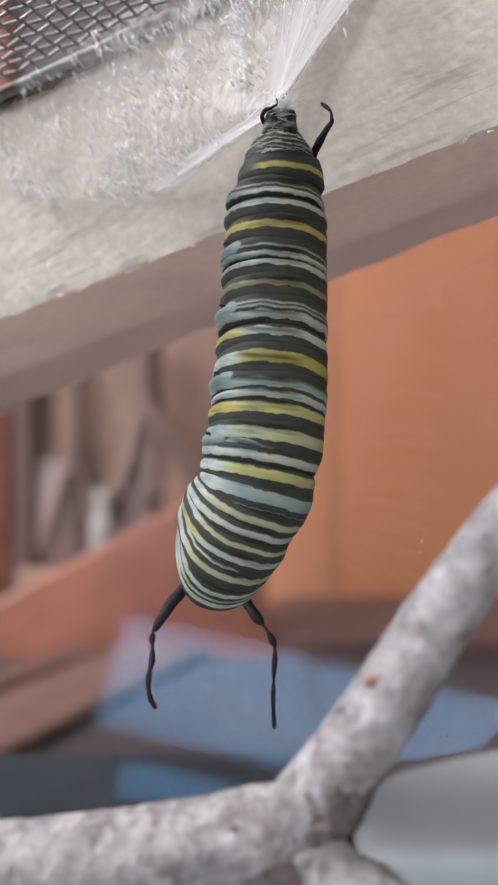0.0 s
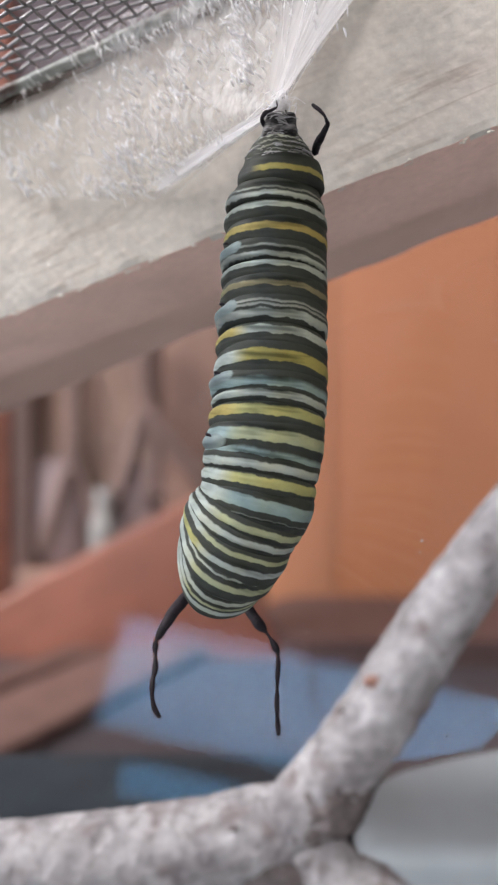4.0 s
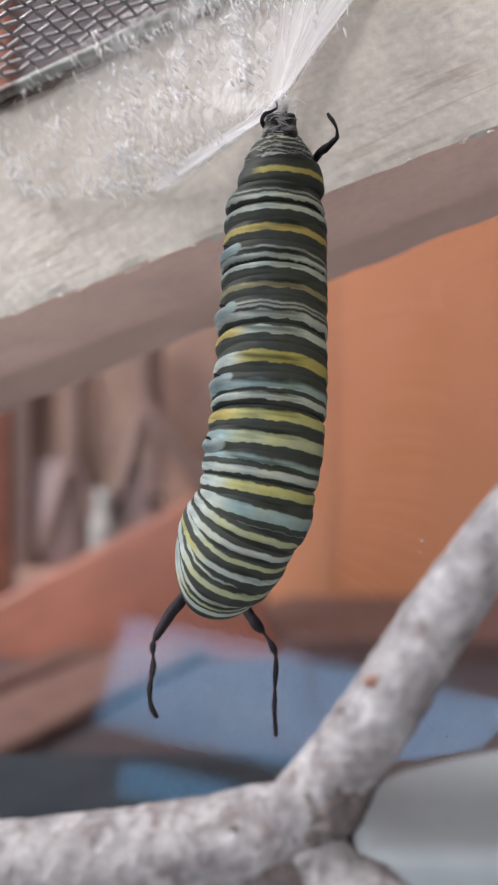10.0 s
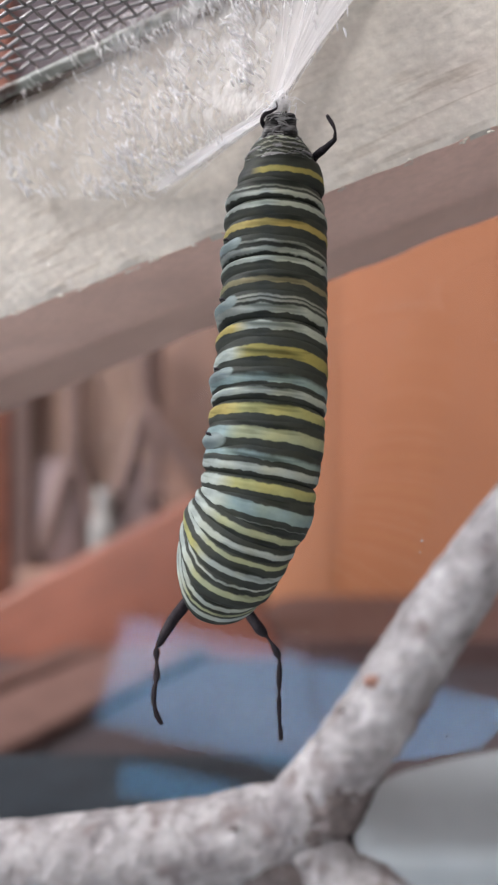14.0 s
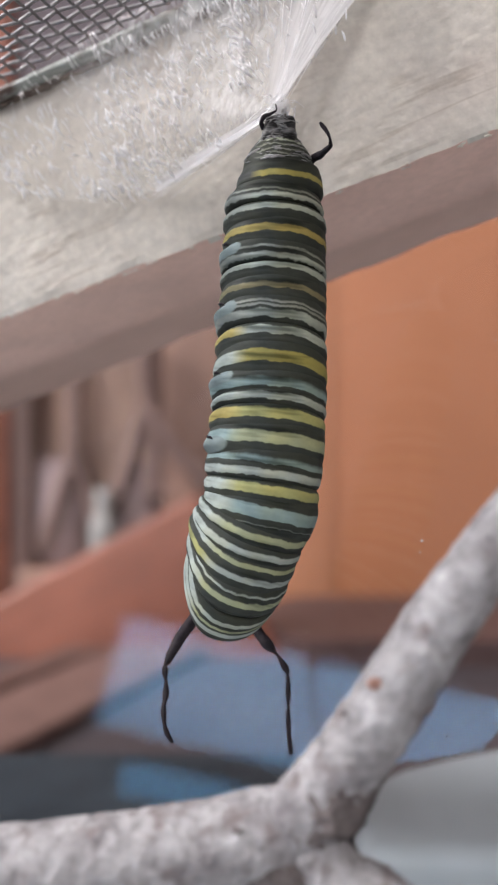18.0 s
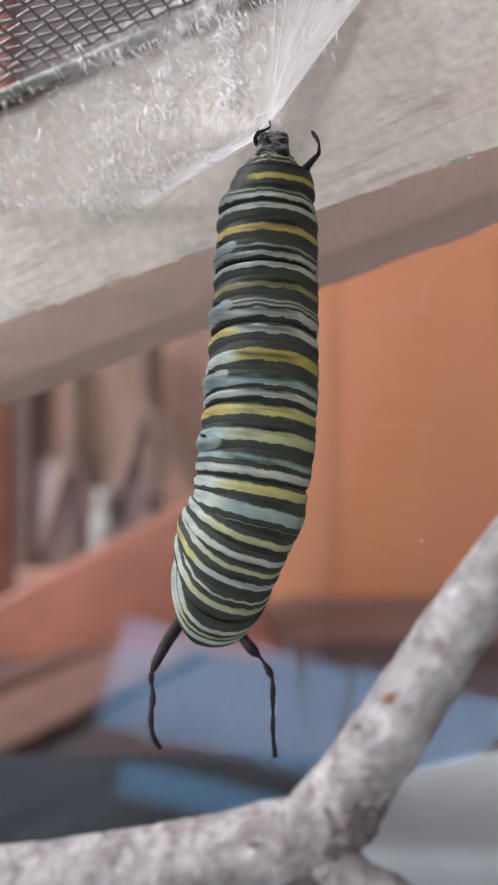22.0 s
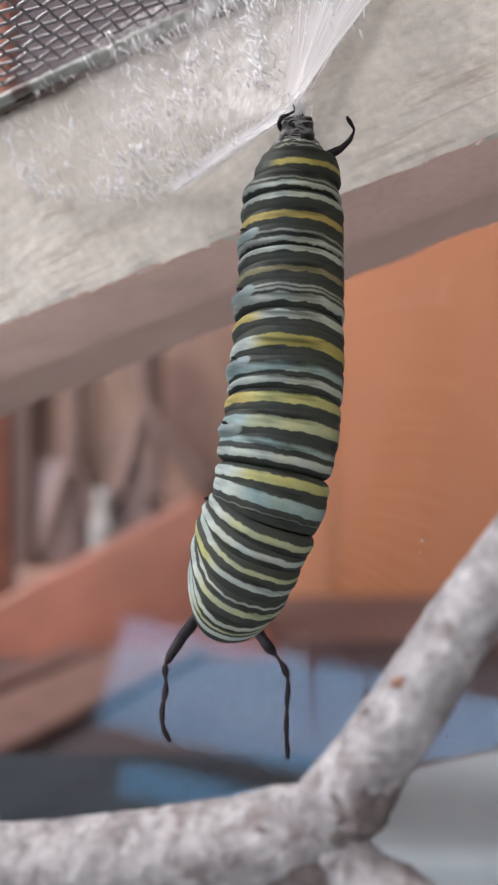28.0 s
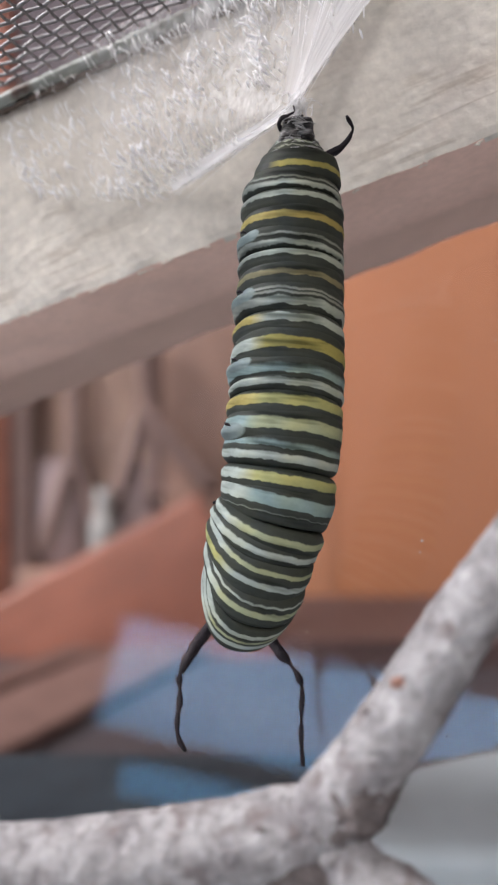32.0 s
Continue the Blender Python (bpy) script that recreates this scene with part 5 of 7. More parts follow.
    walk(segments[4], [(t, segment_pose(0, x, z, lean)) for t, x, z, lean in (
        (0, 2.08, 15.03, 3.0), (0.5, 2.08, 14.41, 3.0), (1, 2.08, 14.47, 3.0), (1.5, 2.08, 14.29, 3.0), (2, 2.08, 14.24, 3.0), (2.5, 2.08, 14.59, 3.0), (3, 2.08, 14.90, 3.0),
        (3.5, 2.08, 14.90, 3.0), (5.5, 2.08, 14.77, 3.0), (6, 2.08, 14.41, 3.0), (6.5, 2.08, 14.85, 3.0), (7, 2.08, 15.09, 3.0), (7.5, 2.08, 15.27, 3.0), (8, 2.08, 15.09, 3.0),
        (8.5, 2.08, 15.33, 3.0), (9, 2.08, 14.59, 3.0), (9.5, 2.08, 14.84, 3.0), (10, 2.08, 14.78, 3.0), (10.5, 2.08, 14.79, 3.0), (11, 2.08, 15.03, 3.0), (11.5, 2.08, 15.46, 3.0),
        (12, 2.08, 15.33, 3.0), (12.5, 2.08, 15.52, 3.0), (13, 2.08, 15.65, 3.0), (13.5, 2.08, 14.71, 3.0), (14, 2.08, 15.10, 3.0), (14.5, 2.08, 14.97, 3.0), (16.5, 2.08, 15.64, 3.0),
        (17, 2.08, 15.71, 3.0), (17.5, 2.08, 15.89, 3.0), (18, 2.08, 14.99, 3.0), (18.5, 2.08, 15.26, 3.0), (19, 2.08, 15.34, 3.0), (19.5, 2.08, 15.34, 3.0), (20, 2.08, 15.67, 3.0),
        (20.5, 2.08, 16.20, 3.0), (21, 2.08, 16.16, 3.0), (21.5, 2.08, 16.15, 3.0), (22, 2.08, 16.33, 3.0), (22.5, 2.08, 15.78, 3.0), (23, 2.08, 15.55, 3.0), (23.5, 2.08, 15.66, 3.0),
        (24, 2.08, 15.57, 3.0), (24.5, 2.08, 15.70, 3.0), (25, 2.08, 16.25, 3.0), (25.5, 2.08, 16.19, 3.0), (27.5, 2.08, 15.50, 3.0), (28, 2.08, 15.81, 3.0), (28.5, 2.08, 15.70, 3.0),
        (29, 2.08, 15.82, 3.0), (29.5, 2.08, 16.38, 3.0), (30, 2.08, 16.57, 3.0), (30.5, 2.08, 16.58, 3.0), (31, 2.08, 16.75, 3.0), (31.5, 2.08, 16.88, 3.0), (32, 2.08, 15.83, 3.0),
    )])
    walk(segments[5], [(t, segment_pose(0, x, z, lean)) for t, x, z, lean in (
        (0, 2.00, 12.78, 3.0), (0.5, 2.00, 12.27, 3.0), (1, 2.00, 12.33, 3.0), (1.5, 2.00, 12.21, 3.0), (2, 2.00, 12.21, 3.0), (2.5, 2.00, 12.51, 3.0), (3, 2.00, 12.83, 3.0),
        (3.5, 2.00, 12.77, 3.0), (5.5, 2.00, 12.76, 3.0), (6, 2.00, 12.33, 3.0), (6.5, 2.00, 12.76, 3.0), (7, 2.00, 13.01, 3.0), (7.5, 2.00, 13.14, 3.0), (8, 2.00, 12.96, 3.0),
        (8.5, 2.00, 13.20, 3.0), (9, 2.00, 12.45, 3.0), (9.5, 2.00, 12.89, 3.0), (10, 2.00, 12.64, 3.0), (10.5, 2.00, 12.64, 3.0), (11, 2.00, 12.95, 3.0), (11.5, 2.00, 13.32, 3.0),
        (12, 2.00, 13.20, 3.0), (12.5, 2.00, 13.38, 3.0), (13, 2.00, 13.51, 3.0), (13.5, 2.00, 12.64, 3.0), (14, 2.00, 13.07, 3.0), (14.5, 2.00, 12.95, 3.0), (16.5, 2.00, 13.50, 3.0),
        (17, 2.00, 13.57, 3.0), (17.5, 2.00, 13.75, 3.0), (18, 2.00, 12.91, 3.0), (18.5, 2.00, 13.34, 3.0), (19, 2.00, 13.37, 3.0), (19.5, 2.00, 13.30, 3.0), (20, 2.00, 13.62, 3.0),
        (20.5, 2.00, 14.15, 3.0), (21, 2.00, 14.06, 3.0), (21.5, 2.00, 14.04, 3.0), (22, 2.00, 14.28, 3.0), (22.5, 2.00, 13.67, 3.0), (23, 2.00, 13.70, 3.0), (23.5, 2.00, 13.80, 3.0),
        (24, 2.00, 13.53, 3.0), (24.5, 2.00, 13.59, 3.0), (25, 2.00, 14.15, 3.0), (25.5, 2.00, 14.10, 3.0), (27.5, 2.00, 13.54, 3.0), (28, 2.00, 13.92, 3.0), (28.5, 2.00, 13.61, 3.0),
        (29, 2.00, 13.67, 3.0), (29.5, 2.00, 14.23, 3.0), (30, 2.00, 14.41, 3.0), (30.5, 2.00, 14.42, 3.0), (31, 2.00, 14.54, 3.0), (31.5, 2.00, 14.66, 3.0), (32, 2.00, 13.73, 3.0),
    )])
    walk(segments[6], [(t, segment_pose(0, x, z, lean)) for t, x, z, lean in (
        (0, 2.00, 12.15, 3.0), (0.5, 2.00, 11.59, 3.0), (1, 2.00, 11.71, 3.0), (1.5, 2.00, 11.53, 3.0), (2, 2.00, 11.59, 3.0), (2.5, 2.00, 11.83, 3.0), (3, 2.00, 12.14, 3.0),
        (3.5, 2.00, 12.09, 3.0), (5.5, 2.00, 12.09, 3.0), (6, 2.00, 11.65, 3.0), (6.5, 2.00, 12.15, 3.0), (7, 2.00, 12.33, 3.0), (7.5, 2.00, 12.52, 3.0), (8, 2.00, 12.27, 3.0),
        (8.5, 2.00, 12.52, 3.0), (9, 2.00, 11.77, 3.0), (9.5, 2.00, 12.14, 3.0), (10, 2.00, 11.96, 3.0), (10.5, 2.00, 11.96, 3.0), (11, 2.00, 12.27, 3.0), (11.5, 2.00, 12.70, 3.0),
        (12, 2.00, 12.58, 3.0), (12.5, 2.00, 12.70, 3.0), (13, 2.00, 12.82, 3.0), (13.5, 2.00, 11.96, 3.0), (14, 2.00, 12.39, 3.0), (14.5, 2.00, 12.21, 3.0), (16.5, 2.00, 12.76, 3.0),
        (17, 2.00, 12.82, 3.0), (17.5, 2.00, 13.01, 3.0), (18, 2.00, 12.17, 3.0), (18.5, 2.00, 12.60, 3.0), (19, 2.00, 12.62, 3.0), (19.5, 2.00, 12.55, 3.0), (20, 2.00, 12.87, 3.0),
        (20.5, 2.00, 13.34, 3.0), (21, 2.00, 13.25, 3.0), (21.5, 2.00, 13.23, 3.0), (22, 2.00, 13.47, 3.0), (22.5, 2.00, 12.92, 3.0), (23, 2.00, 12.94, 3.0), (23.5, 2.00, 13.05, 3.0),
        (24, 2.00, 12.78, 3.0), (24.5, 2.00, 12.84, 3.0), (25, 2.00, 13.34, 3.0), (25.5, 2.00, 13.29, 3.0), (27.5, 2.00, 12.80, 3.0), (28, 2.00, 13.23, 3.0), (28.5, 2.00, 12.80, 3.0),
        (29, 2.00, 12.93, 3.0), (29.5, 2.00, 13.42, 3.0), (30, 2.00, 13.67, 3.0), (30.5, 2.00, 13.61, 3.0), (31, 2.00, 13.73, 3.0), (31.5, 2.00, 13.91, 3.0), (32, 2.00, 12.99, 3.0),
    )])
    walk(segments[7], [(t, segment_pose(0, x, z, lean)) for t, x, z, lean in (
        (0, 1.96, 10.60, 3.0), (0.5, 1.96, 10.02, 3.0), (1, 1.96, 10.09, 3.0), (1.5, 1.96, 9.95, 3.0), (2, 1.96, 10.31, 3.0), (2.5, 1.96, 10.43, 3.0), (3, 1.96, 10.74, 3.0),
        (3.5, 1.96, 10.62, 3.0), (5.5, 1.96, 10.55, 3.0), (6, 1.96, 10.31, 3.0), (6.5, 1.96, 10.87, 3.0), (7, 1.96, 10.93, 3.0), (7.5, 1.96, 11.05, 3.0), (8, 1.96, 10.81, 3.0),
        (8.5, 1.96, 11.00, 3.0), (9, 1.96, 10.25, 3.0), (9.5, 1.96, 10.62, 3.0), (10, 1.96, 10.44, 3.0), (10.5, 1.96, 10.71, 3.0), (11, 1.96, 10.80, 3.0), (11.5, 1.96, 11.24, 3.0),
        (12, 1.96, 11.05, 3.0), (12.5, 1.96, 11.18, 3.0), (13, 1.96, 11.30, 3.0), (13.5, 1.96, 10.43, 3.0), (14, 1.96, 10.81, 3.0), (14.5, 1.96, 10.68, 3.0), (16.5, 1.96, 11.30, 3.0),
        (17, 1.96, 11.36, 3.0), (17.5, 1.96, 11.48, 3.0), (18, 1.96, 10.64, 3.0), (18.5, 1.96, 11.06, 3.0), (19, 1.96, 11.02, 3.0), (19.5, 1.96, 11.14, 3.0), (20, 1.96, 11.39, 3.0),
        (20.5, 1.96, 11.85, 3.0), (21, 1.96, 11.76, 3.0), (21.5, 1.96, 11.68, 3.0), (22, 1.96, 11.92, 3.0), (22.5, 1.96, 11.31, 3.0), (23, 1.96, 11.39, 3.0), (23.5, 1.96, 11.50, 3.0),
        (24, 1.96, 11.23, 3.0), (24.5, 1.96, 11.30, 3.0), (25, 1.96, 11.87, 3.0), (25.5, 1.96, 11.82, 3.0), (27.5, 1.96, 11.33, 3.0), (28, 1.96, 11.71, 3.0), (28.5, 1.96, 11.28, 3.0),
        (29, 1.96, 11.40, 3.0), (29.5, 1.96, 11.89, 3.0), (30, 1.96, 12.14, 3.0), (30.5, 1.96, 12.08, 3.0), (31, 1.96, 12.20, 3.0), (31.5, 1.96, 12.39, 3.0), (32, 1.96, 11.46, 3.0),
    )])
    walk(segments[8], [(t, segment_pose(0, x, z, lean)) for t, x, z, lean in (
        (0, 1.87, 8.21, 3.0), (0.5, 1.87, 7.66, 3.0), (1, 1.87, 7.78, 3.0), (1.5, 1.87, 7.59, 3.0), (2, 1.87, 8.09, 3.0), (2.5, 1.87, 8.27, 3.0), (3, 1.87, 8.58, 3.0),
        (3.5, 1.87, 8.39, 3.0), (5.5, 1.87, 8.21, 3.0), (6, 1.87, 8.09, 3.0), (6.5, 1.87, 8.76, 3.0), (7, 1.87, 8.83, 3.0), (7.5, 1.87, 8.95, 3.0), (8, 1.87, 8.58, 3.0),
        (8.5, 1.87, 8.77, 3.0), (9, 1.87, 8.02, 3.0), (9.5, 1.87, 8.39, 3.0), (10, 1.87, 8.21, 3.0), (10.5, 1.87, 8.58, 3.0), (11, 1.87, 8.71, 3.0), (11.5, 1.87, 9.08, 3.0),
        (12, 1.87, 8.95, 3.0), (12.5, 1.87, 8.95, 3.0), (13, 1.87, 9.14, 3.0), (13.5, 1.87, 8.21, 3.0), (14, 1.87, 8.64, 3.0), (14.5, 1.87, 8.52, 3.0), (16.5, 1.87, 9.14, 3.0),
        (17, 1.87, 9.20, 3.0), (17.5, 1.87, 9.32, 3.0), (18, 1.87, 8.48, 3.0), (18.5, 1.87, 8.83, 3.0), (19, 1.87, 8.91, 3.0), (19.5, 1.87, 9.20, 3.0), (20, 1.87, 9.26, 3.0),
        (20.5, 1.87, 9.73, 3.0), (21, 1.87, 9.63, 3.0), (21.5, 1.87, 9.55, 3.0), (22, 1.87, 9.78, 3.0), (22.5, 1.87, 9.24, 3.0), (23, 1.87, 9.25, 3.0), (23.5, 1.87, 9.37, 3.0),
        (24, 1.87, 9.35, 3.0), (24.5, 1.87, 9.18, 3.0), (25, 1.87, 9.69, 3.0), (25.5, 1.87, 9.65, 3.0), (27.5, 1.87, 9.17, 3.0), (28, 1.87, 9.54, 3.0), (28.5, 1.87, 9.35, 3.0),
        (29, 1.87, 9.42, 3.0), (29.5, 1.87, 9.72, 3.0), (30, 1.87, 9.91, 3.0), (30.5, 1.87, 9.91, 3.0), (31, 1.87, 9.97, 3.0), (31.5, 1.87, 10.16, 3.0), (32, 1.87, 9.30, 3.0),
    )])
    walk(segments[9], [(t, segment_pose(0, x, z, lean)) for t, x, z, lean in (
        (0, 1.81, 6.91, 3.6), (0.5, 1.81, 6.36, 3.6), (1, 1.81, 6.43, 3.6), (1.5, 1.80, 6.25, 3.7), (2, 1.79, 6.73, 3.8), (2.5, 1.81, 6.98, 3.6), (3, 1.80, 7.35, 3.7),
        (3.5, 1.81, 7.10, 3.6), (5.5, 1.80, 6.92, 3.7), (6, 1.79, 6.80, 3.8), (6.5, 1.79, 7.48, 3.7), (7, 1.80, 7.53, 3.6), (7.5, 1.81, 7.65, 3.6), (8, 1.82, 7.34, 3.6),
        (8.5, 1.82, 7.47, 3.5), (9, 1.83, 6.79, 3.5), (9.5, 1.81, 7.10, 3.6), (10, 1.81, 6.99, 3.6), (10.5, 1.79, 7.34, 3.8), (11, 1.81, 7.41, 3.6), (11.5, 1.81, 7.84, 3.6),
        (12, 1.82, 7.59, 3.5), (12.5, 1.82, 7.65, 3.6), (13, 1.82, 7.84, 3.5), (13.5, 1.83, 6.99, 3.5), (14, 1.81, 7.29, 3.6), (14.5, 1.81, 7.23, 3.6), (16.5, 1.82, 7.84, 3.5),
        (17, 1.82, 7.90, 3.6), (17.5, 1.82, 8.03, 3.5), (18, 1.83, 7.19, 3.5), (18.5, 1.80, 7.53, 3.7), (19, 1.80, 7.60, 3.7), (19.5, 1.78, 7.89, 3.8), (20, 1.81, 7.95, 3.6),
        (20.5, 1.81, 8.41, 3.6), (21, 1.82, 8.31, 3.5), (21.5, 1.81, 8.23, 3.6), (22, 1.81, 8.44, 3.6), (22.5, 1.82, 7.87, 3.6), (23, 1.80, 7.88, 3.7), (23.5, 1.79, 8.00, 3.8),
        (24, 1.78, 8.04, 3.8), (24.5, 1.81, 7.87, 3.6), (25, 1.82, 8.39, 3.6), (25.5, 1.83, 8.35, 3.5), (27.5, 1.82, 7.81, 3.5), (28, 1.80, 8.18, 3.7), (28.5, 1.80, 7.99, 3.6),
        (29, 1.81, 8.12, 3.6), (29.5, 1.82, 8.43, 3.5), (30, 1.83, 8.61, 3.5), (30.5, 1.82, 8.55, 3.5), (31, 1.82, 8.68, 3.6), (31.5, 1.82, 8.86, 3.6), (32, 1.83, 8.00, 3.5),
    )])
    walk(segments[10], [(t, segment_pose(0, x, z, lean)) for t, x, z, lean in (
        (0, 1.71, 4.96, 4.2), (0.5, 1.72, 4.39, 4.1), (1, 1.71, 4.44, 4.2), (1.5, 1.70, 4.32, 4.3), (2, 1.68, 4.75, 4.4), (2.5, 1.71, 5.12, 4.2), (3, 1.70, 5.62, 4.3),
        (3.5, 1.72, 5.18, 4.1), (5.5, 1.70, 4.94, 4.3), (6, 1.68, 4.81, 4.4), (6.5, 1.69, 5.50, 4.3), (7, 1.71, 5.80, 4.2), (7.5, 1.72, 5.87, 4.1), (8, 1.73, 5.37, 4.1),
        (8.5, 1.73, 5.55, 4.1), (9, 1.74, 4.81, 4.0), (9.5, 1.72, 5.13, 4.1), (10, 1.71, 4.94, 4.2), (10.5, 1.68, 5.31, 4.4), (11, 1.71, 5.49, 4.2), (11.5, 1.71, 6.11, 4.2),
        (12, 1.74, 5.67, 4.0), (12.5, 1.73, 5.74, 4.1), (13, 1.74, 5.86, 4.0), (13.5, 1.74, 5.01, 4.0), (14, 1.72, 5.31, 4.2), (14.5, 1.71, 5.25, 4.2), (16.5, 1.73, 5.86, 4.0),
        (17, 1.73, 5.86, 4.1), (17.5, 1.73, 5.98, 4.1), (18, 1.74, 5.21, 4.0), (18.5, 1.71, 5.48, 4.2), (19, 1.70, 5.54, 4.3), (19.5, 1.68, 5.88, 4.4), (20, 1.72, 5.95, 4.2),
        (20.5, 1.71, 6.64, 4.2), (21, 1.73, 6.30, 4.1), (21.5, 1.71, 6.22, 4.2), (22, 1.72, 6.45, 4.1), (22.5, 1.73, 5.91, 4.1), (23, 1.70, 5.93, 4.2), (23.5, 1.68, 5.99, 4.4),
        (24, 1.68, 6.05, 4.4), (24.5, 1.71, 5.95, 4.2), (25, 1.72, 6.67, 4.1), (25.5, 1.74, 6.36, 4.0), (27.5, 1.73, 5.83, 4.1), (28, 1.70, 6.20, 4.3), (28.5, 1.71, 6.09, 4.2),
        (29, 1.71, 6.18, 4.2), (29.5, 1.73, 6.53, 4.1), (30, 1.74, 6.70, 4.0), (30.5, 1.74, 6.63, 4.0), (31, 1.73, 6.75, 4.1), (31.5, 1.72, 6.87, 4.1), (32, 1.74, 6.09, 4.0),
    )])
    walk(segments[11], [(t, segment_pose(0, x, z, lean)) for t, x, z, lean in (
        (0, 1.65, 3.30, 4.3), (0.5, 1.66, 2.76, 4.2), (1, 1.65, 2.81, 4.3), (1.5, 1.63, 2.63, 4.5), (2, 1.60, 3.06, 4.6), (2.5, 1.65, 3.50, 4.3), (3, 1.63, 4.05, 4.4),
        (3.5, 1.66, 3.55, 4.2), (5.5, 1.63, 3.18, 4.4), (6, 1.60, 3.07, 4.6), (6.5, 1.61, 3.74, 4.5), (7, 1.64, 4.17, 4.4), (7.5, 1.66, 4.18, 4.2), (8, 1.68, 3.67, 4.1),
        (8.5, 1.68, 3.79, 4.1), (9, 1.70, 3.12, 4.0), (9.5, 1.66, 3.37, 4.2), (10, 1.65, 3.19, 4.3), (10.5, 1.60, 3.55, 4.6), (11, 1.65, 3.81, 4.3), (11.5, 1.65, 4.41, 4.3),
        (12, 1.69, 4.00, 4.1), (12.5, 1.68, 3.98, 4.1), (13, 1.69, 4.16, 4.0), (13.5, 1.70, 3.32, 4.0), (14, 1.66, 3.61, 4.3), (14.5, 1.65, 3.56, 4.3), (16.5, 1.69, 4.24, 4.1),
        (17, 1.67, 4.16, 4.2), (17.5, 1.68, 4.29, 4.1), (18, 1.70, 3.52, 4.0), (18.5, 1.64, 3.77, 4.4), (19, 1.62, 3.84, 4.5), (19.5, 1.59, 4.16, 4.7), (20, 1.66, 4.42, 4.3),
        (20.5, 1.65, 5.00, 4.3), (21, 1.68, 4.65, 4.1), (21.5, 1.65, 4.56, 4.3), (22, 1.66, 4.78, 4.2), (22.5, 1.68, 4.26, 4.1), (23, 1.64, 4.20, 4.4), (23.5, 1.59, 4.32, 4.7),
        (24, 1.59, 4.37, 4.7), (24.5, 1.65, 4.29, 4.3), (25, 1.67, 5.13, 4.2), (25.5, 1.70, 4.73, 4.0), (27.5, 1.68, 4.20, 4.1), (28, 1.63, 4.50, 4.5), (28.5, 1.64, 4.38, 4.4),
        (29, 1.65, 4.50, 4.3), (29.5, 1.68, 5.12, 4.1), (30, 1.70, 5.01, 4.0), (30.5, 1.69, 4.94, 4.0), (31, 1.67, 5.05, 4.2), (31.5, 1.67, 5.24, 4.2), (32, 1.69, 4.41, 4.0),
    )])
    walk(segments[12], [(t, segment_pose(0, x, z, lean)) for t, x, z, lean in (
        (0, 1.59, 2.53, 5.4), (0.5, 1.61, 1.93, 5.3), (1, 1.59, 1.98, 5.4), (1.5, 1.55, 1.79, 5.6), (2, 1.51, 2.24, 5.9), (2.5, 1.59, 2.65, 5.4), (3, 1.56, 3.21, 5.6),
        (3.5, 1.60, 2.71, 5.3), (5.5, 1.56, 2.35, 5.6), (6, 1.52, 2.22, 5.9), (6.5, 1.54, 2.94, 5.8), (7, 1.57, 3.33, 5.5), (7.5, 1.61, 3.33, 5.3), (8, 1.63, 2.86, 5.2),
        (8.5, 1.63, 2.97, 5.2), (9, 1.66, 2.23, 5.0), (9.5, 1.61, 2.52, 5.3), (10, 1.59, 2.35, 5.4), (10.5, 1.52, 2.71, 5.9), (11, 1.59, 2.90, 5.4), (11.5, 1.58, 3.58, 5.5),
        (12, 1.64, 3.15, 5.1), (12.5, 1.63, 3.14, 5.2), (13, 1.65, 3.27, 5.0), (13.5, 1.66, 2.41, 5.0), (14, 1.60, 2.71, 5.4), (14.5, 1.59, 2.65, 5.4), (16.5, 1.64, 3.33, 5.1),
        (17, 1.62, 3.33, 5.2), (17.5, 1.63, 3.40, 5.1), (18, 1.65, 2.59, 5.0), (18.5, 1.57, 2.88, 5.5), (19, 1.55, 2.94, 5.7), (19.5, 1.51, 3.26, 5.9), (20, 1.60, 3.51, 5.4),
        (20.5, 1.58, 4.16, 5.5), (21, 1.63, 3.74, 5.2), (21.5, 1.59, 3.66, 5.4), (22, 1.60, 3.88, 5.3), (22.5, 1.63, 3.34, 5.2), (23, 1.57, 3.29, 5.6), (23.5, 1.51, 3.41, 5.9),
        (24, 1.50, 3.45, 6.0), (24.5, 1.58, 3.38, 5.5), (25, 1.62, 4.22, 5.3), (25.5, 1.66, 3.81, 4.9), (27.5, 1.63, 3.28, 5.1), (28, 1.55, 3.60, 5.6), (28.5, 1.58, 3.47, 5.5),
        (29, 1.59, 3.60, 5.4), (29.5, 1.64, 4.21, 5.1), (30, 1.66, 4.10, 5.0), (30.5, 1.64, 4.07, 5.1), (31, 1.62, 4.17, 5.2), (31.5, 1.61, 4.34, 5.3), (32, 1.65, 3.51, 5.0),
    )])
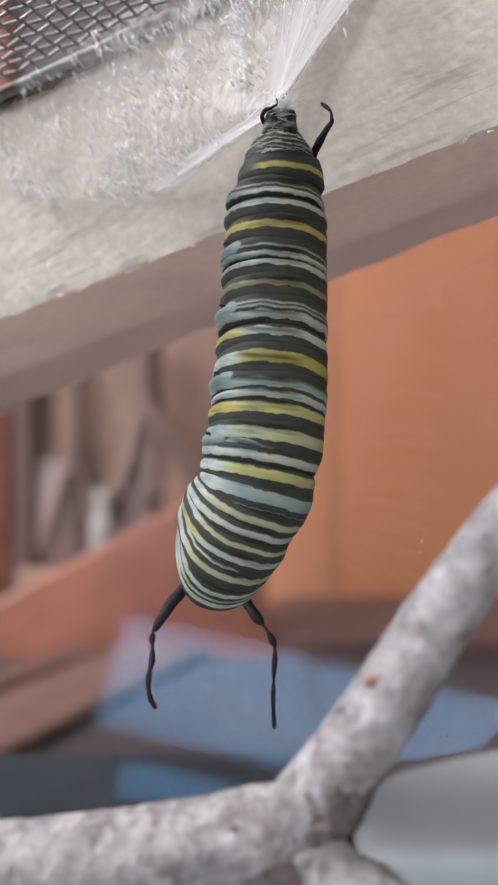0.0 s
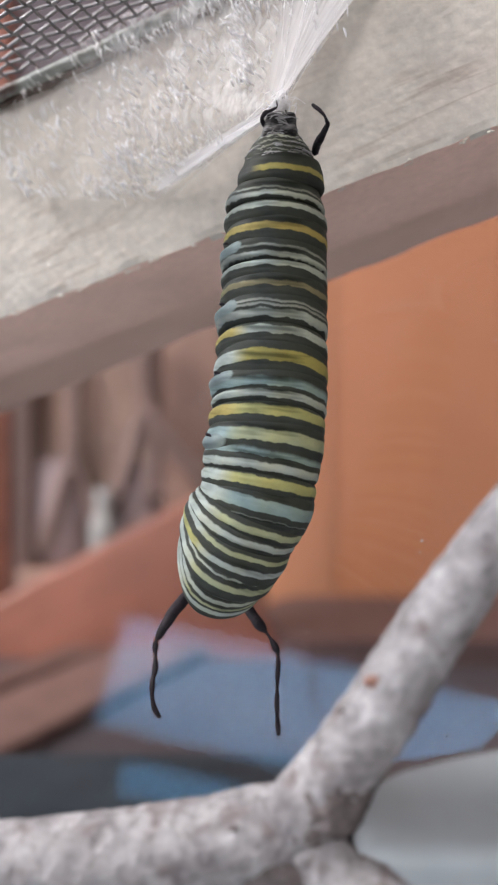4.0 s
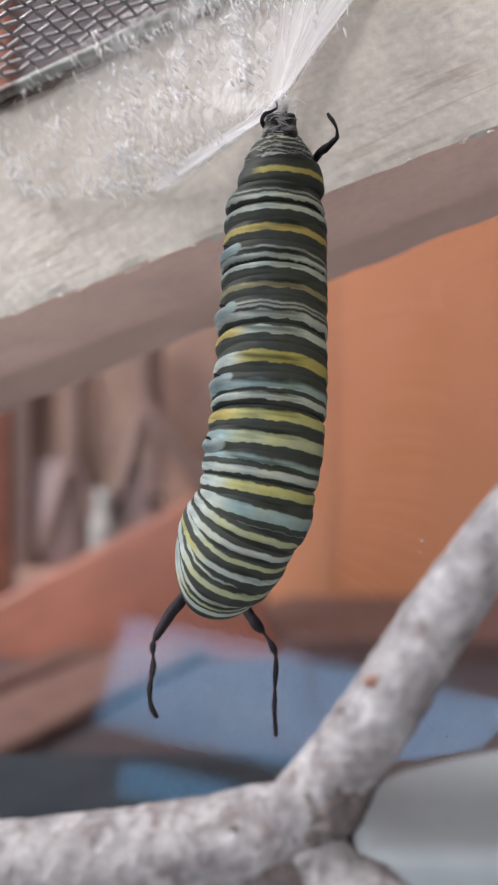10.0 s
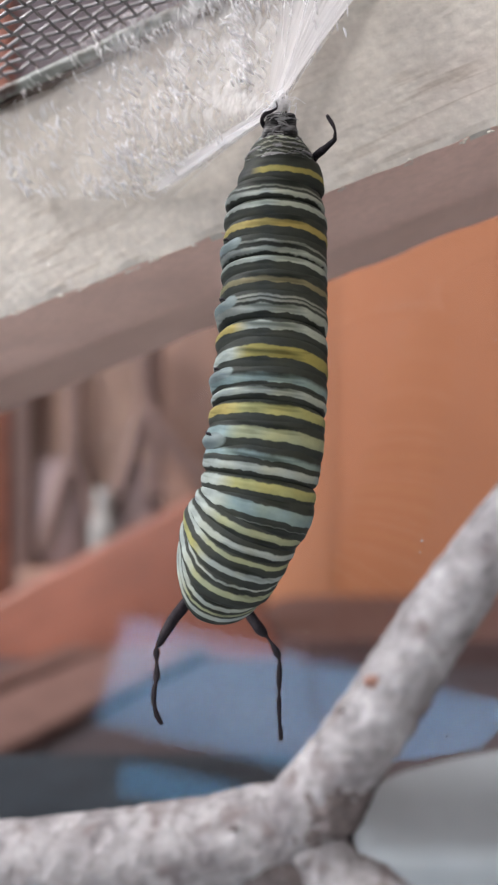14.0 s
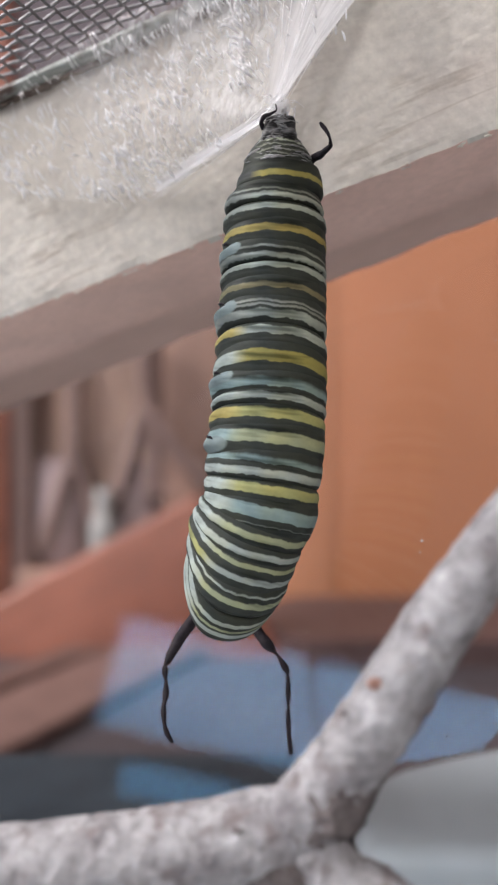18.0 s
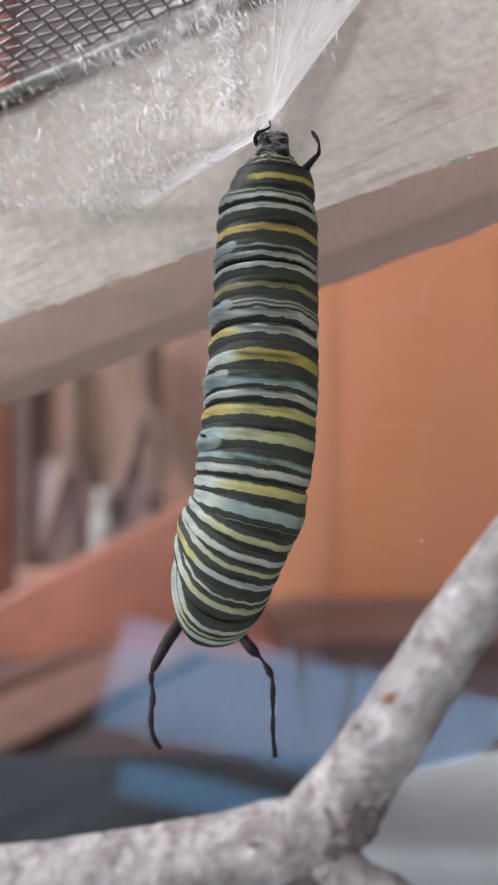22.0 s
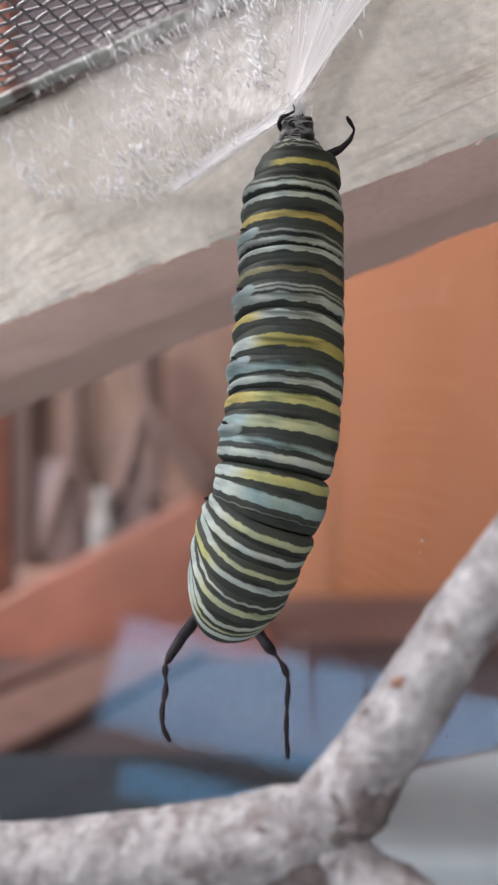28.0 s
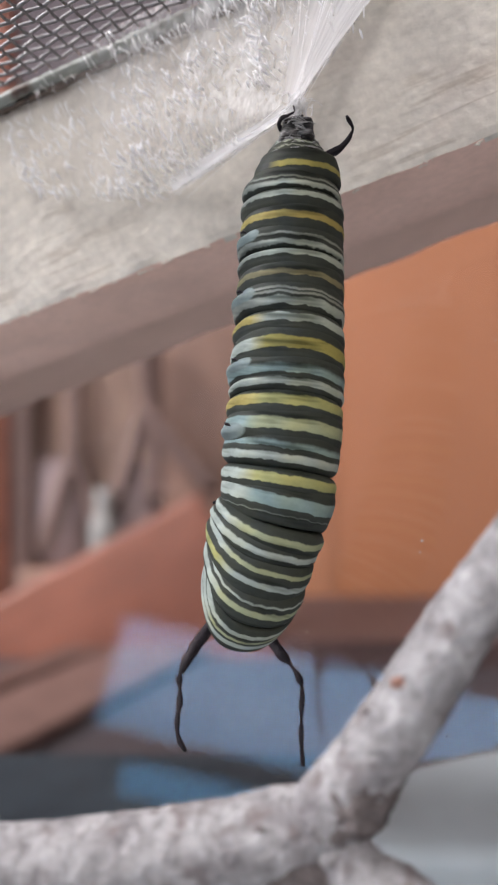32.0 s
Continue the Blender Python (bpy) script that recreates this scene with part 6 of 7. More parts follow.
    walk(segments[13], [(t, segment_pose(0, x, z, lean)) for t, x, z, lean in (
        (0, 1.43, 1.72, 5.6), (0.5, 1.46, 0.96, 5.5), (1, 1.43, 0.94, 5.6), (1.5, 1.38, 0.75, 5.9), (2, 1.32, 1.18, 6.3), (2.5, 1.44, 1.63, 5.6), (3, 1.39, 2.22, 5.9),
        (3.5, 1.45, 1.86, 5.5), (5.5, 1.39, 1.27, 5.9), (6, 1.33, 1.12, 6.3), (6.5, 1.36, 1.87, 6.1), (7, 1.41, 2.30, 5.7), (7.5, 1.46, 2.36, 5.4), (8, 1.49, 1.98, 5.3),
        (8.5, 1.49, 2.04, 5.2), (9, 1.53, 1.22, 4.9), (9.5, 1.46, 1.43, 5.4), (10, 1.43, 1.20, 5.6), (10.5, 1.33, 1.54, 6.3), (11, 1.43, 1.88, 5.6), (11.5, 1.42, 2.55, 5.7),
        (12, 1.51, 2.15, 5.1), (12.5, 1.49, 2.11, 5.3), (13, 1.52, 2.18, 5.1), (13.5, 1.54, 1.37, 4.9), (14, 1.45, 1.61, 5.5), (14.5, 1.43, 1.58, 5.6), (16.5, 1.50, 2.43, 5.1),
        (17, 1.48, 2.31, 5.3), (17.5, 1.49, 2.39, 5.2), (18, 1.53, 1.55, 5.0), (18.5, 1.41, 1.82, 5.8), (19, 1.38, 1.89, 6.0), (19.5, 1.32, 2.21, 6.3), (20, 1.44, 2.48, 5.5),
        (20.5, 1.42, 3.15, 5.7), (21, 1.49, 2.79, 5.2), (21.5, 1.44, 2.63, 5.6), (22, 1.45, 2.85, 5.5), (22.5, 1.49, 2.32, 5.3), (23, 1.40, 2.25, 5.8), (23.5, 1.32, 2.35, 6.3),
        (24, 1.31, 2.38, 6.4), (24.5, 1.42, 2.34, 5.7), (25, 1.47, 3.21, 5.4), (25.5, 1.54, 2.88, 4.9), (27.5, 1.49, 2.21, 5.2), (28, 1.38, 2.50, 5.9), (28.5, 1.42, 2.36, 5.7),
        (29, 1.44, 2.51, 5.6), (29.5, 1.50, 3.18, 5.2), (30, 1.53, 3.10, 5.0), (30.5, 1.51, 3.03, 5.1), (31, 1.47, 3.06, 5.3), (31.5, 1.47, 3.17, 5.4), (32, 1.52, 2.39, 5.1),
    )])
    walk(segments[14], [(t, segment_pose(0, x, z, lean)) for t, x, z, lean in (
        (0, 1.28, -0.01, 7.0), (0.5, 1.32, -0.76, 6.8), (1, 1.27, -0.73, 7.1), (1.5, 1.20, -0.93, 7.6), (2, 1.10, -0.49, 8.2), (2.5, 1.29, -0.02, 7.0), (3, 1.21, 0.49, 7.5),
        (3.5, 1.31, 0.18, 6.8), (5.5, 1.21, -0.38, 7.5), (6, 1.11, -0.49, 8.1), (6.5, 1.15, 0.19, 7.8), (7, 1.25, 0.65, 7.3), (7.5, 1.33, 0.68, 6.7), (8, 1.37, 0.35, 6.4),
        (8.5, 1.38, 0.41, 6.4), (9, 1.45, -0.37, 5.9), (9.5, 1.32, -0.14, 6.8), (10, 1.28, -0.35, 7.1), (10.5, 1.11, -0.07, 8.1), (11, 1.27, 0.22, 7.1), (11.5, 1.27, 0.88, 7.1),
        (12, 1.41, 0.61, 6.2), (12.5, 1.37, 0.63, 6.4), (13, 1.42, 0.60, 6.1), (13.5, 1.46, -0.16, 5.9), (14, 1.31, -0.02, 6.9), (14.5, 1.28, -0.07, 7.1), (16.5, 1.40, 0.86, 6.2),
        (17, 1.36, 0.84, 6.5), (17.5, 1.39, 0.74, 6.4), (18, 1.44, -0.05, 6.0), (18.5, 1.24, 0.16, 7.3), (19, 1.19, 0.21, 7.6), (19.5, 1.08, 0.45, 8.3), (20, 1.30, 0.81, 6.9),
        (20.5, 1.27, 1.43, 7.1), (21, 1.38, 1.22, 6.4), (21.5, 1.29, 1.11, 7.0), (22, 1.31, 1.13, 6.8), (22.5, 1.37, 0.65, 6.4), (23, 1.23, 0.59, 7.4), (23.5, 1.09, 0.64, 8.3),
        (24, 1.07, 0.64, 8.4), (24.5, 1.27, 0.67, 7.1), (25, 1.34, 1.55, 6.6), (25.5, 1.46, 1.31, 5.9), (27.5, 1.39, 0.59, 6.3), (28, 1.20, 0.82, 7.6), (28.5, 1.25, 0.71, 7.2),
        (29, 1.29, 0.82, 7.0), (29.5, 1.39, 1.55, 6.3), (30, 1.45, 1.61, 5.9), (30.5, 1.41, 1.46, 6.2), (31, 1.35, 1.42, 6.6), (31.5, 1.34, 1.57, 6.6), (32, 1.43, 0.81, 6.1),
    )])
    walk(segments[15], [(t, segment_pose(0, x, z, lean)) for t, x, z, lean in (
        (0, 0.90, -1.39, 9.8), (0.5, 0.97, -2.23, 9.4), (1, 0.88, -2.68, 9.9), (1.5, 0.75, -3.08, 10.8), (2, 0.58, -2.70, 11.9), (2.5, 0.91, -2.25, 9.7), (3, 0.78, -1.67, 10.6),
        (3.5, 0.96, -1.84, 9.5), (5.5, 0.77, -2.51, 10.6), (6, 0.60, -2.57, 11.8), (6.5, 0.68, -2.13, 11.3), (7, 0.84, -1.61, 10.2), (7.5, 0.98, -1.58, 9.3), (8, 1.06, -1.64, 8.8),
        (8.5, 1.08, -1.45, 8.7), (9, 1.21, -2.57, 7.8), (9.5, 0.98, -2.39, 9.3), (10, 0.89, -2.57, 9.9), (10.5, 0.60, -2.33, 11.8), (11, 0.88, -2.11, 9.9), (11.5, 0.88, -1.45, 10.0),
        (12, 1.13, -1.63, 8.3), (12.5, 1.06, -1.52, 8.8), (13, 1.15, -1.67, 8.2), (13.5, 1.21, -2.51, 7.8), (14, 0.95, -2.31, 9.5), (14.5, 0.89, -2.38, 9.9), (16.5, 1.11, -1.44, 8.4),
        (17, 1.04, -1.45, 8.9), (17.5, 1.09, -1.63, 8.6), (18, 1.18, -2.39, 8.0), (18.5, 0.83, -2.22, 10.3), (19, 0.73, -2.16, 10.9), (19.5, 0.56, -1.91, 12.0), (20, 0.93, -1.59, 9.6),
        (20.5, 0.87, -0.95, 10.0), (21, 1.08, -1.11, 8.6), (21.5, 0.92, -1.23, 9.7), (22, 0.96, -1.28, 9.4), (22.5, 1.07, -1.71, 8.8), (23, 0.81, -1.81, 10.4), (23.5, 0.56, -1.75, 12.0),
        (24, 0.54, -1.78, 12.1), (24.5, 0.88, -1.74, 10.0), (25, 1.01, -1.03, 9.1), (25.5, 1.22, -1.04, 7.8), (27.5, 1.09, -1.63, 8.6), (28, 0.75, -1.41, 10.8), (28.5, 0.85, -1.54, 10.1),
        (29, 0.91, -1.40, 9.7), (29.5, 1.10, -0.69, 8.5), (30, 1.20, -0.57, 7.9), (30.5, 1.14, -0.66, 8.3), (31, 1.02, -0.80, 9.0), (31.5, 1.01, -0.65, 9.1), (32, 1.16, -1.40, 8.2),
    )])
    walk(segments[16], [(t, segment_pose(0, x, z, lean)) for t, x, z, lean in (
        (0, 0.76, -2.43, 11.2), (0.5, 0.84, -3.21, 10.6), (1, 0.74, -3.67, 11.3), (1.5, 0.58, -4.06, 12.3), (2, 0.37, -3.69, 13.7), (2.5, 0.77, -3.25, 11.1), (3, 0.61, -2.68, 12.1),
        (3.5, 0.83, -2.84, 10.7), (5.5, 0.61, -3.62, 12.1), (6, 0.39, -3.72, 13.5), (6.5, 0.49, -3.28, 12.9), (7, 0.68, -2.71, 11.7), (7.5, 0.86, -2.63, 10.6), (8, 0.95, -2.65, 9.9),
        (8.5, 0.97, -2.40, 9.8), (9, 1.13, -3.56, 8.8), (9.5, 0.85, -3.44, 10.6), (10, 0.75, -3.61, 11.2), (10.5, 0.39, -3.47, 13.5), (11, 0.74, -3.28, 11.3), (11.5, 0.73, -2.56, 11.4),
        (12, 1.03, -2.71, 9.4), (12.5, 0.96, -2.52, 9.9), (13, 1.06, -2.73, 9.2), (13.5, 1.13, -3.63, 8.8), (14, 0.81, -3.45, 10.8), (14.5, 0.75, -3.53, 11.2), (16.5, 1.02, -2.51, 9.5),
        (17, 0.92, -2.50, 10.1), (17.5, 0.98, -2.68, 9.7), (18, 1.10, -3.46, 9.0), (18.5, 0.67, -3.34, 11.7), (19, 0.56, -3.30, 12.5), (19.5, 0.34, -3.11, 13.8), (20, 0.80, -2.75, 10.9),
        (20.5, 0.73, -2.11, 11.4), (21, 0.98, -2.28, 9.8), (21.5, 0.78, -2.32, 11.0), (22, 0.83, -2.38, 10.7), (22.5, 0.96, -2.83, 9.9), (23, 0.64, -2.99, 11.9), (23.5, 0.35, -2.96, 13.8),
        (24, 0.32, -2.97, 14.0), (24.5, 0.73, -2.88, 11.4), (25, 0.89, -2.02, 10.3), (25.5, 1.14, -2.16, 8.7), (27.5, 0.98, -3.09, 9.7), (28, 0.58, -2.85, 12.3), (28.5, 0.70, -2.98, 11.6),
        (29, 0.77, -2.87, 11.1), (29.5, 1.00, -2.10, 9.7), (30, 1.11, -1.97, 8.9), (30.5, 1.04, -2.01, 9.3), (31, 0.91, -2.20, 10.2), (31.5, 0.89, -2.08, 10.3), (32, 1.07, -2.81, 9.2),
    )])
    walk(segments[17], [(t, segment_pose(0, x, z, lean)) for t, x, z, lean in (
        (0, 0.52, -3.92, 14.9), (0.5, 0.64, -4.76, 14.1), (1, 0.50, -5.22, 15.0), (1.5, 0.29, -5.55, 16.4), (2, 0.02, -5.23, 18.1), (2.5, 0.54, -4.83, 14.7), (3, 0.34, -4.24, 16.1),
        (3.5, 0.61, -4.40, 14.3), (5.5, 0.33, -5.10, 16.1), (6, 0.05, -5.20, 17.9), (6.5, 0.18, -4.79, 17.1), (7, 0.43, -4.23, 15.5), (7.5, 0.65, -4.13, 14.0), (8, 0.78, -4.19, 13.2),
        (8.5, 0.81, -3.99, 13.0), (9, 1.01, -5.10, 11.7), (9.5, 0.64, -5.02, 14.1), (10, 0.51, -5.22, 14.9), (10.5, 0.05, -5.05, 17.9), (11, 0.50, -4.80, 15.0), (11.5, 0.49, -4.09, 15.1),
        (12, 0.88, -4.20, 12.5), (12.5, 0.78, -4.12, 13.2), (13, 0.92, -4.31, 12.3), (13.5, 1.01, -5.10, 11.7), (14, 0.60, -4.98, 14.4), (14.5, 0.51, -5.04, 14.9), (16.5, 0.86, -3.99, 12.7),
        (17, 0.74, -4.04, 13.5), (17.5, 0.82, -4.23, 13.0), (18, 0.97, -4.99, 12.0), (18.5, 0.41, -4.86, 15.6), (19, 0.26, -4.82, 16.5), (19.5, -0.01, -4.67, 18.3), (20, 0.58, -4.27, 14.5),
        (20.5, 0.48, -3.61, 15.1), (21, 0.81, -3.65, 13.0), (21.5, 0.56, -3.85, 14.6), (22, 0.62, -3.91, 14.3), (22.5, 0.78, -4.35, 13.2), (23, 0.38, -4.46, 15.8), (23.5, -0.01, -4.45, 18.3),
        (24, -0.04, -4.48, 18.5), (24.5, 0.49, -4.37, 15.1), (25, 0.70, -3.48, 13.7), (25.5, 1.02, -3.56, 11.7), (27.5, 0.82, -4.53, 12.9), (28, 0.30, -4.32, 16.3), (28.5, 0.45, -4.46, 15.3),
        (29, 0.54, -4.30, 14.7), (29.5, 0.84, -3.53, 12.9), (30, 0.99, -3.30, 11.9), (30.5, 0.90, -3.42, 12.5), (31, 0.72, -3.62, 13.6), (31.5, 0.70, -3.53, 13.7), (32, 0.93, -4.30, 12.3),
    )])
    walk(segments[18], [(t, segment_pose(0, x, z, lean)) for t, x, z, lean in (
        (0, -0.11, -4.86, 21.0), (0.5, 0.02, -5.58, 20.3), (1, -0.13, -5.90, 21.2), (1.5, -0.35, -6.30, 22.6), (2, -0.64, -6.46, 24.5), (2.5, -0.08, -6.39, 20.9), (3, -0.31, -5.58, 22.3),
        (3.5, -0.01, -5.62, 20.4), (5.5, -0.31, -5.79, 22.4), (6, -0.61, -6.26, 24.3), (6.5, -0.48, -6.26, 23.4), (7, -0.21, -5.54, 21.7), (7.5, 0.03, -5.31, 20.2), (8, 0.16, -5.12, 19.3),
        (8.5, 0.20, -4.82, 19.1), (9, 0.41, -5.83, 17.7), (9.5, 0.02, -5.80, 20.2), (10, -0.12, -6.01, 21.1), (10.5, -0.61, -6.40, 24.3), (11, -0.13, -6.27, 21.2), (11.5, -0.14, -5.48, 21.3),
        (12, 0.28, -5.46, 18.6), (12.5, 0.17, -5.11, 19.3), (13, 0.32, -5.18, 18.3), (13.5, 0.42, -6.09, 17.7), (14, -0.03, -5.84, 20.5), (14.5, -0.12, -6.27, 21.1), (16.5, 0.25, -5.32, 18.7),
        (17, 0.12, -5.12, 19.6), (17.5, 0.21, -5.33, 19.0), (18, 0.37, -6.02, 18.0), (18.5, -0.22, -5.90, 21.8), (19, -0.38, -6.26, 22.8), (19.5, -0.68, -6.21, 24.7), (20, -0.05, -5.78, 20.7),
        (20.5, -0.15, -5.10, 21.3), (21, 0.20, -5.13, 19.1), (21.5, -0.07, -4.98, 20.8), (22, -0.01, -5.11, 20.4), (22.5, 0.17, -5.55, 19.3), (23, -0.26, -5.88, 22.0), (23.5, -0.67, -5.97, 24.7),
        (24, -0.71, -6.09, 24.9), (24.5, -0.14, -6.03, 21.3), (25, 0.09, -5.11, 19.8), (25.5, 0.42, -5.05, 17.6), (27.5, 0.21, -6.29, 19.0), (28, -0.35, -6.18, 22.6), (28.5, -0.18, -6.34, 21.5),
        (29, -0.09, -6.24, 20.9), (29.5, 0.23, -5.61, 18.9), (30, 0.39, -5.31, 17.9), (30.5, 0.29, -5.23, 18.5), (31, 0.10, -5.34, 19.7), (31.5, 0.08, -5.36, 19.9), (32, 0.32, -6.29, 18.3),
    )])
    walk(segments[19], [(t, segment_pose(0, x, z, lean)) for t, x, z, lean in (
        (0, -0.66, -5.63, 21.5), (0.5, -0.51, -6.34, 20.8), (1, -0.68, -6.67, 21.7), (1.5, -0.94, -6.95, 23.1), (2, -1.27, -7.13, 25.0), (2.5, -0.63, -7.14, 21.4), (3, -0.88, -6.35, 22.8),
        (3.5, -0.54, -6.38, 20.9), (5.5, -0.89, -6.70, 22.9), (6, -1.24, -7.16, 24.8), (6.5, -1.08, -7.18, 23.9), (7, -0.77, -6.54, 22.2), (7.5, -0.49, -6.33, 20.7), (8, -0.34, -6.13, 19.8),
        (8.5, -0.30, -5.88, 19.6), (9, -0.06, -6.92, 18.2), (9.5, -0.50, -6.79, 20.7), (10, -0.67, -6.98, 21.6), (10.5, -1.24, -7.31, 24.8), (11, -0.68, -7.28, 21.7), (11.5, -0.69, -6.50, 21.8),
        (12, -0.21, -6.57, 19.1), (12.5, -0.33, -6.20, 19.8), (13, -0.16, -6.31, 18.8), (13.5, -0.05, -7.10, 18.2), (14, -0.56, -6.89, 21.0), (14.5, -0.67, -7.26, 21.6), (16.5, -0.24, -6.48, 19.2),
        (17, -0.39, -6.19, 20.1), (17.5, -0.29, -6.46, 19.5), (18, -0.11, -7.10, 18.5), (18.5, -0.79, -6.91, 22.3), (19, -0.97, -7.32, 23.3), (19.5, -1.32, -7.22, 25.2), (20, -0.59, -6.94, 21.2),
        (20.5, -0.70, -6.25, 21.8), (21, -0.30, -6.31, 19.6), (21.5, -0.61, -6.10, 21.3), (22, -0.54, -6.25, 20.9), (22.5, -0.33, -6.65, 19.8), (23, -0.84, -6.98, 22.5), (23.5, -1.31, -7.10, 25.2),
        (24, -1.35, -7.21, 25.4), (24.5, -0.70, -7.23, 21.8), (25, -0.43, -6.35, 20.3), (25.5, -0.04, -6.31, 18.1), (27.5, -0.29, -7.21, 19.5), (28, -0.93, -7.22, 23.1), (28.5, -0.74, -7.40, 22.0),
        (29, -0.63, -7.26, 21.4), (29.5, -0.27, -6.48, 19.4), (30, -0.08, -6.15, 18.4), (30.5, -0.19, -6.14, 19.0), (31, -0.41, -6.36, 20.2), (31.5, -0.44, -6.27, 20.4), (32, -0.15, -7.21, 18.8),
    )])
    walk(segments[20], [(t, segment_pose(0, x, z, lean)) for t, x, z, lean in (
        (0, -1.24, -6.91, 23.0), (0.5, -1.07, -7.58, 22.3), (1, -1.28, -7.82, 23.2), (1.5, -1.59, -8.03, 24.6), (2, -1.99, -8.31, 26.5), (2.5, -1.21, -8.45, 22.9), (3, -1.52, -7.69, 24.3),
        (3.5, -1.10, -7.65, 22.4), (5.5, -1.53, -7.77, 24.4), (6, -1.94, -8.34, 26.3), (6.5, -1.76, -8.45, 25.4), (7, -1.38, -7.85, 23.7), (7.5, -1.05, -7.63, 22.2), (8, -0.86, -7.32, 21.3),
        (8.5, -0.82, -7.00, 21.1), (9, -0.52, -8.03, 19.7), (9.5, -1.06, -7.87, 22.2), (10, -1.25, -8.09, 23.1), (10.5, -1.94, -8.56, 26.3), (11, -1.28, -8.60, 23.2), (11.5, -1.29, -7.74, 23.3),
        (12, -0.70, -7.77, 20.6), (12.5, -0.85, -7.34, 21.3), (13, -0.64, -7.41, 20.3), (13.5, -0.51, -8.18, 19.7), (14, -1.13, -7.97, 22.5), (14.5, -1.25, -8.47, 23.1), (16.5, -0.74, -7.68, 20.7),
        (17, -0.92, -7.37, 21.6), (17.5, -0.80, -7.56, 21.0), (18, -0.58, -8.24, 20.0), (18.5, -1.40, -8.02, 23.8), (19, -1.63, -8.63, 24.8), (19.5, -2.04, -8.60, 26.7), (20, -1.16, -8.35, 22.7),
        (20.5, -1.30, -7.57, 23.3), (21, -0.81, -7.51, 21.1), (21.5, -1.19, -7.31, 22.8), (22, -1.10, -7.40, 22.4), (22.5, -0.85, -7.83, 21.3), (23, -1.46, -8.27, 24.0), (23.5, -2.04, -8.62, 26.7),
        (24, -2.08, -8.74, 26.9), (24.5, -1.29, -8.76, 23.3), (25, -0.97, -7.86, 21.8), (25.5, -0.50, -7.75, 19.6), (27.5, -0.80, -8.63, 21.0), (28, -1.58, -8.76, 24.6), (28.5, -1.35, -8.99, 23.5),
        (29, -1.21, -8.86, 22.9), (29.5, -0.77, -8.07, 20.9), (30, -0.54, -7.67, 19.9), (30.5, -0.68, -7.49, 20.5), (31, -0.95, -7.64, 21.7), (31.5, -0.98, -7.55, 21.9), (32, -0.64, -8.76, 20.3),
    )])
    walk(segments[21], [(t, segment_pose(0, x, z, lean)) for t, x, z, lean in (
        (0, -1.87, -7.99, 25.0), (0.5, -1.65, -8.62, 24.3), (1, -1.91, -8.75, 25.2), (1.5, -2.29, -8.74, 26.6), (2, -2.78, -8.89, 28.5), (2.5, -1.82, -9.27, 24.9), (3, -2.21, -8.68, 26.3),
        (3.5, -1.70, -8.80, 24.4), (5.5, -2.22, -8.76, 26.4), (6, -2.73, -9.17, 28.3), (6.5, -2.50, -9.28, 27.4), (7, -2.04, -8.96, 25.7), (7.5, -1.63, -8.88, 24.2), (8, -1.40, -8.64, 23.3),
        (8.5, -1.34, -8.38, 23.1), (9, -0.98, -9.38, 21.7), (9.5, -1.64, -9.06, 24.2), (10, -1.88, -9.12, 25.1), (10.5, -2.73, -9.47, 28.3), (11, -1.91, -9.67, 25.2), (11.5, -1.92, -8.99, 25.3),
        (12, -1.20, -9.14, 22.6), (12.5, -1.39, -8.74, 23.3), (13, -1.13, -8.87, 22.3), (13.5, -0.96, -9.62, 21.7), (14, -1.73, -9.24, 24.5), (14.5, -1.88, -9.64, 25.1), (16.5, -1.24, -9.21, 22.7),
        (17, -1.47, -8.94, 23.6), (17.5, -1.33, -9.15, 23.0), (18, -1.05, -9.78, 22.0), (18.5, -2.07, -9.39, 25.8), (19, -2.34, -9.97, 26.8), (19.5, -2.85, -9.80, 28.7), (20, -1.77, -9.84, 24.7),
        (20.5, -1.94, -9.14, 25.3), (21, -1.34, -9.18, 23.1), (21.5, -1.80, -8.96, 24.8), (22, -1.69, -9.07, 24.4), (22.5, -1.38, -9.46, 23.3), (23, -2.13, -9.81, 26.0), (23.5, -2.84, -10.04, 28.7),
        (24, -2.90, -10.09, 28.9), (24.5, -1.93, -10.38, 25.3), (25, -1.53, -9.55, 23.8), (25.5, -0.95, -9.50, 21.6), (27.5, -1.32, -10.40, 23.0), (28, -2.28, -10.42, 26.6), (28.5, -2.00, -10.66, 25.5),
        (29, -1.83, -10.65, 24.9), (29.5, -1.29, -9.96, 22.9), (30, -1.01, -9.62, 21.9), (30.5, -1.18, -9.44, 22.5), (31, -1.50, -9.56, 23.7), (31.5, -1.54, -9.38, 23.9), (32, -1.12, -10.62, 22.3),
    )])
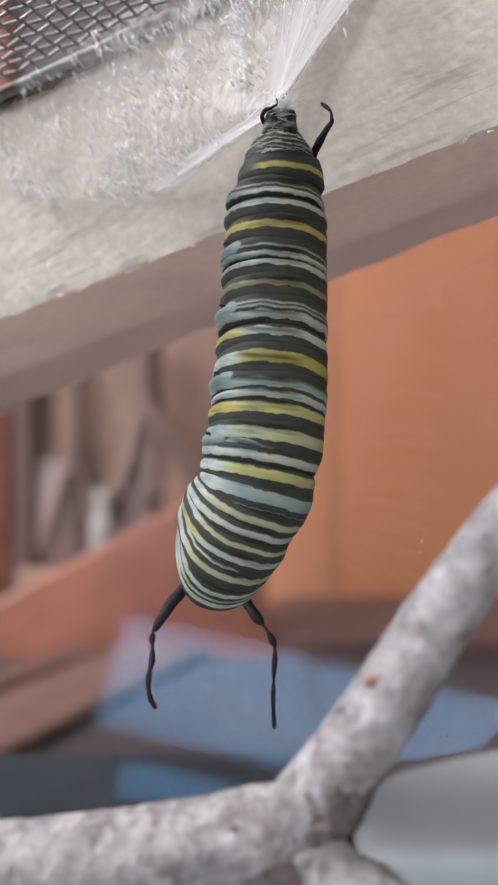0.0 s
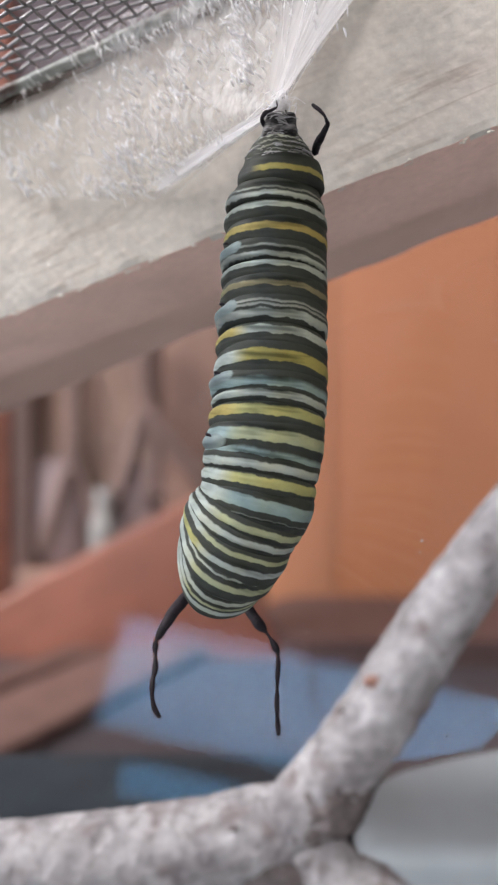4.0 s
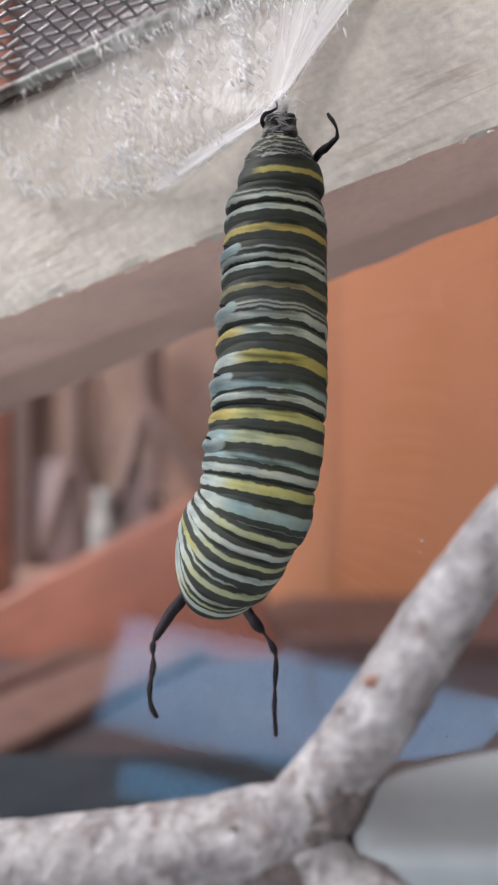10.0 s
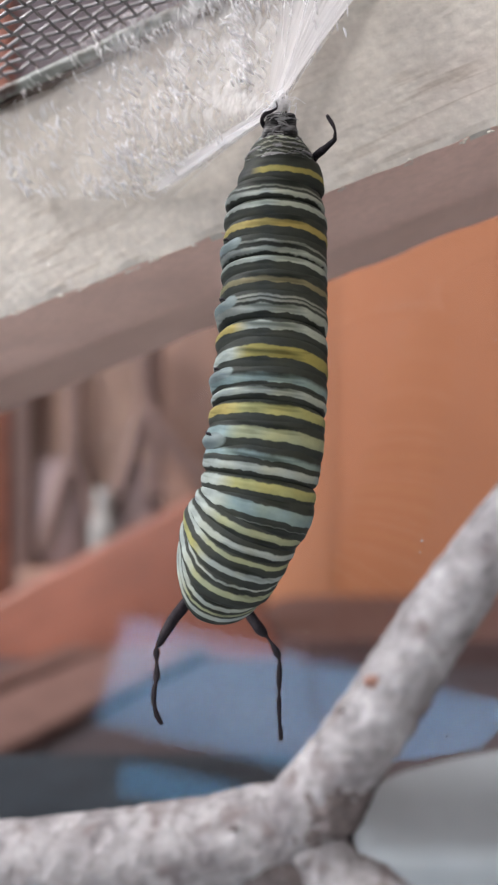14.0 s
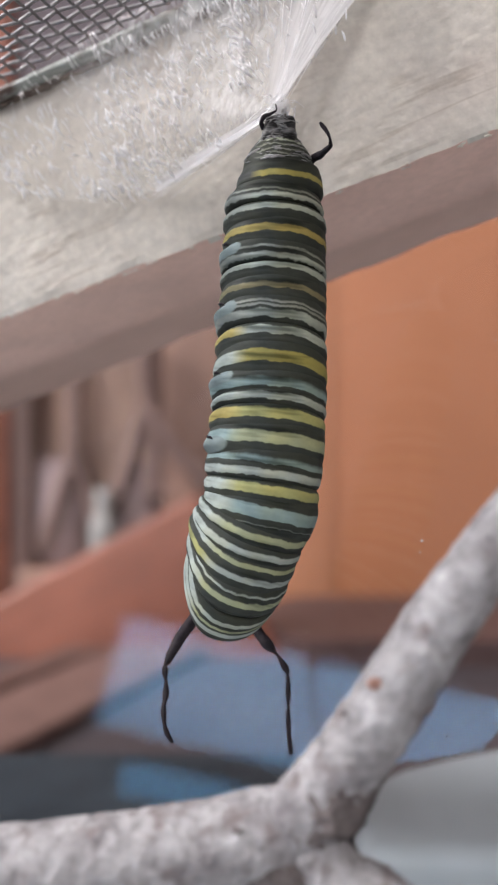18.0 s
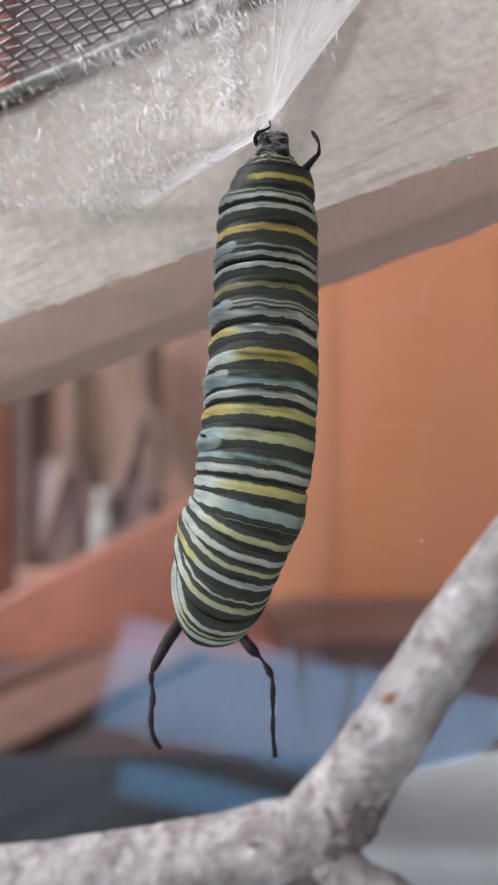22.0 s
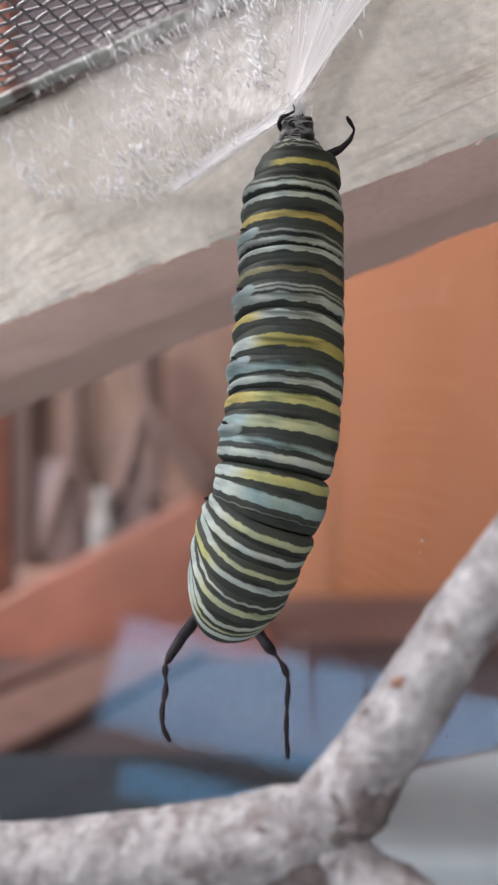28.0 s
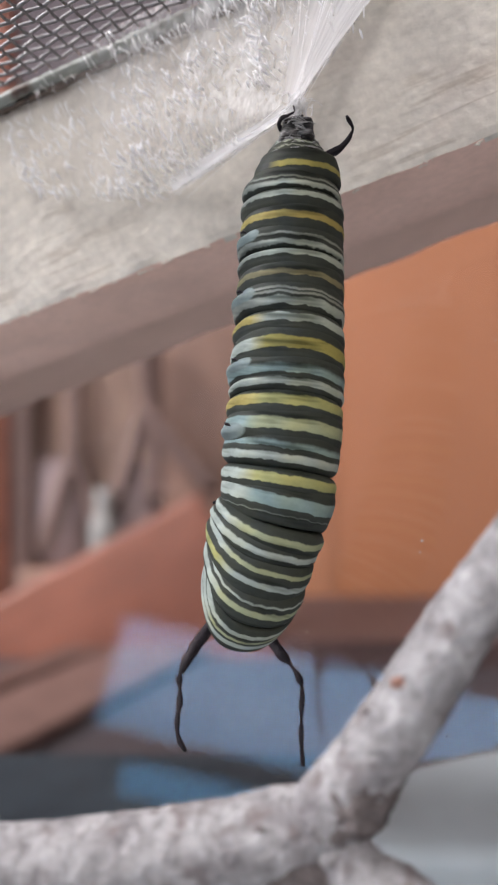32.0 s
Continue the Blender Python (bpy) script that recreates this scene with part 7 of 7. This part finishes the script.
    walk(segments[22], [(t, segment_pose(23, x, z, lean)) for t, x, z, lean in (
        (0, -2.20, -8.90, 27.6), (0.5, -2.02, -9.31, 27.3), (1, -2.24, -9.21, 26.8), (1.5, -2.56, -8.89, 28.0), (2, -2.99, -8.87, 28.4), (2.5, -2.16, -9.53, 28.3), (3, -2.49, -9.16, 27.2),
        (3.5, -2.05, -9.56, 26.8), (5.5, -2.50, -9.15, 27.6), (6, -2.93, -9.35, 28.4), (6.5, -2.74, -9.39, 28.7), (7, -2.35, -9.49, 28.5), (7.5, -2.00, -9.87, 28.1), (8, -1.80, -9.79, 28.1),
        (8.5, -1.76, -9.61, 27.4), (9, -1.44, -10.54, 26.6), (9.5, -2.00, -9.75, 26.4), (10, -2.21, -9.54, 27.0), (10.5, -2.93, -9.66, 27.7), (11, -2.24, -10.00, 28.3), (11.5, -2.25, -9.92, 27.8),
        (12, -1.63, -10.33, 27.6), (12.5, -1.79, -9.97, 26.8), (13, -1.57, -10.15, 26.5), (13.5, -1.43, -10.79, 25.8), (14, -2.08, -9.92, 25.8), (14.5, -2.21, -10.10, 24.8), (16.5, -1.67, -10.67, 24.2),
        (17, -1.86, -10.50, 23.6), (17.5, -1.74, -10.60, 24.4), (18, -1.50, -11.00, 24.6), (18.5, -2.37, -10.25, 25.5), (19, -2.60, -10.47, 25.7), (19.5, -3.04, -10.29, 26.9), (20, -2.12, -10.98, 26.8),
        (20.5, -2.26, -10.47, 26.0), (21, -1.75, -10.80, 24.9), (21.5, -2.14, -10.57, 24.2), (22, -2.05, -10.48, 24.6), (22.5, -1.79, -10.81, 24.8), (23, -2.43, -10.69, 25.0), (23.5, -3.04, -10.85, 25.7),
        (24, -3.08, -10.79, 25.9), (24.5, -2.25, -11.79, 25.7), (25, -1.92, -11.12, 24.2), (25.5, -1.41, -11.33, 24.9), (27.5, -1.73, -11.52, 25.0), (28, -2.56, -11.21, 26.9), (28.5, -2.31, -11.65, 27.0),
        (29, -2.16, -11.81, 26.7), (29.5, -1.71, -11.60, 24.2), (30, -1.47, -11.72, 21.7), (30.5, -1.61, -11.57, 21.4), (31, -1.89, -11.21, 23.0), (31.5, -1.92, -10.70, 25.2), (32, -1.56, -11.88, 26.2),
    )])


motions()
